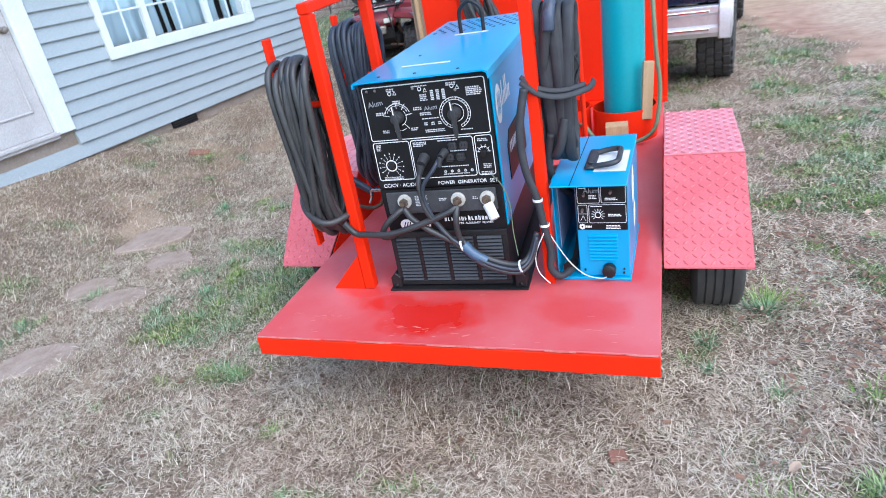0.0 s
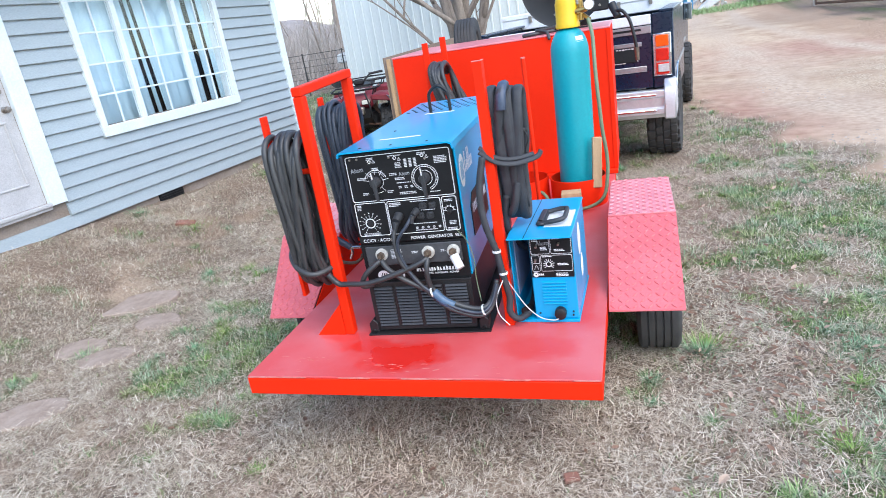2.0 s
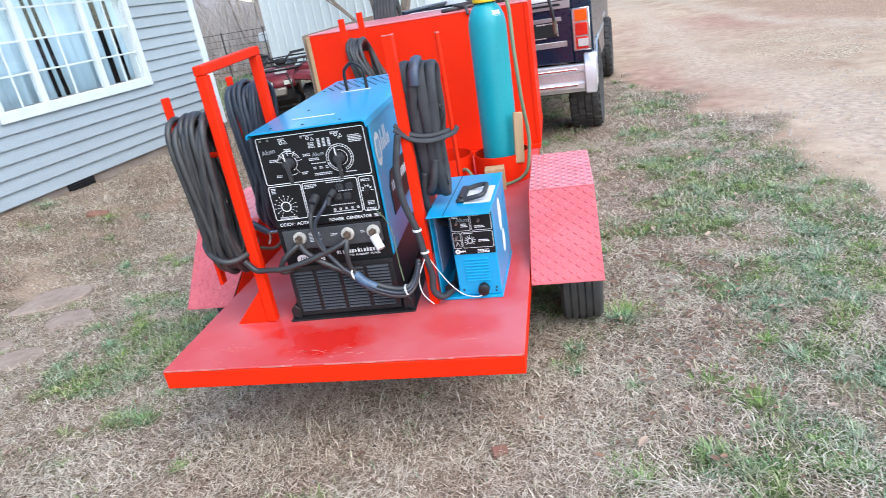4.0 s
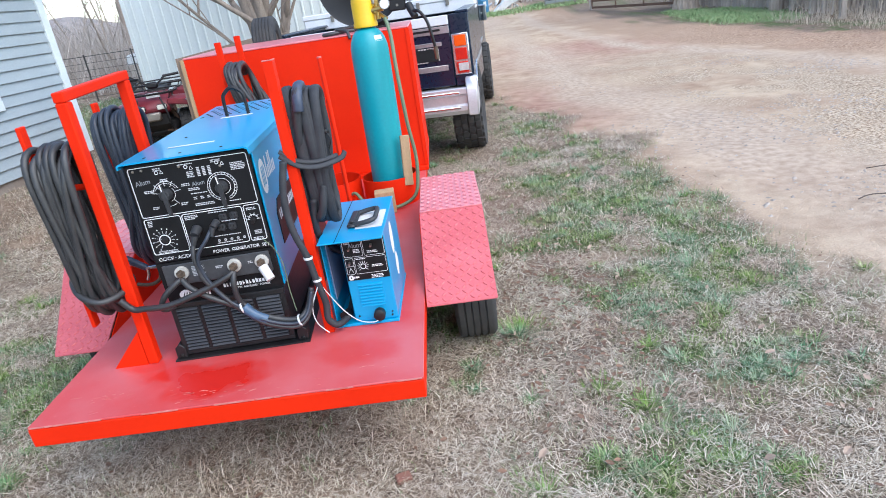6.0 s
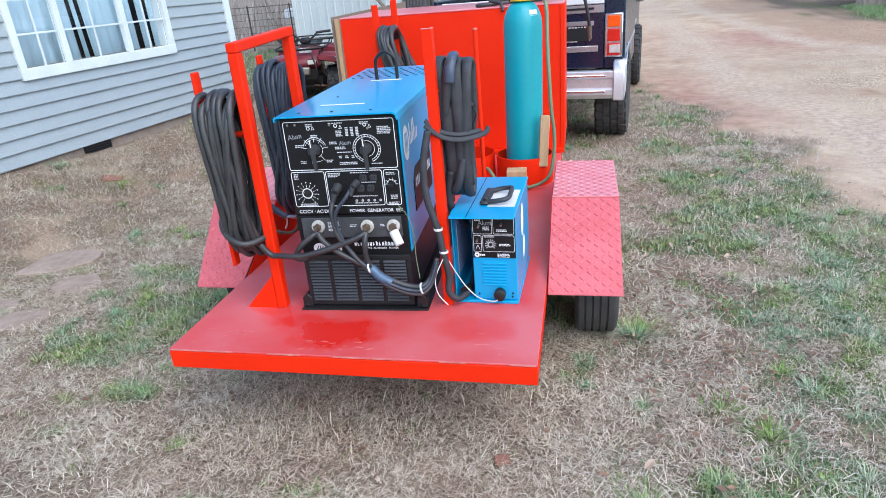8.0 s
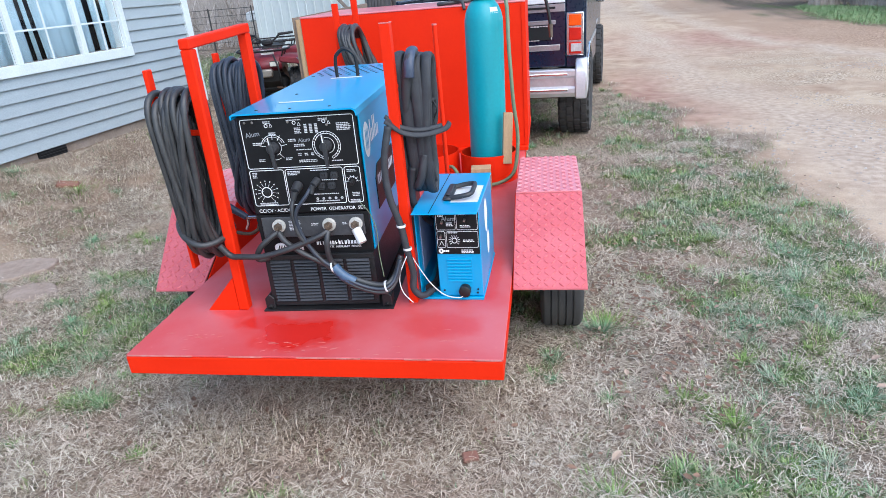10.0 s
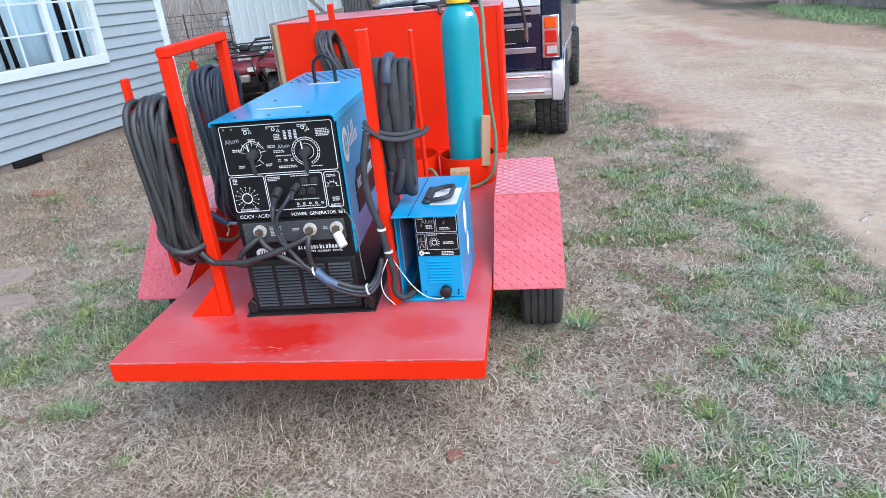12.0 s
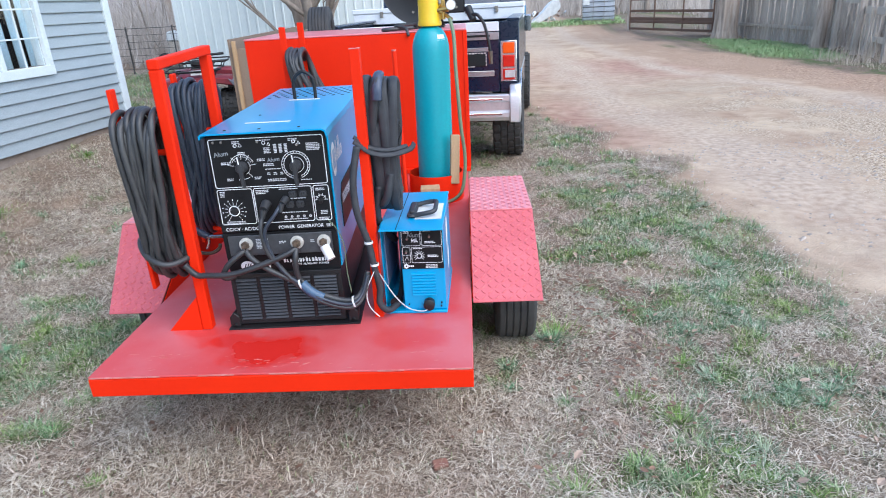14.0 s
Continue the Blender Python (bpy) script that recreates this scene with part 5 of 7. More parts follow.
for k in range(13):
    a = radians(-55 + k * 290 / 12)
    stroke(ink, KF[0] + 0.024 * math.cos(a), KF[1] + 0.024 * math.sin(a), KF[0] + 0.037 * math.cos(a), KF[1] + 0.037 * math.sin(a), 0.0013)
    stroke(ink, KF[0] + 0.042 * math.cos(a), KF[1] + 0.042 * math.sin(a), KF[0] + 0.047 * math.cos(a), KF[1] + 0.047 * math.sin(a), 0.0035)
stroke(ink, KF[0] - 0.014, KF[1] + 0.004, KF[0] + 0.004, KF[1] - 0.001, 0.002)
arc(ink, 0.408, 0.535, 0.018, 0, 180, 0.0014)
for k in range(6):
    a = radians(k * 36)
    stroke(ink, 0.408 + 0.013 * math.cos(a), 0.535 + 0.013 * math.sin(a), 0.408 + 0.026 * math.cos(a), 0.535 + 0.026 * math.sin(a), 0.0014)
for cx in (0.11, 0.33, 0.218):
    arc(ink, cx, 0.766 if cx > 0.2 else 0.76, 0.006, 0, 360, 0.0025, 10)
    stroke(ink, cx + 0.012, 0.755, cx + 0.018, 0.767, 0.0015)
    stroke(ink, cx + 0.018, 0.767, cx + 0.024, 0.755, 0.0015)
    stroke(ink, cx + 0.012, 0.755, cx + 0.024, 0.755, 0.0015)
part("panel_outline", ink, INK, front, "white line print")
sm = bmesh.new()
for k, (x, z, w, rws) in enumerate(((0.10, 0.775, 0.03, 2), (0.19, 0.776, 0.07, 1), (0.31, 0.776, 0.035, 2), (0.215, 0.746, 0.028, 4), (0.375, 0.756, 0.055, 5), (0.115, 0.733, 0.03, 2), (0.047, 0.697, 0.04, 2),
                                    (0.185, 0.705, 0.035, 2), (0.06, 0.634, 0.03, 2), (0.165, 0.636, 0.03, 2), (0.205, 0.685, 0.045, 2), (0.21, 0.665, 0.07, 1), (0.215, 0.650, 0.015, 2), (0.24, 0.650, 0.015, 2),
                                    (0.265, 0.650, 0.012, 2), (0.215, 0.625, 0.07, 2), (0.34, 0.618, 0.05, 1), (0.38, 0.604, 0.0, 0), (0.03, 0.462, 0.09, 2), (0.022, 0.583, 0.02, 4), (0.16, 0.583, 0.05, 3),
                                    (0.25, 0.584, 0.09, 1), (0.29, 0.545, 0.06, 1), (0.25, 0.49, 0.1, 1), (0.255, 0.462, 0.1, 1), (0.39, 0.58, 0.04, 2), (0.40, 0.49, 0.03, 3), (0.39, 0.462, 0.045, 2))):
    bars(sm, x, z, w, rws, k)
for k in range(3):
    for r in range(6):
        stroke(sm, 0.253 + k * 0.02, 0.757 - r * 0.0058, 0.264 + k * 0.02, 0.757 - r * 0.0058, 0.004)
for k in range(5):
    arc(sm, 0.262 + k * 0.024, 0.472, 0.0038, 0, 360, 0.0035, 8)
tagged(part("panel_print", sm, INKDIM, front, "rows of small white print"), kind="stuff")
UP = Matrix.Rotation(radians(90), 4, "X")
part("panel_words", text_bm("CC/CV \u00b7 AC/DC", 0.019, Matrix.Translation((0.086, Y, 0.430)) @ UP), INK, front)
part("panel_words", text_bm("POWER  GENERATOR  SET", 0.018, Matrix.Translation((0.335, Y, 0.430)) @ UP), INK, front)
part("handwriting", text_bm("Alum", 0.026, Matrix.Translation((0.052, Y, 0.730)) @ UP @ Matrix.Rotation(0.12, 4, "Z")), PENCIL, front, "grey hand-drawn word")
part("handwriting", text_bm("Alum", 0.022, Matrix.Translation((0.246, Y, 0.700)) @ UP @ Matrix.Rotation(0.08, 4, "Z")), PENCIL, front, "faint grey hand-drawn word")
for kx, kz, tilt in ((*KL, -4), (*KR, -2)):
    kb = lathe([(0.0, 0.032), (0.017, 0.031), (0.020, 0.026), (0.022, 0.0)], 24, m=Matrix.Translation((kx, Y, kz)) @ UP)
    join(kb, prism([(-0.009, 0.0), (-0.0065, -0.075), (0.0065, -0.075), (0.009, 0.0), (0.005, 0.028), (0.0, 0.05), (-0.005, 0.028)], -0.036, -0.026, "y", bev=0.002), Matrix.Translation((kx, Y, kz)) @ Matrix.Rotation(radians(tilt), 4, "Y"))
    kn = part("knob", kb, GREYPL, front, "dark grey selector knob with long pointer", True)
    pw = bmesh.new()
    stroke(pw, kx - 0.001, kz + 0.018, kx - 0.003, kz + 0.046, 0.004, Y - 0.037)
    part("pointer_mark", pw, INK, kn)
part("dial", lathe([(0.0, 0.008), (0.011, 0.007), (0.013, 0.0)], 20, m=Matrix.Translation((KF[0], Y, KF[1])) @ UP), BLACK, front, "", True)
part("toggle", rod((0.408, Y, 0.535), (0.408, Y - 0.022, 0.53), 0.008), BLACK, front)
for xx, zz in ((0.285, 0.522), (0.325, 0.522), (0.34, 0.562), (0.30, 0.562)):
    so_ = part("outlet", box((xx - 0.015, Y - 0.004, zz - 0.014), (xx + 0.015, Y + 0.002, zz + 0.014), 0.005), GREYPL, front, "dark grey socket outlet")
    for dx in (-0.005, 0.005):
        part("slot", box((xx + dx - 0.001, Y - 0.0052, zz - 0.002), (xx + dx + 0.001, Y - 0.0042, zz + 0.007)), DARK, so_)
for xx, zz in ((0.03, 0.775), (0.06, 0.775), (0.195, 0.77), (0.34, 0.752)):
    part("indicator", lathe([(0.0, 0.004), (0.004, 0.003), (0.005, 0.0)], 10, m=Matrix.Translation((xx, Y, zz)) @ UP), STEEL, front)
# output studs
outp = part("output_panel", box((0.02, -0.006, 0.318), (GW - 0.02, 0.01, 0.402), 0.002), SILVERP, gen, "grey output terminal panel")
oi = bmesh.new()
bars(oi, 0.13, 0.385, 0.05, 7, 77, y=-0.0075)
bars(oi, 0.22, 0.372, 0.03, 2, 78, y=-0.0075)
bars(oi, 0.345, 0.372, 0.02, 2, 79, y=-0.0075)
tagged(part("panel_print", oi, INKDIM, outp), kind="stuff")
IVORY = mat("aged_ivory_plastic", (0.56, 0.54, 0.49), 0.5, 0, (0.40, 0.37, 0.33), 25)
STUD = ((0.09, 0.368), (0.292, 0.366), (0.398, 0.366))
for sx, sz in STUD:
    st = part("stud_ring", lathe([(0.012, 0.012), (0.0245, 0.012), (0.0265, 0.009), (0.0265, 0.0)], 24, m=Matrix.Translation((sx, -0.006, sz)) @ UP), IVORY, outp, "off-white insulating ring", True)
    part("nut", rod((sx, -0.01, sz), (sx, -0.03, sz), 0.0165, seg=6), BRONZE, st)
    part("stud", rod((sx, -0.03, sz), (sx, -0.046, sz), 0.0075, seg=10), BRONZE, st)
part("plug_cap", rod((0.402, -0.03, 0.352), (0.428, -0.055, 0.305), 0.019, 0.017, 18), WHITEPL, outp, "white plastic cap hanging from the last stud", True)
# maker's mark as plain shapes, and model name as a bar
mk = bmesh.new()
q = [(0.078 + 0.026 * math.cos(k * math.pi / 12), 0.272 + 0.021 * math.sin(k * math.pi / 12)) for k in range(24)]
mk.faces.new([mk.verts.new((a, -0.0012, b)) for a, b in q])
part("maker_oval", mk, INK, gen, "white oval mark")
mk = bmesh.new()
letters(mk, 0.107, 0.270, 0.066, 6, 0.020, -0.0012)
letters(mk, 0.225, 0.290, 0.190, 15, 0.021, -0.0012)
tagged(part("maker_mark", mk, INK, gen, "white bars of lettering"), kind="stuff")
part("panel_words", text_bm("WATTS  AUXILIARY  POWER", 0.0115, Matrix.Translation((0.332, -0.0012, 0.269)) @ UP), INK, gen)
ms = bmesh.new()
for k in range(3):
    stroke(ms, 0.066 + k * 0.010, 0.262, 0.074 + k * 0.010, 0.282, 0.004, -0.0018)
tagged(part("maker_mark", ms, PANEL, gen), kind="stuff")
side_m = bmesh.new()
xs = GW + 0.0052
q = [(0.105 + 0.05 * math.cos(k * math.pi / 14), 0.665 + 0.068 * math.sin(k * math.pi / 14)) for k in range(28)]
side_m.faces.new([side_m.verts.new((xs, a, b)) for a, b in q])
part("maker_oval", side_m, INK, gen, "white oval mark on the side panel")
side_m = bmesh.new()
for k in range(6):
    a = 0.165 + k * 0.027
    h = (0.085, 0.045, 0.09, 0.09, 0.045, 0.045)[k]
    side_m.faces.new([side_m.verts.new((xs, yy, zz)) for yy, zz in ((a, 0.642), (a + 0.017, 0.642), (a + 0.022, 0.642 + h), (a + 0.005, 0.642 + h))])
tagged(part("maker_mark", side_m, INK, gen, "white block letters as plain shapes"), kind="stuff")
sd = bmesh.new()
for k in range(3):
    a = 0.078 + k * 0.019
    sd.faces.new([sd.verts.new((xs + 0.0008, yy, zz)) for yy, zz in ((a, 0.628), (a + 0.011, 0.628), (a + 0.017, 0.704), (a + 0.006, 0.704))])
tagged(part("maker_mark", sd, BLUE, gen), kind="stuff")
part("side_plate", prism([(0.17, 0.36), (0.55, 0.36), (0.55, 0.54), (0.22, 0.54), (0.17, 0.49)], GW + 0.003, GW + 0.007, "x", bev=0.001), PANEL, gen, "dark name plate on the side")
sp_ = bmesh.new()
for k in range(11):
    a = 0.2 + k * 0.03
    sp_.faces.new([sp_.verts.new((GW + 0.0076, yy, zz)) for yy, zz in ((a, 0.455), (a + 0.02, 0.455), (a + 0.02, 0.495), (a, 0.495))])
tagged(part("plate_print", sp_, INKDIM, gen), kind="stuff")

# generator leads (world metres)
GM = pose(0.448, 0.368, DZ, 0, 0, 2.5)


def gp(*p):
    return GM @ Vector(p)


c1 = [(0.30, 0.31, 0.76), (0.335, 0.315, 0.715), (0.38, 0.31, 0.712), gp(0.02, -0.075, 0.268), gp(0.10, -0.075, 0.285), gp(0.20, -0.065, 0.315), gp(0.265, -0.05, 0.338), gp(0.290, -0.035, 0.350)]
tagged(part("weld_lead", tube(c1, 0.0125), RUBBER, None, "", 2), "thick black lead from the coil to the output stud", "cable")
c2 = [gp(0.088, -0.035, 0.350), gp(0.062, -0.05, 0.335), gp(0.02, -0.06, 0.30), gp(-0.012, -0.04, 0.25), gp(0.0, -0.03, 0.235), gp(0.03, -0.02, 0.24)]
tagged(part("weld_lead", tube(c2, 0.0115), RUBBER, None, "", 2), "short black lead curling from the output stud", "cable")
bund = [gp(0.30, -0.045, 0.195), gp(0.36, -0.06, 0.15), gp(0.44, -0.06, 0.115), gp(0.50, -0.055, 0.11), gp(0.535, -0.03, 0.14), gp(0.56, -0.01, 0.21)]
c3 = [gp(0.094, -0.035, 0.350), gp(0.12, -0.05, 0.318), gp(0.18, -0.06, 0.275), gp(0.25, -0.055, 0.23)] + bund
c4 = [gp(0.292, -0.035, 0.350), gp(0.288, -0.055, 0.318), gp(0.285, -0.055, 0.265), gp(0.292, -0.048, 0.22)] + [p + Vector((0, 0, 0.016)) for p in bund]
c5 = [gp(0.19, -0.03, 0.52), gp(0.175, -0.06, 0.46), gp(0.178, -0.07, 0.40), gp(0.19, -0.07, 0.345), gp(0.225, -0.06, 0.285), gp(0.26, -0.06, 0.235)] + [p + Vector((0, -0.012, -0.010)) for p in bund]
c6 = [gp(0.262, -0.03, 0.54), gp(0.235, -0.055, 0.50), gp(0.195, -0.07, 0.45), gp(0.188, -0.072, 0.40), gp(0.205, -0.066, 0.33), gp(0.24, -0.062, 0.26)] + [p + Vector((0, -0.016, 0.006)) for p in bund]
for c, r, mm in ((c3, 0.0115, RUBBER), (c4, 0.0115, RUBBER), (c5, 0.009, RUBBER), (c6, 0.0075, RUBBER_B)):
    tagged(part("power_lead", tube(c, r), mm, None, "", 2), "black lead bundled across the front of the generator", "cable", "bundled leads")
tagged(part("tape_wrap", tube([gp(0.30, -0.052, 0.205), gp(0.335, -0.062, 0.172), gp(0.38, -0.064, 0.145)], 0.020), TAPE, None, "", 2), "blue tape wrapped round the lead bundle", "tape")
for p in (gp(0.296, -0.05, 0.205), gp(0.50, -0.055, 0.115)):
    tagged(part("cable_tie", lathe([(0.022, -0.004), (0.0245, -0.003), (0.0245, 0.003), (0.022, 0.004)], 16, m=Matrix.Translation(p) @ Matrix.Rotation(radians(75), 4, "Y")), WHITEPL, None, "", True), "white cable tie round the bundle", "cable tie")
for a, b, c in ((gp(0.195, -0.005, 0.53), gp(0.19, -0.045, 0.515), 0.020), (gp(0.272, -0.005, 0.545), gp(0.262, -0.04, 0.535), 0.015)):
    pb = rod(a, b, c, c * 0.85, 16)
    tagged(part("power_plug", rod(b, Vector(b) + Vector((-0.006, -0.01, -0.03)), c * 0.75, c * 0.45, 14, bm=pb), GREYPL, None, "", True), "grey rubber plug pushed into a socket", "plug")
tagged(part("thin_wire", tube([gp(0.425, -0.006, 0.45), gp(0.46, -0.02, 0.41), gp(0.478, -0.02, 0.34), gp(0.478, -0.02, 0.24), gp(0.49, -0.04, 0.15)], 0.0018, 8, 5), GREENH, None, "", 2), "thin grey-green wire hanging beside the panel", "wire")
# electrode holder lying behind the post
ehh = thing("electrode_holder", pose(0, 0, 0), "electrode holder with dark blue grip hanging beside the coil", "welding tool")
part("grip", rod((0.20, 0.62, 0.815), (0.275, 0.62, 0.765), 0.017, 0.014, 14), HGRIP, ehh, "", True)
part("jaw", box((0.27, 0.612, 0.758), (0.345, 0.628, 0.772), 0.003), CHROME, ehh, "steel jaw bar")
part("lever", tube([(0.278, 0.62, 0.762), (0.276, 0.62, 0.735), (0.262, 0.62, 0.708)], 0.006), CHROME, ehh, "", 2)
part("hook", tube([(0.214, 0.62, 0.695), (0.25, 0.62, 0.687), (0.285, 0.62, 0.689), (0.315, 0.62, 0.706), (0.325, 0.62, 0.728)], 0.008), BRONZE, ehh, "rusty curved hook", 2)

# ---- small blue welding control unit ----
wf = thing("welding_control_unit", pose(1.058, 0.455, DZ, 0, 0, -1.5) @ Matrix.Diagonal((0.905, 1, 0.965, 1)), "small blue welding control box with open cable bay", "welder")
part("base_pan", box((0.0, -0.012, 0.0), (0.288, 0.45, 0.012), 0.002), BLUE, wf)
part("body", box((0.088, 0.0, 0.013), (0.284, 0.445, 0.405), 0.003), BLUE, wf, "blue case")
part("bay_side", box((0.0, 0.0, 0.013), (0.005, 0.445, 0.405), 0.001), BLUE, wf)
part("bay_lining", box((0.006, 0.06, 0.10), (0.009, 0.40, 0.38)), BLUE_IN, wf, "pale label inside the open bay")
part("bay_back", box((0.01, 0.435, 0.013), (0.087, 0.444, 0.404)), BLUE_IN, wf)
wl = part("lid", box((0.008, -0.075, 0.406), (0.288, 0.45, 0.412), 0.002), BLUE, wf, "blue lid overhanging the front")
part("seam", box((0.082, -0.074, 0.4122), (0.085, 0.449, 0.4132)), DARK, wl)
part("sticker", box((0.155, 0.05, 0.4125), (0.275, 0.26, 0.4137)), WHITEPL, wl, "white label under the handle")
hb = box((0.118, 0.06, 0.4145), (0.160, 0.25, 0.428), 0.006)
box((0.128, 0.085, 0.428), (0.152, 0.225, 0.436), 0.004, bm=hb)
merge(hb, tube([(0.150, 0.215, 0.424), (0.195, 0.222, 0.432), (0.236, 0.215, 0.438), (0.246, 0.19, 0.441), (0.247, 0.14, 0.442), (0.246, 0.09, 0.441), (0.232, 0.072, 0.437), (0.195, 0.068, 0.431), (0.150, 0.075, 0.424)], 0.0105, 6, 8))
part("handle", hb, GREYPL, wl, "dark grey folding carry handle", True)
fp = part("control_panel", box((0.091, -0.004, 0.208), (0.281, 0.002, 0.398), 0.001), PANEL, wf, "black control panel")
wi = bmesh.new()
for a, b, c, d in ((0.097, 0.18, 0.315, 0.393), (0.186, 0.276, 0.315, 0.393), (0.097, 0.132, 0.237, 0.308), (0.138, 0.276, 0.237, 0.308)):
    frame_line(wi, a, b, c, d, 0.006, 0.0016)
stroke(wi, 0.1, 0.273, 0.13, 0.273)
stroke(wi, 0.105, 0.245, 0.115, 0.266)
stroke(wi, 0.115, 0.266, 0.125, 0.245)
arc(wi, 0.172, 0.268, 0.011, 0, 360, 0.003, 16)
for k in range(11):
    a = radians(-40 + k * 26)
    stroke(wi, 0.172 + 0.014 * math.cos(a), 0.268 + 0.014 * math.sin(a), 0.172 + 0.025 * math.cos(a), 0.268 + 0.025 * math.sin(a), 0.002)
arc(wi, 0.11, 0.222, 0.008, 0, 360, 0.008, 10)
bars(wi, 0.122, 0.222, 0.03, 1, 91, 0.008)
bars(wi, 0.2, 0.226, 0.06, 3, 92, 0.003)
bars(wi, 0.105, 0.385, 0.03, 3, 93)
bars(wi, 0.14, 0.345, 0.03, 3, 94)
bars(wi, 0.195, 0.386, 0.04, 2, 95)
bars(wi, 0.2, 0.333, 0.05, 2, 96)
bars(wi, 0.21, 0.27, 0.055, 2, 97)
bars(wi, 0.145, 0.302, 0.05, 1, 98)
part("panel_print", wi, INK, fp)
part("handwriting", text_bm("Alum", 0.028, Matrix.Translation((0.150, Y, 0.362)) @ UP), PENCIL, fp)
for xx, zz in ((0.123, 0.352), (0.222, 0.36), (0.114, 0.29)):
    part("switch", rod((xx, -0.003, zz), (xx, -0.018, zz - 0.003), 0.005), STEEL, fp)
for k in range(8):
    part("louvre", prism([(0.0, 0.08 + k * 0.014), (-0.006, 0.083 + k * 0.014), (-0.005, 0.088 + k * 0.014), (0.0, 0.091 + k * 0.014)], 0.13, 0.24, "x"), BLUE, wf)
part("socket", lathe([(0.0, 0.03), (0.02, 0.03), (0.026, 0.026), (0.026, 0.0)], 18, m=Matrix.Translation((0.205, -0.001, 0.045)) @ UP), BLACK, wf, "black round socket", True)
for xx, zz in ((0.11, 0.04), (0.26, 0.03), (0.262, 0.046)):
    part("screw", rod((xx, 0.0, zz), (xx, -0.004, zz), 0.004), BLACK, wf)
part("strain_relief", rod((0.04, -0.005, 0.05), (0.055, 0.05, 0.04), 0.02, seg=14), BLACK, wf, "", True)
part("lead_inside", tube([(0.05, 0.05, 0.03), (0.055, 0.15, 0.05), (0.06, 0.25, 0.13), (0.075, 0.3, 0.2)], 0.014), RUBBER, wf, "", 2)
sv = bmesh.new()
for cy, cz, a, b in ((0.20, 0.30, 0.045, 0.075), (0.24, 0.16, 0.04, 0.055)):
    sv.faces.new([sv.verts.new((0.2852, cy + a * math.cos(k * math.pi / 12), cz + b * math.sin(k * math.pi / 12))) for k in range(24)])
part("maker_mark", sv, INK, wf, "white oval shapes on the side")

# ---- gas cylinder and holders ----


def ring(x, y, r, h, lab):
    ob = part("cylinder_holder", lathe([(r - 0.006, 0.0), (r, 0.0), (r, h), (r - 0.006, h), (r - 0.006, 0.0)], 48), RED, None, "", True)
    ob.matrix_basis = pose(x, y, DZ + 0.001)
    tagged(ob, lab, "holder", "rings for gas cylinders")


ring(1.21, 2.13, 0.178, 0.18, "short red pipe ring that holds the gas cylinder")
ring(0.835, 2.17, 0.178, 0.18, "empty short red pipe ring beside the gas cylinder")
cyl = thing("gas_cylinder", pose(1.207, 2.15, DZ, 0, 0.7, 0), "tall teal shielding-gas cylinder with a yellow cap, standing in its ring", "gas cylinder")
part("body", lathe([(0.0, 0.004), (0.105, 0.004), (0.114, 0.02), (0.115, 0.06), (0.115, 0.94), (0.113, 0.975), (0.105, 1.01), (0.09, 1.045), (0.07, 1.07), (0.045, 1.083), (0.04, 1.09), (0.04, 1.10)], 48), TEAL, cyl, "", True)
part("cap", lathe([(0.066, 1.085), (0.072, 1.088), (0.073, 1.105), (0.068, 1.118), (0.068, 1.225), (0.063, 1.25), (0.05, 1.27), (0.03, 1.283), (0.0, 1.287)], 32), YELLOW, cyl, "yellow valve cap", True)
lb = bmesh.new()
for k in range(4):
    a0, a1 = radians(-62 + k * 8), radians(-54 + k * 8)
    lb.faces.new([lb.verts.new(p) for p in ((0.1063 * math.cos(a0), 0.1063 * math.sin(a0), 1.005), (0.1063 * math.cos(a1), 0.1063 * math.sin(a1), 1.005), (0.096 * math.cos(a1), 0.096 * math.sin(a1), 1.037), (0.096 * math.cos(a0), 0.096 * math.sin(a0), 1.037))])
part("decal", lb, WHITEPL, cyl, "torn white label on the shoulder")
reg = thing("gas_regulator", pose(1.285, 2.12, 1.62), "brass gas regulator with gauge on the cylinder valve", "regulator")
part("body", rod((-0.02, 0.0, 0.0), (0.055, -0.01, 0.01), 0.017, seg=14, bm=rod((0.02, 0, -0.05), (0.02, 0, 0.06), 0.015, seg=12)), BRASS, reg, "", True)
part("nut", rod((0.0, 0, 0.0), (0.02, 0, 0.0), 0.022, seg=6), BRASS, reg)
part("flow_tube", rod((0.005, 0.0, 0.04), (-0.01, 0.01, 0.20), 0.014, seg=14), STEEL, reg, "", True)
gz = part("gauge", lathe([(0.0, 0.026), (0.028, 0.026), (0.031, 0.022), (0.031, 0.0), (0.0, -0.002)], 24, m=Matrix.Translation((0.07, -0.02, 0.03)) @ UP), STEEL, reg, "round pressure gauge", True)
part("gauge_face", lathe([(0.0, 0.0268), (0.027, 0.0266)], 24, m=Matrix.Translation((0.07, -0.02, 0.03)) @ UP), INK, gz)
part("outlet", rod((0.03, 0, -0.02), (0.07, -0.05, -0.05), 0.011), BRASS, reg)
hose = [(1.345, 2.07, 1.575), (1.365, 2.03, 1.48), (1.37, 1.98, 1.30), (1.38, 1.95, 1.1), (1.388, 1.95, 0.95), (1.405, 1.96, 0.78), (1.40, 1.95, 0.65), (1.37, 1.93, 0.53), (1.28, 1.92, 0.475), (1.15, 1.9, 0.47), (1.05, 1.96, 0.50), (0.98, 2.03, 0.56), (0.9, 2.1, 0.5), (0.85, 2.2, 0.465)]
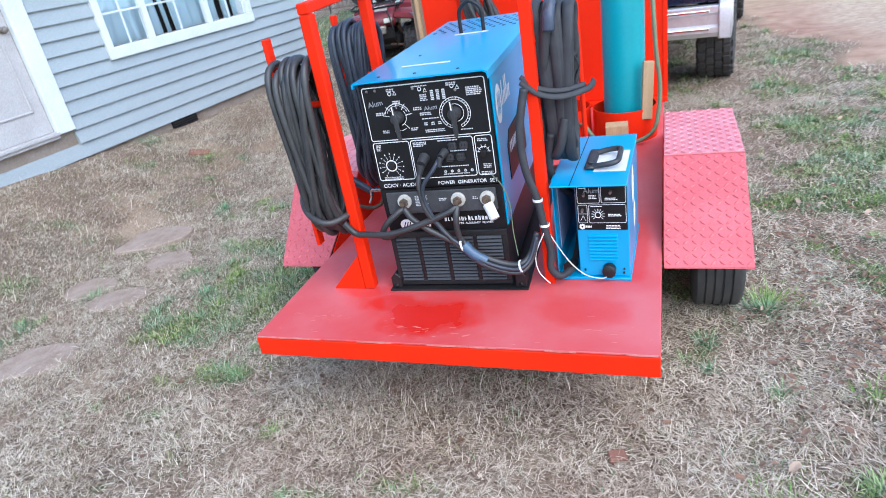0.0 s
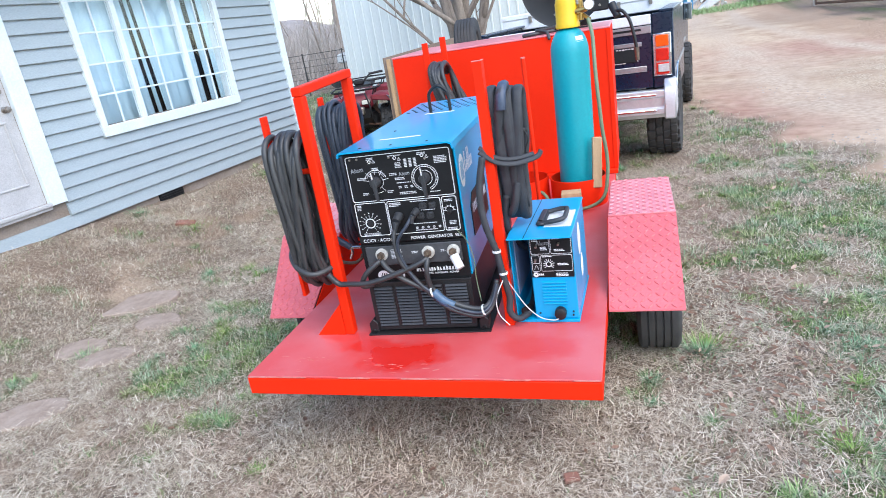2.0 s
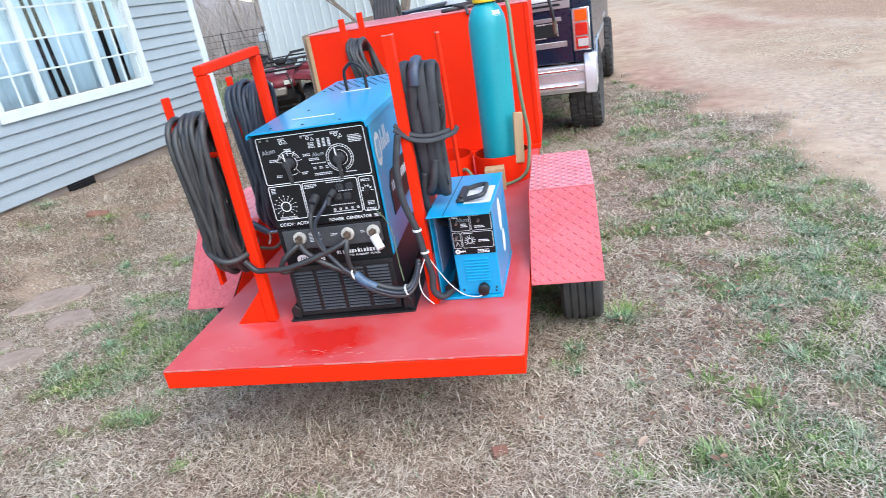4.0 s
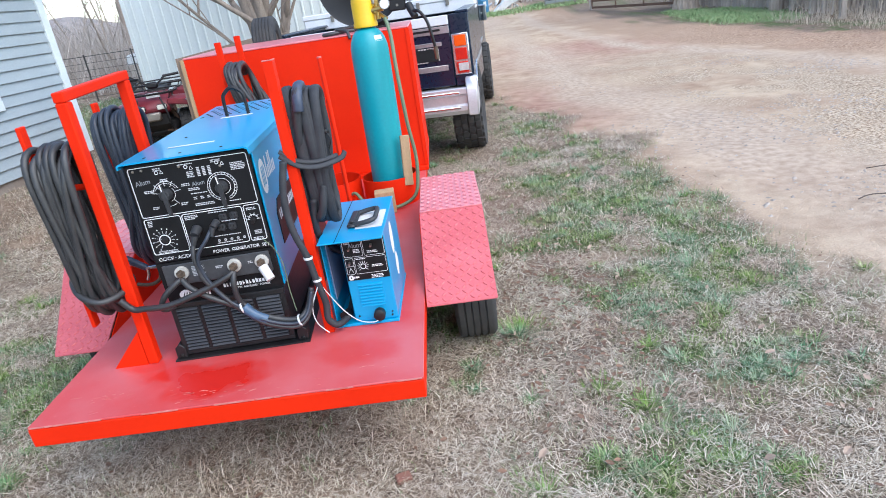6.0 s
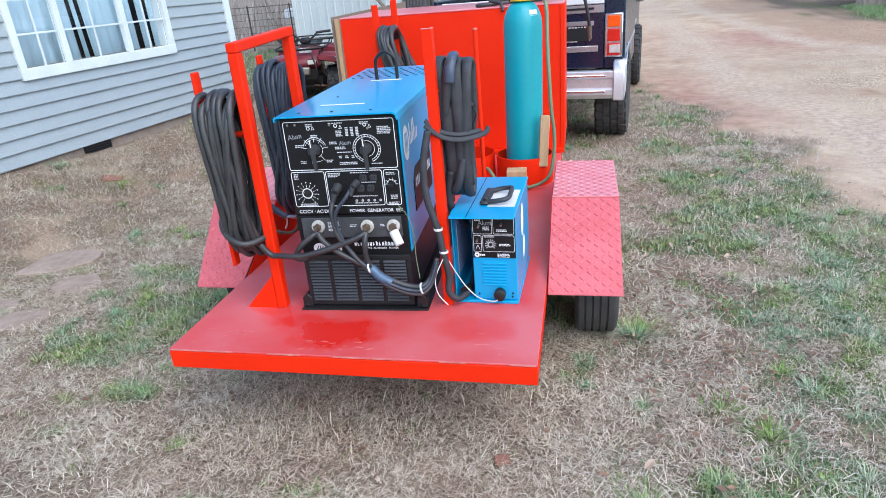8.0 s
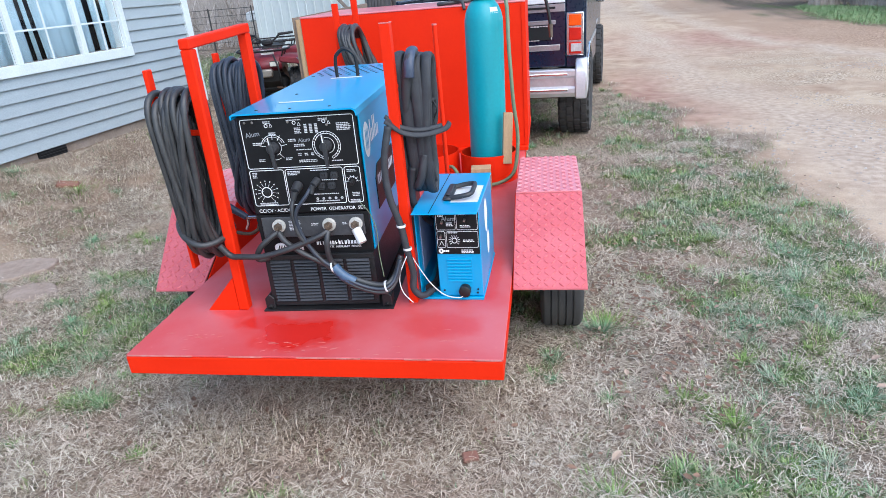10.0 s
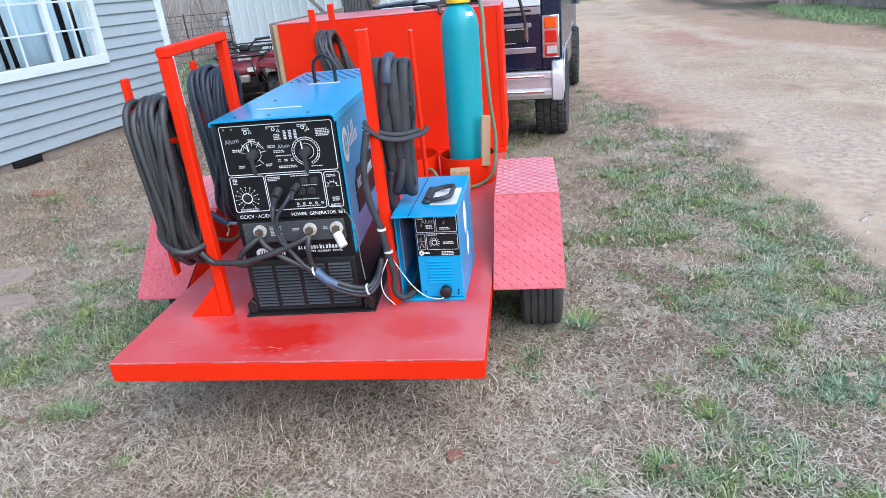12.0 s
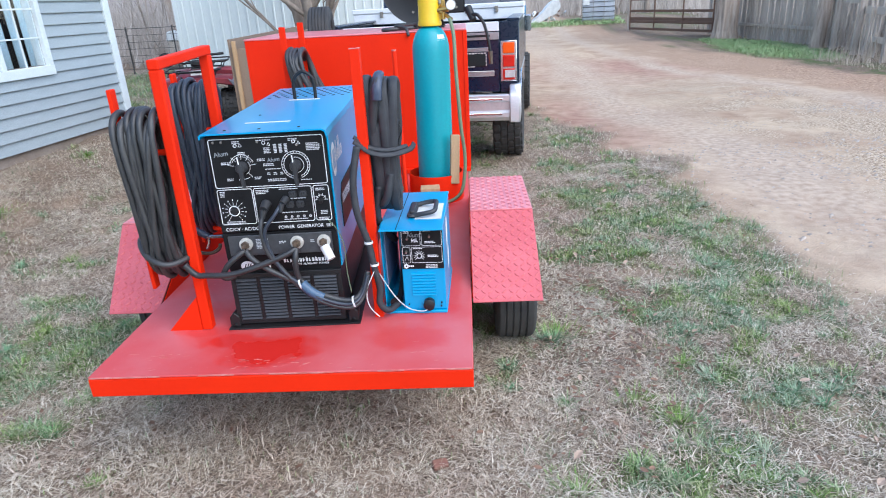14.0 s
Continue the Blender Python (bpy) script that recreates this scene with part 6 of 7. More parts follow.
tagged(part("gas_hose", tube(hose, 0.011), GREENH, None, "", 2), "green gas hose hanging down beside the cylinder", "hose")
tagged(part("wood_wedge", box((-0.028, -0.02, 0), (0.028, 0.02, 0.31), 0.003), WOODL), "raw lumber offcut wedged between ring and cylinder", "wood block").matrix_basis = pose(1.332, 2.005, 0.575, -6, 4, 10)
tagged(part("wood_block", box((-0.06, -0.045, 0), (0.06, 0.045, 0.14), 0.003), WOODL), "short raw lumber block on the deck beside the ring", "wood block").matrix_basis = pose(1.18, 1.895, DZ + 0.001, 0, 0, 4)

# ---- on top of the box ----
reel = thing("hose_reel", pose(1.11, 3.36, BZ1), "large black steel hose reel on the job box", "reel")
part("disc", lathe([(0.05, -0.012), (0.30, -0.012), (0.312, -0.006), (0.312, 0.006), (0.30, 0.0), (0.12, 0.004), (0.05, 0.02)], 48, m=Matrix.Translation((0, -0.12, 0.33)) @ UP), BLACK, reel, "", True)
part("disc", lathe([(0.05, -0.012), (0.30, -0.012), (0.312, -0.006), (0.312, 0.006), (0.30, 0.0), (0.05, 0.0)], 48, m=Matrix.Translation((0, 0.16, 0.33)) @ UP), BLACK, reel, "", True)
part("drum", rod((0, -0.12, 0.33), (0, 0.16, 0.33), 0.17, seg=32), RUBBER, reel, "", True)
part("stand", box((-0.17, -0.2, 0.001), (0.17, -0.17, 0.012), 0.001), BLACK, reel)
part("stand", prism([(-0.17, 0.001), (0.17, 0.001), (0.16, 0.012), (0.06, 0.34), (-0.06, 0.34), (-0.16, 0.012)], 0.185, 0.2, "y"), BLACK, reel)
for k in range(6):
    a = radians(k * 60 + 12)
    part("bolt", rod((0.22 * math.cos(a), -0.128, 0.33 + 0.22 * math.sin(a)), (0.22 * math.cos(a), -0.14, 0.33 + 0.22 * math.sin(a)), 0.010, seg=6), STEEL, reel)
part("guide_plate", box((0.20, -0.19, 0.10), (0.33, -0.18, 0.30), 0.01), BLACK, reel)
for zz in (0.14, 0.2, 0.26):
    part("bolt", rod((0.265, -0.19, zz), (0.265, -0.20, zz), 0.010, seg=6), STEEL, reel)
tq = thing("torch", pose(0, 0, 0), "welding torch with curved neck hooked over the box edge", "torch")
part("handle", rod((1.50, 3.0, 1.53), (1.46, 3.05, 1.62), 0.026, 0.03, 14), BLACK, tq, "", True)
part("neck", tube([(1.49, 3.0, 1.57), (1.53, 2.98, 1.565), (1.575, 2.96, 1.50), (1.60, 2.95, 1.40), (1.615, 2.95, 1.30)], 0.012), BLACK, tq, "", 2)
part("nozzle", rod((1.615, 2.95, 1.31), (1.62, 2.95, 1.22), 0.017, 0.013, 14), BRONZE, tq, "tarnished brass nozzle", True)
vf = tube([(1.02, 3.22, BZ1 + 0.014), (0.92, 3.02, BZ1 + 0.014), (0.845, 2.90, BZ1 + 0.014), (0.86, 2.862, BZ1 + 0.014), (0.93, 2.868, BZ1 + 0.018), (1.06, 2.93, BZ1 + 0.020)], 0.013, 6, 8)
tube([(1.06, 3.18, BZ1 + 0.036), (0.97, 3.02, BZ1 + 0.036), (0.93, 2.93, BZ1 + 0.036), (0.95, 2.875, BZ1 + 0.036), (1.01, 2.85, BZ1 + 0.020), (1.03, 2.81, BZ1 - 0.03)], 0.011, 6, 8, False, vf)
tagged(part("rubber_straps", vf, RUBBER, None, "", 2), "black rubber straps lying on the box lid", "strap")

# ---- parked pickup truck ----
NAVY = mat("dark_navy_car_paint", (0.002, 0.011, 0.030), 0.28, 0, (0.003, 0.014, 0.035), 2, 0.0, 30, 0.04, spec=0.4, mix=0.08, coat=0.3)
SILVER = mat("dusty_silver_trim", (0.45, 0.46, 0.48), 0.35, 0.7, (0.36, 0.36, 0.37), 12, 0.05, 90)
WHITEP = mat("white_enamel", (0.74, 0.75, 0.77), 0.4, 0, (0.66, 0.66, 0.67), 5, 0.05, 80)
AMBER = mat("orange_lens", (0.84, 0.10, 0.006), 0.3, 0, (0.8, 0.085, 0.006), 20, spec=0.25)
REDLENS = mat("red_lens", (0.62, 0.022, 0.010), 0.3, 0, (0.52, 0.016, 0.010), 20, spec=0.25)
CLEARLENS = mat("clear_lens", (0.55, 0.52, 0.50), 0.25, 0, (0.45, 0.4, 0.4), 30)
# grey base stands in for sky reflected in and seen through the panes
CABGLASS = mat("greyed_car_glass", (0.16, 0.15, 0.15), 0.12, 0, (0.10, 0.10, 0.105), 3, spec=0.7)
MIRRORB = mat("mirror_glass", (0.55, 0.68, 0.78), 0.06, 1.0)
# whitish, less metallic base holds the bumper's bright reflections
BRIGHT = mat("whitened_chrome", (0.80, 0.81, 0.83), 0.38, 0.75, (0.68, 0.68, 0.70), 6, 0.03, 60, 0.05)
RUST = mat("rusty_steel", (0.20, 0.11, 0.07), 0.85, 0, (0.12, 0.075, 0.055), 20, 0.3, 120)

truck = thing("pickup_truck", pose(0.975, 4.66, 0.03, 0, 0, -6.4), "old dark blue pickup truck with chrome bumper, parked on the lawn", "truck")
bp_ = [(0.0, 0.50), (0.02, 0.47), (0.16, 0.47), (0.16, 0.735), (0.0, 0.735), (-0.012, 0.725), (-0.012, 0.675), (0.012, 0.655), (0.012, 0.575), (-0.012, 0.555), (-0.012, 0.51)]
bump = part("bumper", prism(bp_, -0.98, 0.98, "x"), BRIGHT, truck, "dented chrome step bumper", True)
for zz in (0.542, 0.69):
    part("ridge", box((-0.9, -0.02, zz - 0.012), (0.82, -0.008, zz + 0.012), 0.005), CHROME, bump, "", True)
for s in (-1, 1):
    x0, x1 = sorted((s * 0.89, s * 1.0))
    part("bumper_end", prism([(-0.03, 0.455), (0.50, 0.53), (0.50, 0.60), (0.14, 0.83), (0.03, 0.83), (-0.03, 0.72)], x0, x1, "x", bev=0.012), BRIGHT, truck, "bright wrapped chrome bumper end", True)
WY, WR = 0.70, 0.40
arch = [(WY + 0.48 * math.cos(math.pi - k * math.pi / 12), 0.42 + 0.48 * math.sin(math.pi - k * math.pi / 12)) for k in range(13)]
side = [(0.13, 0.74), (WY - 0.49, 0.70)] + [p for p in arch if p[1] > 0.70] + [(WY + 0.49, 0.62), (2.4, 0.60), (2.4, 1.43), (0.10, 1.43)]
for s in (-1, 1):
    x0, x1 = sorted((s * 0.90, s * 0.985))
    bs = part("bed_side", prism(side, x0, x1, "x", bev=0.006), NAVY, truck, "dark blue bed side", True)
    part("trim_strip", box((min(s * 0.984, s * 0.992), 0.15, 0.86), (max(s * 0.984, s * 0.992), 2.38, 0.90), 0.002), SILVER, bs)
    part("bed_rail", box((min(s * 0.86, s * 0.99), 0.1, 1.43), (max(s * 0.86, s * 0.99), 2.4, 1.455), 0.006), NAVY, truck)
    ar = part("arch_lip", tube([(s * 0.99, WY + 0.485 * math.cos(a * math.pi / 10), 0.42 + 0.485 * math.sin(a * math.pi / 10)) for a in range(1, 10)], 0.012, 4, 6), CHROME, truck, "", 2)
    # tail lamp
    a, b = sorted((s * 0.80, s * 0.965))
    tl = part("tail_lamp", box((a, 0.055, 0.855), (b, 0.13, 1.25), 0.008), CHROME, truck, "tail lamp in a chrome bezel", True)
    for z0, z1, mm, nm in ((1.125, 1.235, AMBER, "orange lens"), (0.995, 1.115, REDLENS, "red lens"), (0.87, 0.985, REDLENS, "red lens")):
        part("lens", box((a + 0.026, 0.045, z0 + 0.004), (b - 0.024, 0.06, z1 - 0.004), 0.005), mm, tl, nm, True)
    part("lens", box((a + 0.045, 0.038, 0.895), (b - 0.022, 0.046, 0.968), 0.003), CLEARLENS, tl, "clear reversing lens")
    part("pillar", box((min(s * 0.80, s * 0.97), 0.075, 0.75), (max(s * 0.80, s * 0.97), 0.13, 0.853), 0.004), NAVY, truck)
    part("pillar", box((min(s * 0.80, s * 0.97), 0.075, 1.252), (max(s * 0.80, s * 0.97), 0.13, 1.43), 0.004), NAVY, truck)
gate = part("tailgate", box((-0.795, 0.07, 0.755), (0.795, 0.12, 1.425), 0.008), NAVY, truck, "dark tailgate with silver trim", True)
part("trim_band", box((-0.79, 0.056, 1.34), (0.79, 0.069, 1.43), 0.006), WHITEP, gate, "white band along the tailgate top")
part("trim_band", box((-0.79, 0.058, 1.262), (0.79, 0.069, 1.332), 0.004), SILVER, gate)
part("handle_slot", box((0.35, 0.054, 1.29), (0.70, 0.0575, 1.31)), DARK, gate)
part("trim_band", box((-0.79, 0.060, 0.91), (0.74, 0.069, 0.965), 0.004), SILVER, gate, "blue-grey trim strip", True)
part("trim_band", box((-0.79, 0.060, 1.15), (0.70, 0.069, 1.19), 0.004), SILVER, gate)
part("latch_panel", box((0.20, 0.060, 1.01), (0.66, 0.069, 1.135), 0.004), DARK, gate, "black panel with chipped pale edge")
pe = bmesh.new()
q = random.Random(8)
for k in range(16):
    a = 0.2 + k * 0.029
    if q.random() < 0.7:
        box((a, 0.0575, 1.135 - q.uniform(0, 0.006)), (a + 0.022, 0.0595, 1.143), bm=pe)
    if q.random() < 0.8:
        box((a, 0.0575, 1.005), (a + 0.026, 0.0595, 1.013), bm=pe)
for k in range(4):
    box((0.655, 0.0575, 1.015 + k * 0.03), (0.664, 0.0595, 1.038 + k * 0.03), bm=pe)
tagged(part("chipped_edge", pe, CLEARLENS, gate), kind="stuff")
part("bed_floor", box((-0.9, 0.12, 0.80), (0.9, 2.4, 0.83)), BLACK, truck)
part("bed_front", box((-0.9, 2.36, 0.83), (0.9, 2.4, 1.43)), NAVY, truck)
tb = part("cross_box", box((-1.15, 1.78, 1.40), (0.99, 2.30, 1.53), 0.008), WHITEP, truck, "white cross-bed tool box")
part("box_lid", box((-1.16, 1.77, 1.531), (1.0, 2.31, 1.588), 0.008), WHITEP, tb)
for xx in (-0.78, 0.30, 0.66):
    part("latch", box((xx - 0.02, 1.755, 1.48), (xx + 0.02, 1.769, 1.555), 0.003), STEEL, tb)
cab = [(2.42, 0.62), (4.25, 0.60), (4.25, 1.30), (3.95, 1.34), (3.55, 1.88), (2.62, 1.90), (2.46, 1.40), (2.42, 1.38)]
part("cab", prism(cab, -0.93, 0.93, "x", bev=0.02), NAVY, truck, "dark blue cab", True)
part("rear_window", prism([(-0.70, 1.46), (0.70, 1.46), (0.60, 1.80), (-0.60, 1.80)], -0.004, 0.004, "y"), CABGLASS, truck, "rear window, sky brightness in its grey base").matrix_basis = Matrix.Translation((0, 2.475, 1.46)) @ Matrix.Rotation(radians(-17.5), 4, "X") @ Matrix.Translation((0, 0, -1.46))
for s in (-1, 1):
    a, b = sorted((s * 0.932, s * 0.94))
    part("side_window", prism([(2.66, 1.42), (3.85, 1.40), (3.52, 1.80), (2.72, 1.82)], a, b, "x"), CABGLASS, truck)
    ma = part("mirror_arm", rod((s * 0.93, 3.65, 1.22), (s * 1.04, 3.60, 1.26), 0.012), CHROME, truck)
    mh = part("mirror", box((min(s * 0.94, s * 1.06), 3.58, 1.16), (max(s * 0.94, s * 1.06), 3.62, 1.39), 0.01), CHROME, truck, "door mirror")
    part("mirror_glass", box((min(s * 0.95, s * 1.05), 3.572, 1.175), (max(s * 0.95, s * 1.05), 3.579, 1.375), 0.002), MIRRORB, mh)
    part("door_handle", box((min(s * 0.932, s * 0.96), 2.62, 1.22), (max(s * 0.932, s * 0.96), 2.76, 1.26), 0.005), CHROME, truck)
    part("trim_strip", box((min(s * 0.932, s * 0.945), 2.45, 0.86), (max(s * 0.932, s * 0.945), 4.2, 0.90), 0.002), SILVER, truck)
part("hood", prism([(4.25, 0.62), (5.75, 0.60), (5.78, 1.12), (4.25, 1.28)], -0.93, 0.93, "x", bev=0.02), NAVY, truck, "", True)
part("chassis", box((-0.45, 0.15, 0.50), (0.45, 5.5, 0.62)), BLACK, truck)
part("rear_axle", rod((-0.7, WY, WR), (0.7, WY, WR), 0.06), RUST, truck)
part("hitch", box((-0.04, -0.15, 0.40), (0.04, 0.3, 0.47), 0.004), BLACK, truck)
MUD = tyre_bm(WR + 0.018, 0.31, 3, 26, 40)
first = None
for xx, yy in ((0.85, WY), (-0.85, WY), (0.87, WY + 3.25), (-0.87, WY + 3.25)):
    if first is None:
        first = part("wheel", MUD, TYRE, truck, "chunky off-road tyre", False, pose(xx, yy, WR))
        w_ob = first
    else:
        w_ob = new("wheel", first.data)
        w_ob.parent = truck
        w_ob.matrix_basis = pose(xx, yy, WR, 0, 0, 180 if xx < 0 else 0)
        w_ob["label"] = "chunky off-road tyre"
    part("rim", rim_bm(WR, 0.26), CHROME, w_ob, "chrome rim", True)

# ---- spare wheel in front of the job box ----
spare = thing("spare_wheel", pose(0.09, 4.32, 1.365, 0, 0, 6), "spare off-road tyre carried upright at the trailer front", "tyre")
part("tyre", tyre_bm(0.315, 0.20, 5, 0, 48), TYRE, spare)
part("rim", rim_bm(0.315, 0.19), STEEL, spare, "", True)
part("carrier", rod((0.0, 0.0, -0.93), (0.0, 0.0, 0.0), 0.03, bm=rod((-0.1, 0, 0), (0.1, 0, 0), 0.03)), RED, spare)

# ---- wooden-sided trailer ----
PLY = mat("weathered_plywood", (0.26, 0.185, 0.13), 0.85, 0, (0.24, 0.17, 0.12), 3, 0.2, 50, stretch=(1, 0.25, 4))
wt_ = thing("wooden_sided_trailer", pose(-0.62, 5.2, 0, 0, 0, 3), "trailer with weathered plywood sides and lumber posts", "trailer")
part("side", box((-0.02, 0.0, 0.48), (0.0, 4.4, 1.40), 0.002), PLY, wt_)
part("side", box((-0.52, 0.0, 0.48), (-0.50, 4.4, 1.40), 0.002), PLY, wt_)
part("tail_board", box((-0.498, 0.0, 0.48), (-0.022, 0.02, 1.30), 0.002), PLY, wt_)
part("floor", box((-0.55, -0.02, 0.42), (0.03, 4.42, 0.47)), PLY, wt_)
for yy in (0.03, 1.4, 2.8, 4.2):
    part("post", box((0.002, yy, 0.45), (0.042, yy + 0.09, 1.36), 0.003), WOODL, wt_)
part("post", box((-0.47, -0.042, 0.45), (-0.43, -0.002, 1.38), 0.003), WOODL, wt_)
for yy in (1.9, 2.6):
    w = part("wheel", tyre_bm(0.31, 0.18), TYRE, wt_, "", True, pose(0.13, yy, 0.31))
    part("rim", rim_bm(0.31, 0.18), STEEL, w, "", True)
part("frame", box((-0.5, -0.02, 0.35), (0.0, 4.4, 0.415)), BLACK, wt_)
part("jack", box((-0.3, -0.3, 0.0), (-0.24, -0.24, 0.5), 0.003, bm=box((-0.3, -0.3, 0.36), (-0.24, 0.0, 0.41))), BLACK, wt_)

# ---- quad bike ----
QRED = mat("faded_red_plastic", (0.22, 0.018, 0.028), 0.42, 0, (0.15, 0.016, 0.024), 5, 0.05, 60)
QGREY = mat("grey_fender_plastic", (0.16, 0.18, 0.22), 0.5, 0, (0.12, 0.13, 0.16), 6)
LENS = mat("headlamp_lens", (0.70, 0.68, 0.60), 0.2, 0, (0.6, 0.58, 0.5), 20)
atv = thing("quad_bike", pose(-2.53, 7.75, 0.11, 0, 0, 194), "worn red quad bike with black luggage racks parked on the grass", "quad bike")
# built facing +y, then turned to face the lawn
part("front_cowl", prism([(0.35, 0.62), (0.95, 0.60), (1.0, 0.70), (0.86, 0.83), (0.45, 0.90), (0.3, 0.80)], -0.26, 0.26, "x", bev=0.03), QRED, atv, "", True)
for s in (-1, 1):
    fo = [(s * 0.24, 0.80), (s * 0.52, 0.78), (s * 0.60, 0.70), (s * 0.58, 0.66), (s * 0.24, 0.72)]
    part("front_fender", prism(fo, 0.30, 0.98, "y", bev=0.015), QRED, atv, "faded red fender", True)
    part("fender_flare", prism([(s * 0.50, 0.775), (s * 0.64, 0.70), (s * 0.63, 0.63), (s * 0.56, 0.68)], 0.22, 1.0, "y", bev=0.01), QGREY, atv, "", True)
    part("rear_fender", prism([(s * 0.2, 0.85), (s * 0.54, 0.82), (s * 0.60, 0.72), (s * 0.56, 0.68), (s * 0.2, 0.76)], -0.75, -0.05, "y", bev=0.015), QRED, atv, "", True)
    hl = part("headlamp", box((s * 0.155 - 0.075, 0.96, 0.665), (s * 0.155 + 0.075, 1.02, 0.745), 0.02), BLACK, atv, "", True)
    part("lens", box((s * 0.155 - 0.065, 1.018, 0.672), (s * 0.155 + 0.065, 1.03, 0.738), 0.008), LENS, hl, "yellowish headlamp lens", True)
    for yy in (0.62, -0.52):
        w = part("wheel", tyre_bm(0.29, 0.24, 2, 14, 32), TYRE, atv, "knobbly tyre", False, pose(s * 0.46, yy, 0.30))
        part("rim", rim_bm(0.27, 0.2), STEEL, w, "", True)
        part("swing_arm", rod((s * 0.1, yy, 0.42), (s * 0.4, yy, 0.30), 0.02), RUST, atv)
    part("shock", rod((s * 0.2, 0.64, 0.72), (s * 0.32, 0.62, 0.34), 0.03), RUST, atv)
    part("grip", rod((s * 0.18, 0.30, 1.09), (s * 0.42, 0.24, 1.10), 0.020), BLACK, atv)
    part("lever", tube([(s * 0.2, 0.34, 1.06), (s * 0.32, 0.37, 1.05), (s * 0.40, 0.34, 1.05)], 0.007), BLACK, atv, "", 2)
part("handlebar", tube([(-0.2, 0.30, 1.09), (-0.08, 0.34, 1.0), (0.08, 0.34, 1.0), (0.2, 0.30, 1.09)], 0.015), BLACK, atv, "", 2)
part("pod", box((-0.09, 0.30, 0.93), (0.09, 0.42, 1.03), 0.03), BLACK, atv, "", True)
part("seat", prism([(-0.62, 0.86), (0.18, 0.80), (0.22, 0.90), (-0.05, 0.92), (-0.62, 0.95)], -0.15, 0.15, "x", bev=0.03), BLACK, atv, "", True)
part("engine", box((-0.18, -0.25, 0.30), (0.18, 0.35, 0.74), 0.03), RUST, atv)
part("skid_guard", prism([(0.7, 0.28), (1.0, 0.45), (1.02, 0.6), (0.98, 0.6), (0.92, 0.45), (0.66, 0.32)], -0.2, 0.2, "x"), BLACK, atv)
for y0, y1, z0 in ((0.42, 0.98, 0.885), (-0.95, -0.30, 0.93)):
    rk = ([], [])
    tube([(-0.36, y0, z0 + 0.04), (0.36, y0, z0 + 0.04), (0.39, (y0 + y1) / 2, z0 + 0.04), (0.34, y1, z0 + 0.02), (-0.34, y1, z0 + 0.02), (-0.39, (y0 + y1) / 2, z0 + 0.04)], 0.012, 5, 6, True, rk)
    for k in range(6):
        xx = -0.31 + k * 0.124
        tube([(xx, y0, z0), (xx, y1, z0)], 0.009, 1, 6, False, rk)
    for k in range(3):
        yy = y0 + 0.1 + k * 0.2
        tube([(-0.36, yy, z0), (0.36, yy, z0)], 0.009, 1, 6, False, rk)
    for xx, yy in ((-0.3, y0 + 0.1), (0.3, y0 + 0.1), (-0.3, y1 - 0.1), (0.3, y1 - 0.1)):
        tube([(xx, yy, z0), (xx * 0.8, yy, z0 - 0.16)], 0.010, 1, 6, False, rk)
    part("luggage_rack", rk, BLACK, atv, "black tube luggage rack", 2)
for s in (-1, 1):
    part("bumper_bar", tube([(s * 0.22, 0.9, 0.34), (s * 0.23, 1.04, 0.42), (s * 0.22, 1.06, 0.62), (s * 0.16, 1.0, 0.84)], 0.014), BLACK, atv, "", 2)
    part("a_arm", tube([(s * 0.12, 0.86, 0.34), (s * 0.30, 0.76, 0.30), (s * 0.42, 0.64, 0.30)], 0.017), RUST, atv, "rusty suspension arm", 2)
part("belly", box((-0.3, -0.5, 0.26), (0.3, 0.8, 0.5), 0.05), BLACK, atv, "dark engine and frame below the body", True)
part("winch", box((-0.12, 0.98, 0.52), (0.12, 1.10, 0.64), 0.02), STEEL, atv, "", True)
atv.scale = (0.9, 0.9, 0.92)
part("tag", box((-0.16, 0.90, 0.84), (0.04, 0.915, 0.91), 0.003), WHITEPL, atv, "white plate under the rack")

# ---- white metal building ----
METAL = mat("white_ribbed_sheet", (0.70, 0.74, 0.72), 0.45, 0, (0.62, 0.66, 0.645), 1.2, 0.05, 20, 0.08, stretch=(3, 3, 0.4))
shed = thing("metal_building", pose(-5.9, 15.0, 0, 0, 0, 3), "white ribbed sheet-metal building behind the yard", "building")
pw, ph, nr = 0.92, 4.4, 4
prof = []
for k in range(nr):
    a = k * 0.23
    prof += [(a, 0.0), (a + 0.165, 0.0), (a + 0.180, -0.022), (a + 0.215, -0.022)]
prof += [(pw, 0.0), (pw, 0.02), (0.0, 0.02)]
sheet_me = None
for k in range(8):
    if sheet_me is None:
        sh = part("sheet", prism(prof, 0.0, ph, "z"), METAL, shed, "", False, pose(0, 0, 0))
        sheet_me = sh.data
    else:
        sh = new("sheet", sheet_me)
        sh.parent = shed
        sh.matrix_basis = pose(k * pw, 0, 0)
part("frame_walls", box((-0.0, 0.03, 0), (0.1, 8, ph), bm=box((0.1, 7.9, 0), (8 * pw, 8, ph), bm=box((8 * pw - 0.1, 0.03, 0), (8 * pw, 7.9, ph)))), METAL, shed)
part("roof", prism([(-0.2, ph), (4.0, ph + 1.0), (8.2, ph), (8.2, ph + 0.06), (4.0, ph + 1.07), (-0.2, ph + 0.06)], -0.2, 8 * pw + 0.2, "x"), METAL, shed)
part("corner_flashing", box((-0.03, -0.03, 0), (0.06, 0.035, ph), 0.003), METAL, shed)

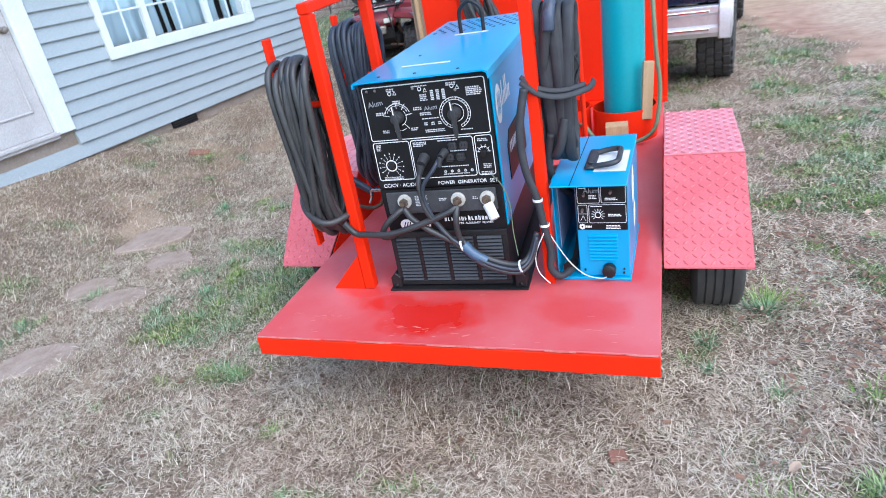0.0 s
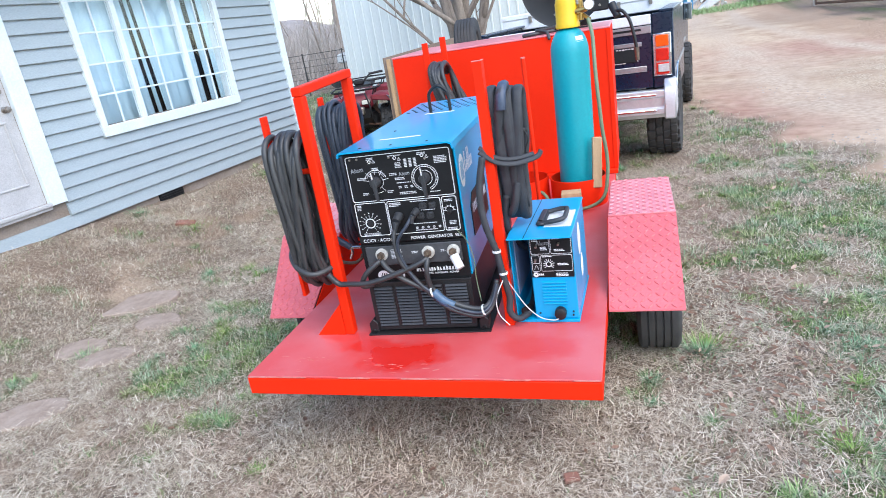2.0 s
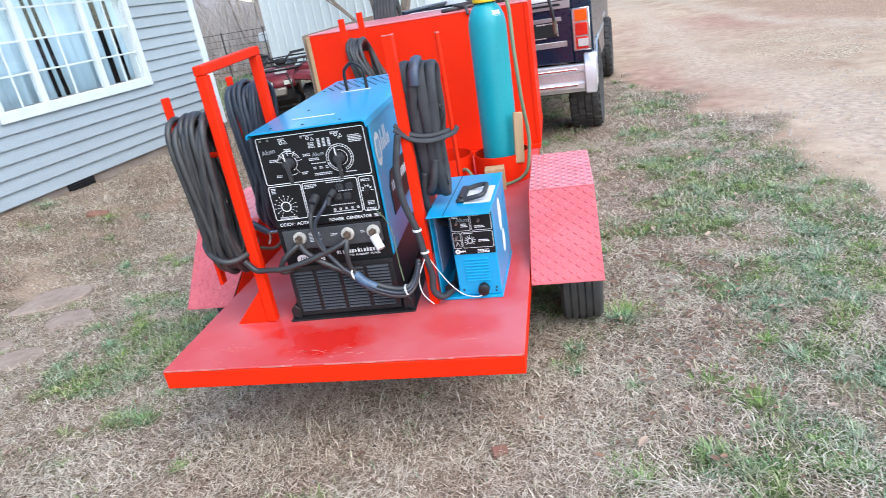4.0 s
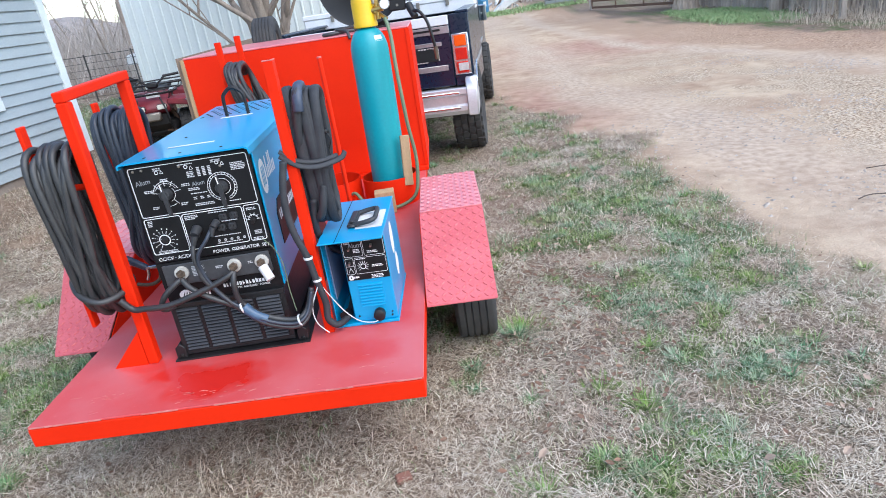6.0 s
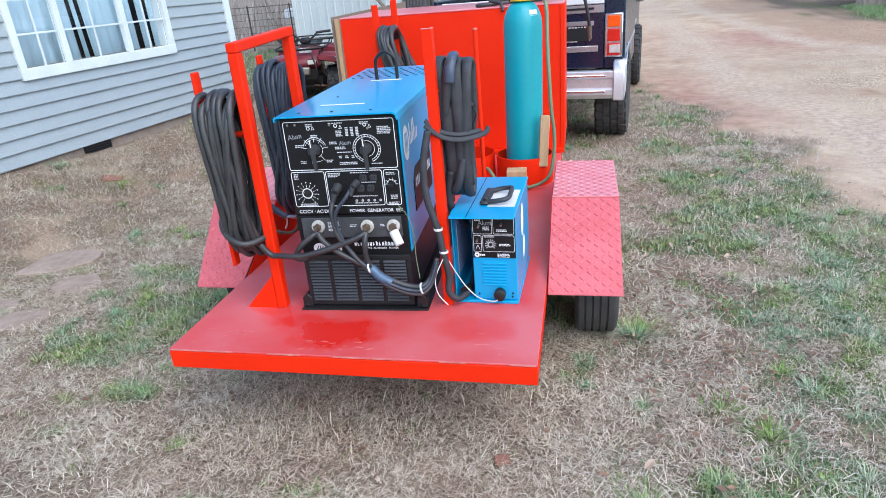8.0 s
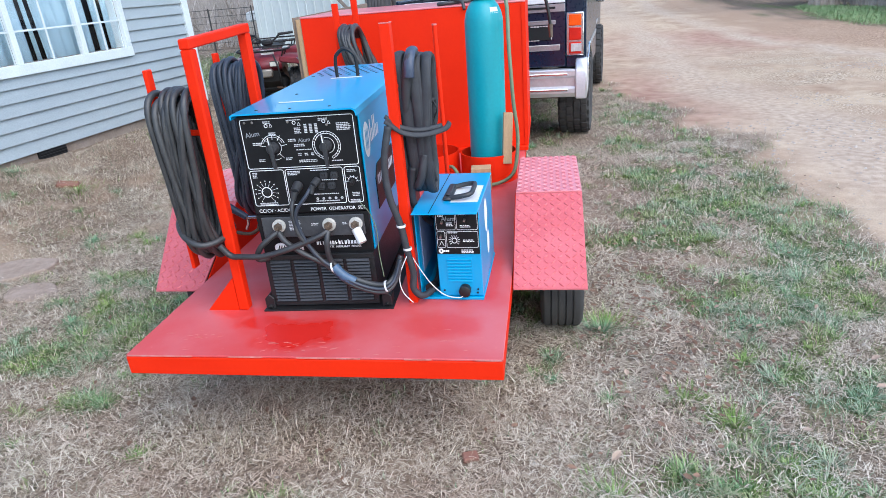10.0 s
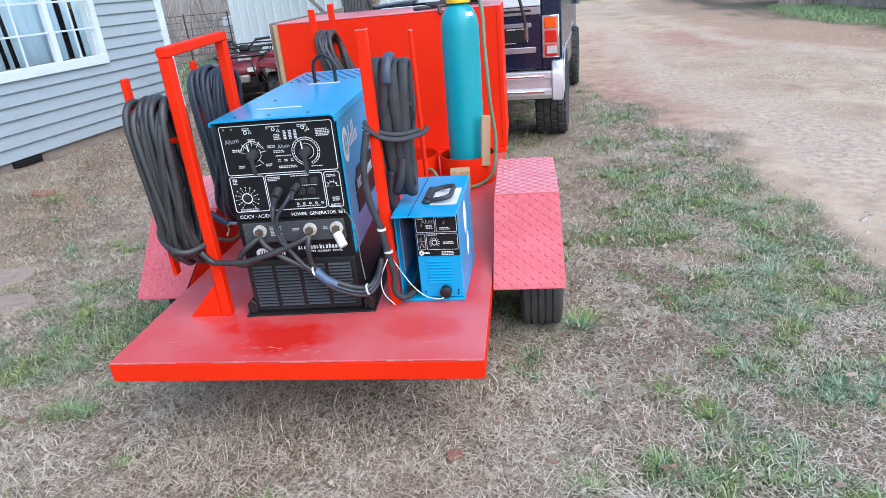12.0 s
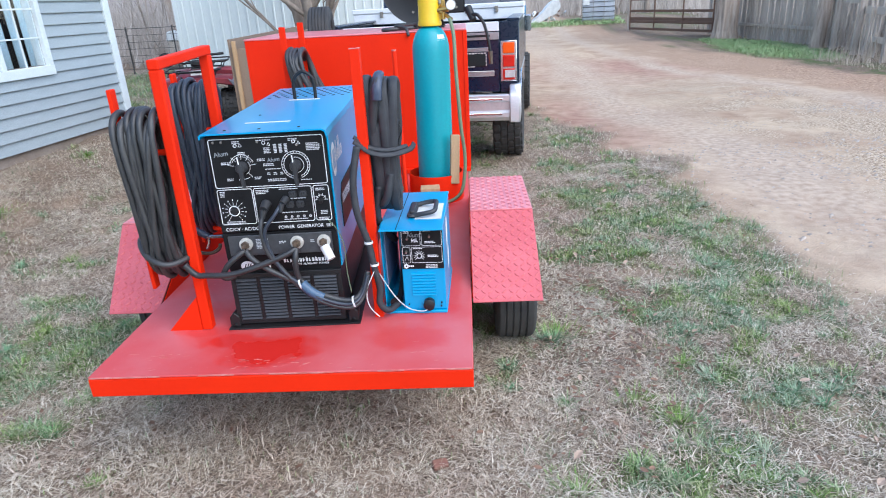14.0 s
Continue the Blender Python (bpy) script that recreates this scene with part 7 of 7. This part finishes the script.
# ---- trees ----
BARK = mat("grey_brown_bark", (0.36, 0.295, 0.24), 0.9, 0, (0.24, 0.19, 0.155), 6, 0.8, 40, 0.08, stretch=(3, 3, 0.6))
TWIG = mat("grey_winter_twigs", (0.54, 0.475, 0.42), 0.9, 0, (0.38, 0.325, 0.28), 4, island=0.3)


def limb(vf, p, d, r, ln, depth, rnd, split):
    """A bent tapering limb and the smaller ones that leave it."""
    p, d = Vector(p), Vector(d).normalized()
    pts = [p]
    for k in range(3):
        d = (d + Vector((rnd.uniform(-0.2, 0.2), rnd.uniform(-0.2, 0.2), rnd.uniform(-0.05, 0.14)))).normalized()
        pts.append(pts[-1] + d * ln / 3)
    tube(pts, r, 2, 8 if r > 0.06 else (6 if r > 0.03 else 4), False, vf, 1.0, r * 0.55)
    if depth:
        for k in range(split):
            q = pts[1 + k % 3] if k < split - 1 else pts[3]
            a = rnd.uniform(0, 2 * math.pi)
            nd = (d * rnd.uniform(0.5, 1.0) + Vector((math.cos(a), math.sin(a), rnd.uniform(0.0, 0.6))) * rnd.uniform(0.5, 0.9))
            limb(vf, q, nd, r * rnd.uniform(0.38, 0.6), ln * rnd.uniform(0.55, 0.8), depth - 1, rnd, split)


def tree(x, y, r, h, seed, stems, depth=3, split=4, lab="bare winter tree with grey-brown bark", group="bare trees"):
    rnd = random.Random(seed)
    t = thing("bare_tree", pose(x, y, -0.02), lab, "tree", group)
    vt, vc = ([], []), ([], [])
    fork = h * 0.09 if stems > 1 else h * 0.35
    tube([(0, 0, -0.05), (0.0, 0.0, 0.12), (rnd.uniform(-0.05, 0.05), 0, fork * 0.6), (rnd.uniform(-0.08, 0.08), 0, fork)], r * 1.35, 4, 12, False, vt, 1.0, r)
    for k in range(stems):
        a = 2 * math.pi * k / stems + rnd.uniform(-0.4, 0.4)
        lean = 0.32 if stems > 1 else 0.05
        limb(vc, (r * 0.3 * math.cos(a) if stems > 1 else 0, r * 0.3 * math.sin(a) if stems > 1 else 0, fork * 0.9), (lean * math.cos(a), lean * math.sin(a), 1), r * (0.45 if stems > 1 else 0.9), h * 0.5, depth, rnd, split)
    part("trunk", vt, BARK, t, "", 2)
    part("crown", vc, BARK, t, "", 2)
    return t


big_tree = tree(-1.75, 11.6, 0.26, 6.5, 3, 7, 3, 4, "large many-stemmed bare tree before the metal building", "")
low = ([], [])
limb(low, (-0.1, -0.1, 0.5), (-0.55, -0.1, 0.8), 0.045, 2.6, 3, random.Random(12), 4)
limb(low, (0.15, -0.1, 0.5), (0.5, -0.1, 0.9), 0.042, 2.4, 3, random.Random(14), 4)
part("low_limb", low, BARK, big_tree, "", 2)
OLDBARK = mat("pale_stringy_bark", (0.52, 0.42, 0.345), 0.9, 0, (0.27, 0.205, 0.16), 6, 0.9, 30, 0.08, stretch=(3, 3, 0.18))
old_tree = thing("bare_tree", pose(10.1, 20.6, -0.02) @ Matrix.Diagonal((1.3, 1.3, 1.0, 1.0)), "thick pale bare trunk with stringy bark at the gate", "tree", "")
w = wobble(77, 1.0)
ridge = [1 + 0.10 * w() for k in range(26)]
bt = lathe([(0.36, -0.05), (0.325, 0.08), (0.29, 0.3), (0.275, 0.7), (0.27, 1.3), (0.28, 2.0), (0.27, 3.0), (0.24, 4.2)], 26)
for v in bt.verts:
    k = int(round(math.atan2(v.co.y, v.co.x) / (2 * math.pi) * 26)) % 26
    f_ = ridge[k] + 0.02 * w()
    v.co.x, v.co.y = v.co.x * f_, v.co.y * f_
part("trunk", bt, OLDBARK, old_tree)
up = ([], [])
for k in range(4):
    limb(up, (0, 0, 3.4 + 0.2 * k), (0.7 * math.cos(k * 1.7), 0.7 * math.sin(k * 1.7), 1), 0.15, 3.0, 2, random.Random(90 + k), 4)
part("crown", up, OLDBARK, old_tree, "", 2)
rnd = random.Random(17)
protos = [tree(-11.0 + k * 2.6, 24 + rnd.uniform(-2, 6), 0.09 + 0.05 * rnd.random(), 9, 40 + k, 1 + k % 2, 3, 4) for k in range(4)]
for k in range(46):
    x, y = (rnd.uniform(-24, -3), rnd.uniform(22, 46)) if k < 32 else (rnd.uniform(3, 26), rnd.uniform(36, 55))
    c = copy_thing(rnd.choice(protos), pose(x, y, -0.05, 0, 0, rnd.uniform(0, 360)))
    c.scale = (1, 1, rnd.uniform(0.8, 1.3))


def thicket(name, label, x, y, lo, hi, width, seed, spread=0.35, material=None):
    rs = np.random.RandomState(seed)
    k = len(x)
    V, F = [], []
    h = lo + (hi - lo) * rs.rand(k)
    a, lean = rs.rand(k) * 6.283, rs.rand(k) * spread
    for i in range(k):
        dx, dy = math.cos(a[i]) * lean[i] * h[i], math.sin(a[i]) * lean[i] * h[i]
        w = width * (0.6 + 0.8 * rs.rand())
        o = len(V)
        V += [(x[i] - w, y[i], -0.05), (x[i] + w, y[i], -0.05), (x[i] + w * 0.3 + dx, y[i] + dy, h[i]), (x[i] - w * 0.3 + dx, y[i] + dy, h[i]), (x[i], y[i] + w, -0.05), (x[i] + dx, y[i] + w * 0.3 + dy, h[i])]
        F += [(o, o + 1, o + 2, o + 3), (o + 1, o + 4, o + 5, o + 2), (o + 4, o, o + 3, o + 5)]
    ob = part(name, (V, F), material or TWIG)
    return tagged(ob, label, "brush", kind="stuff")


rs = np.random.RandomState(5)
thicket("brush", "dense grey winter brush at the edge of the woods", rs.uniform(-26, -5.0, 9000), rs.uniform(21, 44, 9000), 0.5, 3.0, 0.013, 6, 0.95)
thicket("brush", "grey brush and tall dead weeds behind the fence", rs.uniform(10.9, 12.1, 3600), rs.uniform(4, 26, 3600), 0.4, 1.9, 0.006, 7, 0.55)
thicket("brush", "grey brush in the field behind the fence", rs.uniform(13, 28, 4000), rs.uniform(4, 42, 4000), 0.8, 3.2, 0.014, 17, 0.8)
thicket("brush", "grey brush at the far end of the track", rs.uniform(0, 22, 3000), rs.uniform(38, 58, 3000), 0.8, 3.0, 0.028, 8)
WEED = mat("straw_coloured_weeds", (0.60, 0.515, 0.42), 0.9, 0, (0.42, 0.345, 0.27), 6, island=0.3)
xw, yw = rs.uniform(9.4, 10.9, 1600), rs.uniform(4, 13.5, 1600)
thicket("dead_weeds", "dry straw-coloured weeds along the fence foot", xw - 0.05 * (yw - 11), yw, 0.05, 0.34, 0.0035, 9, 1.2, WEED)
xw, yw = rs.uniform(10.2, 11.6, 240), rs.uniform(4, 14.5, 240)
thicket("dead_weeds", "tall pale dead weed stalks before the fence", xw, yw, 0.5, 1.5, 0.008, 19, 0.3, WEED)

# wooded bank that closes the view
BANK = mat("leaf_litter_bank", (0.32, 0.27, 0.24), 0.95, 0, (0.22, 0.185, 0.165), 0.8, 0.5, 6)
for nm, x0, x1, y0, y1, hh, lab in (("bank", -60, -4, 44, 75, 5.5, "brown wooded rise behind the yard"), ("bank", -2, 60, 58, 90, 5.0, "brown wooded rise beyond the track")):
    Vb, Fb = [], []
    nxb, nyb = 40, 8
    for j in range(nyb + 1):
        for i in range(nxb + 1):
            u, v = i / nxb, j / nyb
            z = hh * math.sin(min(v * 1.3, 1) * math.pi / 2) * (0.8 + 0.4 * noise.noise((u * 9, v * 3, 1.7))) - 0.3
            Vb.append((x0 + (x1 - x0) * u, y0 + (y1 - y0) * v, z))
    for j in range(nyb):
        for i in range(nxb):
            o = j * (nxb + 1) + i
            Fb.append((o, o + 1, o + nxb + 2, o + nxb + 1))
    tagged(part(nm, (Vb, Fb), BANK, None, "", 2), lab, "hillside", kind="structure")

# ---- fences, gate and far yard things ----
GREYW = mat("weathered_grey_boards", (0.52, 0.45, 0.385), 0.9, 0, (0.32, 0.262, 0.215), 4, 0.3, 40, island=0.3, stretch=(6, 6, 0.5))
WIRE = mat("dark_fence_wire", (0.09, 0.085, 0.08), 0.7, 0.3)
fence = thing("board_fence", pose(12.2, 4.0, 0, 0, 0, 95), "weathered grey vertical board fence behind the weeds", "fence")
bm_board = None
rnd = random.Random(23)
for k in range(118):
    if bm_board is None:
        bd = part("board", box((0, 0, 0), (0.14, 0.022, 1.85), 0.003), GREYW, fence, "", False, pose(0, 0, 0.02))
        bm_board = bd.data
    else:
        bd = new("board", bm_board)
        bd.parent = fence
        bd.matrix_basis = pose(k * 0.165, rnd.uniform(-0.01, 0.01), 0.02 + rnd.uniform(-0.06, 0.05), 0, rnd.uniform(-1.2, 1.2), 0)
for zz in (0.4, 1.4):
    part("rail", box((0, 0.025, zz), (19.4, 0.07, zz + 0.09)), GREYW, fence)
gt = thing("farm_gate", pose(10.1, 21.8, 0.04, 0, 0, 111), "rusty brown farm gate with heavy rails standing beside the track", "gate")
for zz in (0.16, 0.44, 0.84, 1.28):
    part("bar", box((0, -0.02, zz - 0.045), (4.9, 0.02, zz + 0.045), 0.008), RUST, gt)
for xx in (0.0, 1.6, 3.3, 4.9):
    part("upright", rod((xx, 0, 0.10), (xx, 0, 1.34), 0.028, seg=8), RUST, gt)
part("lower_board", box((0.0, -0.06, 0.38), (4.9, -0.03, 0.60), 0.006), RUST, gt)
part("post", rod((4.98, 0, 0), (4.98, 0, 1.6), 0.06, seg=10), GREYW, gt)
bf = thing("broken_fence", pose(10.5, 13.5, 0, 0, 0, 78), "broken pale picket fence among dead weeds", "fence")
PALEW = mat("bleached_boards", (0.60, 0.53, 0.46), 0.9, 0, (0.42, 0.36, 0.30), 4, 0.3, 40, island=0.2, stretch=(6, 6, 0.5))
part("rail", box((-1.6, -0.03, 0.92), (0.3, 0.0, 1.08), 0.004), PALEW, bf)
part("rail", box((0.45, -0.03, 1.12), (1.9, 0.0, 1.24), 0.004), PALEW, bf)
part("rail", box((-1.5, -0.03, 0.35), (-0.3, 0.0, 0.47), 0.004), PALEW, bf)
for xx, zz, tilt in ((-1.5, 1.25, 2), (0.35, 1.5, -3), (1.9, 1.4, 1)):
    part("post", box((-0.06, 0.002, 0.0), (0.06, 0.11, zz), 0.006), GREYW, bf, "", False, pose(xx, 0, 0, 0, tilt, 0))
for k in range(7):
    part("picket", box((-0.035, -0.052, 0.02), (0.035, -0.032, rnd.uniform(0.8, 1.35)), 0.003), PALEW, bf, "", False, pose(-0.62 + k * 0.16, 0, 0, 0, rnd.uniform(-5, 5), 0))
lt = thing("bare_tree", pose(10.75, 16.0, -0.02), "leaning pale bare trunk beside the broken fence", "tree", "")
part("trunk", tube([(0, 0, -0.05), (0.02, 0, 0.3), (0.12, 0.05, 1.2), (0.22, 0.1, 2.3), (0.40, 0.15, 3.6)], 0.20, 5, 12, False, None, 1.0, 0.13), OLDBARK, lt, "", 2)
vl = ([], [])
for k in range(3):
    limb(vl, (0.36, 0.15, 3.2 + 0.15 * k), (0.7 * math.cos(k * 2.1), 0.7 * math.sin(k * 2.1), 1), 0.09, 2.4, 2, random.Random(190 + k), 4)
part("crown", vl, OLDBARK, lt, "", 2)
wf_ = thing("wire_fence", pose(-13.5, 18.6, 0, 0, 0, -3), "wire mesh fence on dark posts between house and metal building", "fence")
for k in range(6):
    part("post", rod((k * 1.5, 0, 0), (k * 1.5, 0, 1.4), 0.022, seg=8), WIRE, wf_)
for k in range(7):
    part("strand", rod((0, 0, 0.15 + k * 0.2), (7.5, 0, 0.15 + k * 0.2), 0.010 if k == 6 else 0.006, seg=5), WIRE, wf_)
for k in range(48):
    part("stay", rod((k * 0.156, 0.01, 0.15), (k * 0.156, 0.01, 1.35), 0.004, seg=4), WIRE, wf_)
TOTE = mat("cloudy_white_plastic_tank", (0.46, 0.48, 0.52), 0.5, 0, (0.38, 0.40, 0.45), 4)
ib = thing("liquid_tote", pose(7.77, 30.3, 0.38, 0, 0, -8) @ Matrix.Diagonal((0.85, 0.85, 0.9, 1)), "white plastic liquid tote in a steel cage on a pallet", "tank")
part("tank", box((-0.85, -0.7, 0.10), (0.85, 0.7, 1.6), 0.08, 2), TOTE, ib, "", True)
for k in range(6):
    part("cage_bar", box((-0.88, -0.73, 0.25 + k * 0.24), (0.88, -0.705, 0.275 + k * 0.24)), BLACK, ib)
for k in range(4):
    part("cage_bar", box((-0.88 + k * 0.58, -0.735, 0.1), (-0.86 + k * 0.58, -0.71, 1.6)), STEEL, ib)
part("pallet", box((-0.9, -0.75, 0.0), (0.9, 0.75, 0.09)), STEEL, ib)
part("plate", box((-0.84, -0.748, 0.85), (-0.5, -0.738, 1.5), 0.004), WHITEPL, ib, "white plate on the cage")

BARREL = mat("faded_blue_plastic", (0.03, 0.17, 0.33), 0.5, 0, (0.04, 0.20, 0.36), 4, 0.05, 40)
drum = thing("plastic_drum", pose(4.15, 31.0, 0.38), "faded blue plastic drum standing at the far end of the track", "drum")
part("body", lathe([(0.0, 0.0), (0.27, 0.0), (0.29, 0.03), (0.29, 0.28), (0.302, 0.30), (0.29, 0.32), (0.29, 0.60), (0.302, 0.62), (0.29, 0.64), (0.29, 0.86), (0.26, 0.90), (0.0, 0.89)], 28), BARREL, drum, "", True)
part("plate", box((0.02, -0.30, 0.35), (0.16, -0.288, 0.58), 0.003), WHITEPL, drum, "white sticker on the drum")


def scrap_shape(s, rnd):
    """A crumpled lump, no two alike."""
    b = bmesh.new()
    bmesh.ops.create_icosphere(b, subdivisions=2, radius=s)
    for v in b.verts:
        g = 1 + rnd.uniform(-0.25, 0.25)
        v.co = Vector((v.co.x * g, v.co.y * 0.6 * g, v.co.z * 0.45 * g))
    return b


dp = thing("scrap_heap", pose(5.45, 32.0, 0.38), "heap of pale scrap and tarpaulin at the end of the track", "scrap")
rnd = random.Random(31)
for k in range(18):
    s = rnd.uniform(0.08, 0.2)
    part("scrap_piece", scrap_shape(s, rnd), rnd.choice((WHITEPL, TOTE, WHITEPL, RUST, TOTE, STEEL)), dp, "", False, pose(rnd.uniform(-1.1, 1.1), rnd.uniform(-0.5, 0.5), rnd.uniform(0.1, 0.5), rnd.uniform(-40, 40), rnd.uniform(-40, 40), rnd.uniform(0, 180)))
tarp = prism([(-0.75, 0.0), (-0.5, 0.22), (-0.1, 0.55), (0.25, 0.95), (0.62, 1.1), (0.72, 0.7), (0.5, 0.45), (0.1, 0.2), (-0.3, 0.0)], -0.5, 0.4, "y")
bmesh.ops.subdivide_edges(tarp, edges=tarp.edges[:], cuts=2, use_grid_fill=True)
for v in tarp.verts:
    v.co += noise.noise_vector(v.co * 3.1) * 0.09
part("tarpaulin", tarp, WHITEPL, dp, "crumpled white tarpaulin sloping over the heap", True)
fr_ = thing("yard_clutter", pose(-8.6, 20.5, 0, 0, 0, 10), "pale tarpaulin-covered clutter beyond the wire fence", "clutter")
part("covered_load", prism([(-0.1, 0.85), (0.75, 0.85), (0.7, 0.95), (0.35, 1.0), (0.15, 1.2), (-0.05, 1.15)], -0.25, 0.25, "y", bev=0.03), WHITEPL, fr_, "white tarpaulin", True)
part("cart", box((-0.05, -0.25, 0.3), (0.7, 0.25, 0.84), 0.03), GREYW, fr_)
part("cart_wheel", rod((-0.2, -0.40, 0.25), (-0.2, -0.31, 0.25), 0.25, seg=16), TYRE, fr_)
part("cart_wheel", rod((0.6, -0.40, 0.25), (0.6, -0.31, 0.25), 0.25, seg=16), TYRE, fr_)

# ---- small litter on the lawn ----
LEAF = mat("brown_dead_leaf", (0.20, 0.11, 0.07), 0.8, 0, (0.14, 0.08, 0.05), 30, island=0.35)
STICK = mat("dark_stick_bark", (0.10, 0.075, 0.06), 0.9)
for pts in ([(4.28, 2.12, 0.015), (4.4, 2.16, 0.02), (4.62, 2.12, 0.012)], [(4.70, 2.70, 0.015), (4.9, 2.69, 0.02), (5.1, 2.62, 0.012)], [(1.62, -0.62, 0.02), (1.65, -0.58, 0.025), (1.69, -0.54, 0.02)]):
    tagged(part("stick", tube(pts, 0.0045, 4, 6), STICK, None, "", 2), "dry fallen stick lying on the ground", "stick")
rnd = random.Random(2)
leaf_v, leaf_f = [], []
for k in range(900):
    x, y = (rnd.uniform(-2.5, 3.6), rnd.uniform(-1.0, 4.5)) if k < 420 else (rnd.gauss(2.08, 0.22), rnd.gauss(1.25, 0.5))
    s, a, t = rnd.uniform(0.009, 0.02), rnd.uniform(0, 6.28), rnd.uniform(-0.4, 0.4)
    m = pose(x, y, 0.022 + rnd.uniform(0, 0.015), math.degrees(t), math.degrees(t * 0.7), math.degrees(a))
    o = len(leaf_v)
    for p in ((-1, 0, 0), (-0.3, 0.5, 0.12), (0.5, 0.42, 0.1), (1, 0, 0.05), (0.5, -0.42, 0.1), (-0.3, -0.5, 0.12)):
        leaf_v.append(tuple(m @ Vector((p[0] * s, p[1] * s, p[2] * s))))
    leaf_f.append((o, o + 1, o + 2, o + 3))
    leaf_f.append((o, o + 3, o + 4, o + 5))
PALELEAF = mat("bleached_dead_leaf", (0.42, 0.31, 0.23), 0.8, 0, (0.32, 0.22, 0.16), 30, island=0.4)
pale_v, pale_f = [], []
for k in range(130):
    x, y = rnd.uniform(1.8, 3.7), rnd.uniform(-0.9, 4.5)
    s, t = rnd.uniform(0.012, 0.027), rnd.uniform(-0.5, 0.5)
    m = pose(x, y, 0.028 + rnd.uniform(0, 0.02), math.degrees(t), math.degrees(-t), rnd.uniform(0, 360))
    o = len(pale_v)
    for p in ((-1, 0, 0), (-0.3, 0.5, 0.2), (0.5, 0.42, 0.16), (1, 0, 0.1), (0.5, -0.42, 0.16), (-0.3, -0.5, 0.2)):
        pale_v.append(tuple(m @ Vector((p[0] * s, p[1] * s, p[2] * s))))
    pale_f += [(o, o + 1, o + 2, o + 3), (o, o + 3, o + 4, o + 5)]
tagged(part("dead_leaves", (pale_v, pale_f), PALELEAF), "bleached curled leaves lying in the green grass", "leaves", kind="stuff")
tagged(part("dead_leaves", (leaf_v, leaf_f), LEAF), "scattered brown dead leaves on the lawn", "leaves", kind="stuff")
BR = mat("broken_red_brick", (0.27, 0.12, 0.085), 0.9, 0, (0.17, 0.085, 0.06), 22, 0.3, 70)
tagged(part("brick_piece", box((-0.03, -0.022, -0.01), (0.03, 0.022, 0.014), 0.005), BR), "small piece of red brick in the grass", "brick").matrix_basis = pose(1.277, 0.03, 0.0, 4, 3, 20)
tagged(part("brick_piece", box((-0.09, -0.05, -0.01), (0.09, 0.05, 0.05), 0.008), BR), "red brick lying by the weeds near the house", "brick").matrix_basis = pose(-2.75, 3.15, float(relief(np.array([-2.75]), np.array([3.15]))[0]) - 0.025, 9, 12, 30)

# ---- gravel on the track ----
PEBBLE = mat("pale_gravel", (0.46, 0.40, 0.34), 0.9, 0, (0.36, 0.30, 0.25), 8, island=0.4)


def pebbles(n, x0, x1, y0, y1, size, seed, dense):
    rs = np.random.RandomState(seed)
    x, y = x0 + rs.rand(n) * (x1 - x0), y0 + rs.rand(n) * (y1 - y0)
    k = rs.rand(n) < dense(x, y)
    x, y = x[k], y[k]
    z = relief(x, y)
    m = len(x)
    s = size * (0.5 + rs.rand(m) ** 2 * 1.3)
    V = np.zeros((m, 7, 3))
    for j in range(6):
        a = j * math.pi / 3 + rs.rand(m) * 0.6
        r = s * (0.7 + 0.5 * rs.rand(m))
        V[:, j] = np.stack([x + r * np.cos(a), y + r * np.sin(a), z - 0.002], -1)
    V[:, 6] = np.stack([x + s * 0.2, y, z + s * (0.35 + 0.4 * rs.rand(m))], -1)
    o = np.arange(m) * 7
    F = np.stack([np.stack([o + j, o + (j + 1) % 6, o + 6], -1) for j in range(6)], 1).reshape(-1, 3)
    ob = part("gravel", (V.reshape(-1, 3).tolist(), F.tolist()), PEBBLE)
    tagged(ob, "loose pale gravel strewn over the dirt track", "gravel", kind="stuff")


pebbles(26000, 3.4, 9.6, 0.3, 9.0, 0.013, 71, lambda x, y: dirt_at(x, y) * sstep(0.3, 0.75, vnoise(x, y, 0.8, 72)) * (0.35 + 0.65 * np.exp(-((x - 6.6) / 1.4) ** 2)))
pebbles(9000, -3.4, 3.6, -1.0, 5.0, 0.009, 73, lambda x, y: 0.12 + 0.6 * dirt_at(x, y))

CHIPS = mat("straw_and_wood_chips", (0.72, 0.60, 0.46), 0.85, 0, (0.50, 0.38, 0.265), 1.5, island=0.45)
DUFF = mat("brown_leaf_litter", (0.46, 0.32, 0.225), 0.9, 0, (0.34, 0.225, 0.155), 2, island=0.4)
xm, ym, rm = scatter(260000, 4.2, 8.4, 0.3, 12.0, 89, lambda x, y: straw_at(x, y) * (0.2 + 0.8 * vnoise(x, y, 0.13, 91)))
km = len(xm)
grass("straw_mulch", "flattened straw and wood chips strewn on the track", xm, ym, 0.03 * rm.rand(km), 0.02 + 0.05 * rm.rand(km), 0.004 + 0.008 * rm.rand(km) ** 2, 1.40 + 0.16 * rm.rand(km), 92, None, CHIPS, 0.97)
xm, ym, rm = scatter(45000, 6.3, 10.2, 2.0, 19.0, 93, lambda x, y: litter_at(x, y) * (0.25 + 0.7 * vnoise(x, y, 0.3, 94)))
km = len(xm)
grass("leaf_litter", "trodden brown leaf litter beside the fence", xm, ym, 0.02 * rm.rand(km), 0.02 + 0.04 * rm.rand(km), 0.006 + 0.010 * rm.rand(km), 1.3 + 0.25 * rm.rand(km), 95, None, DUFF, 0.97)
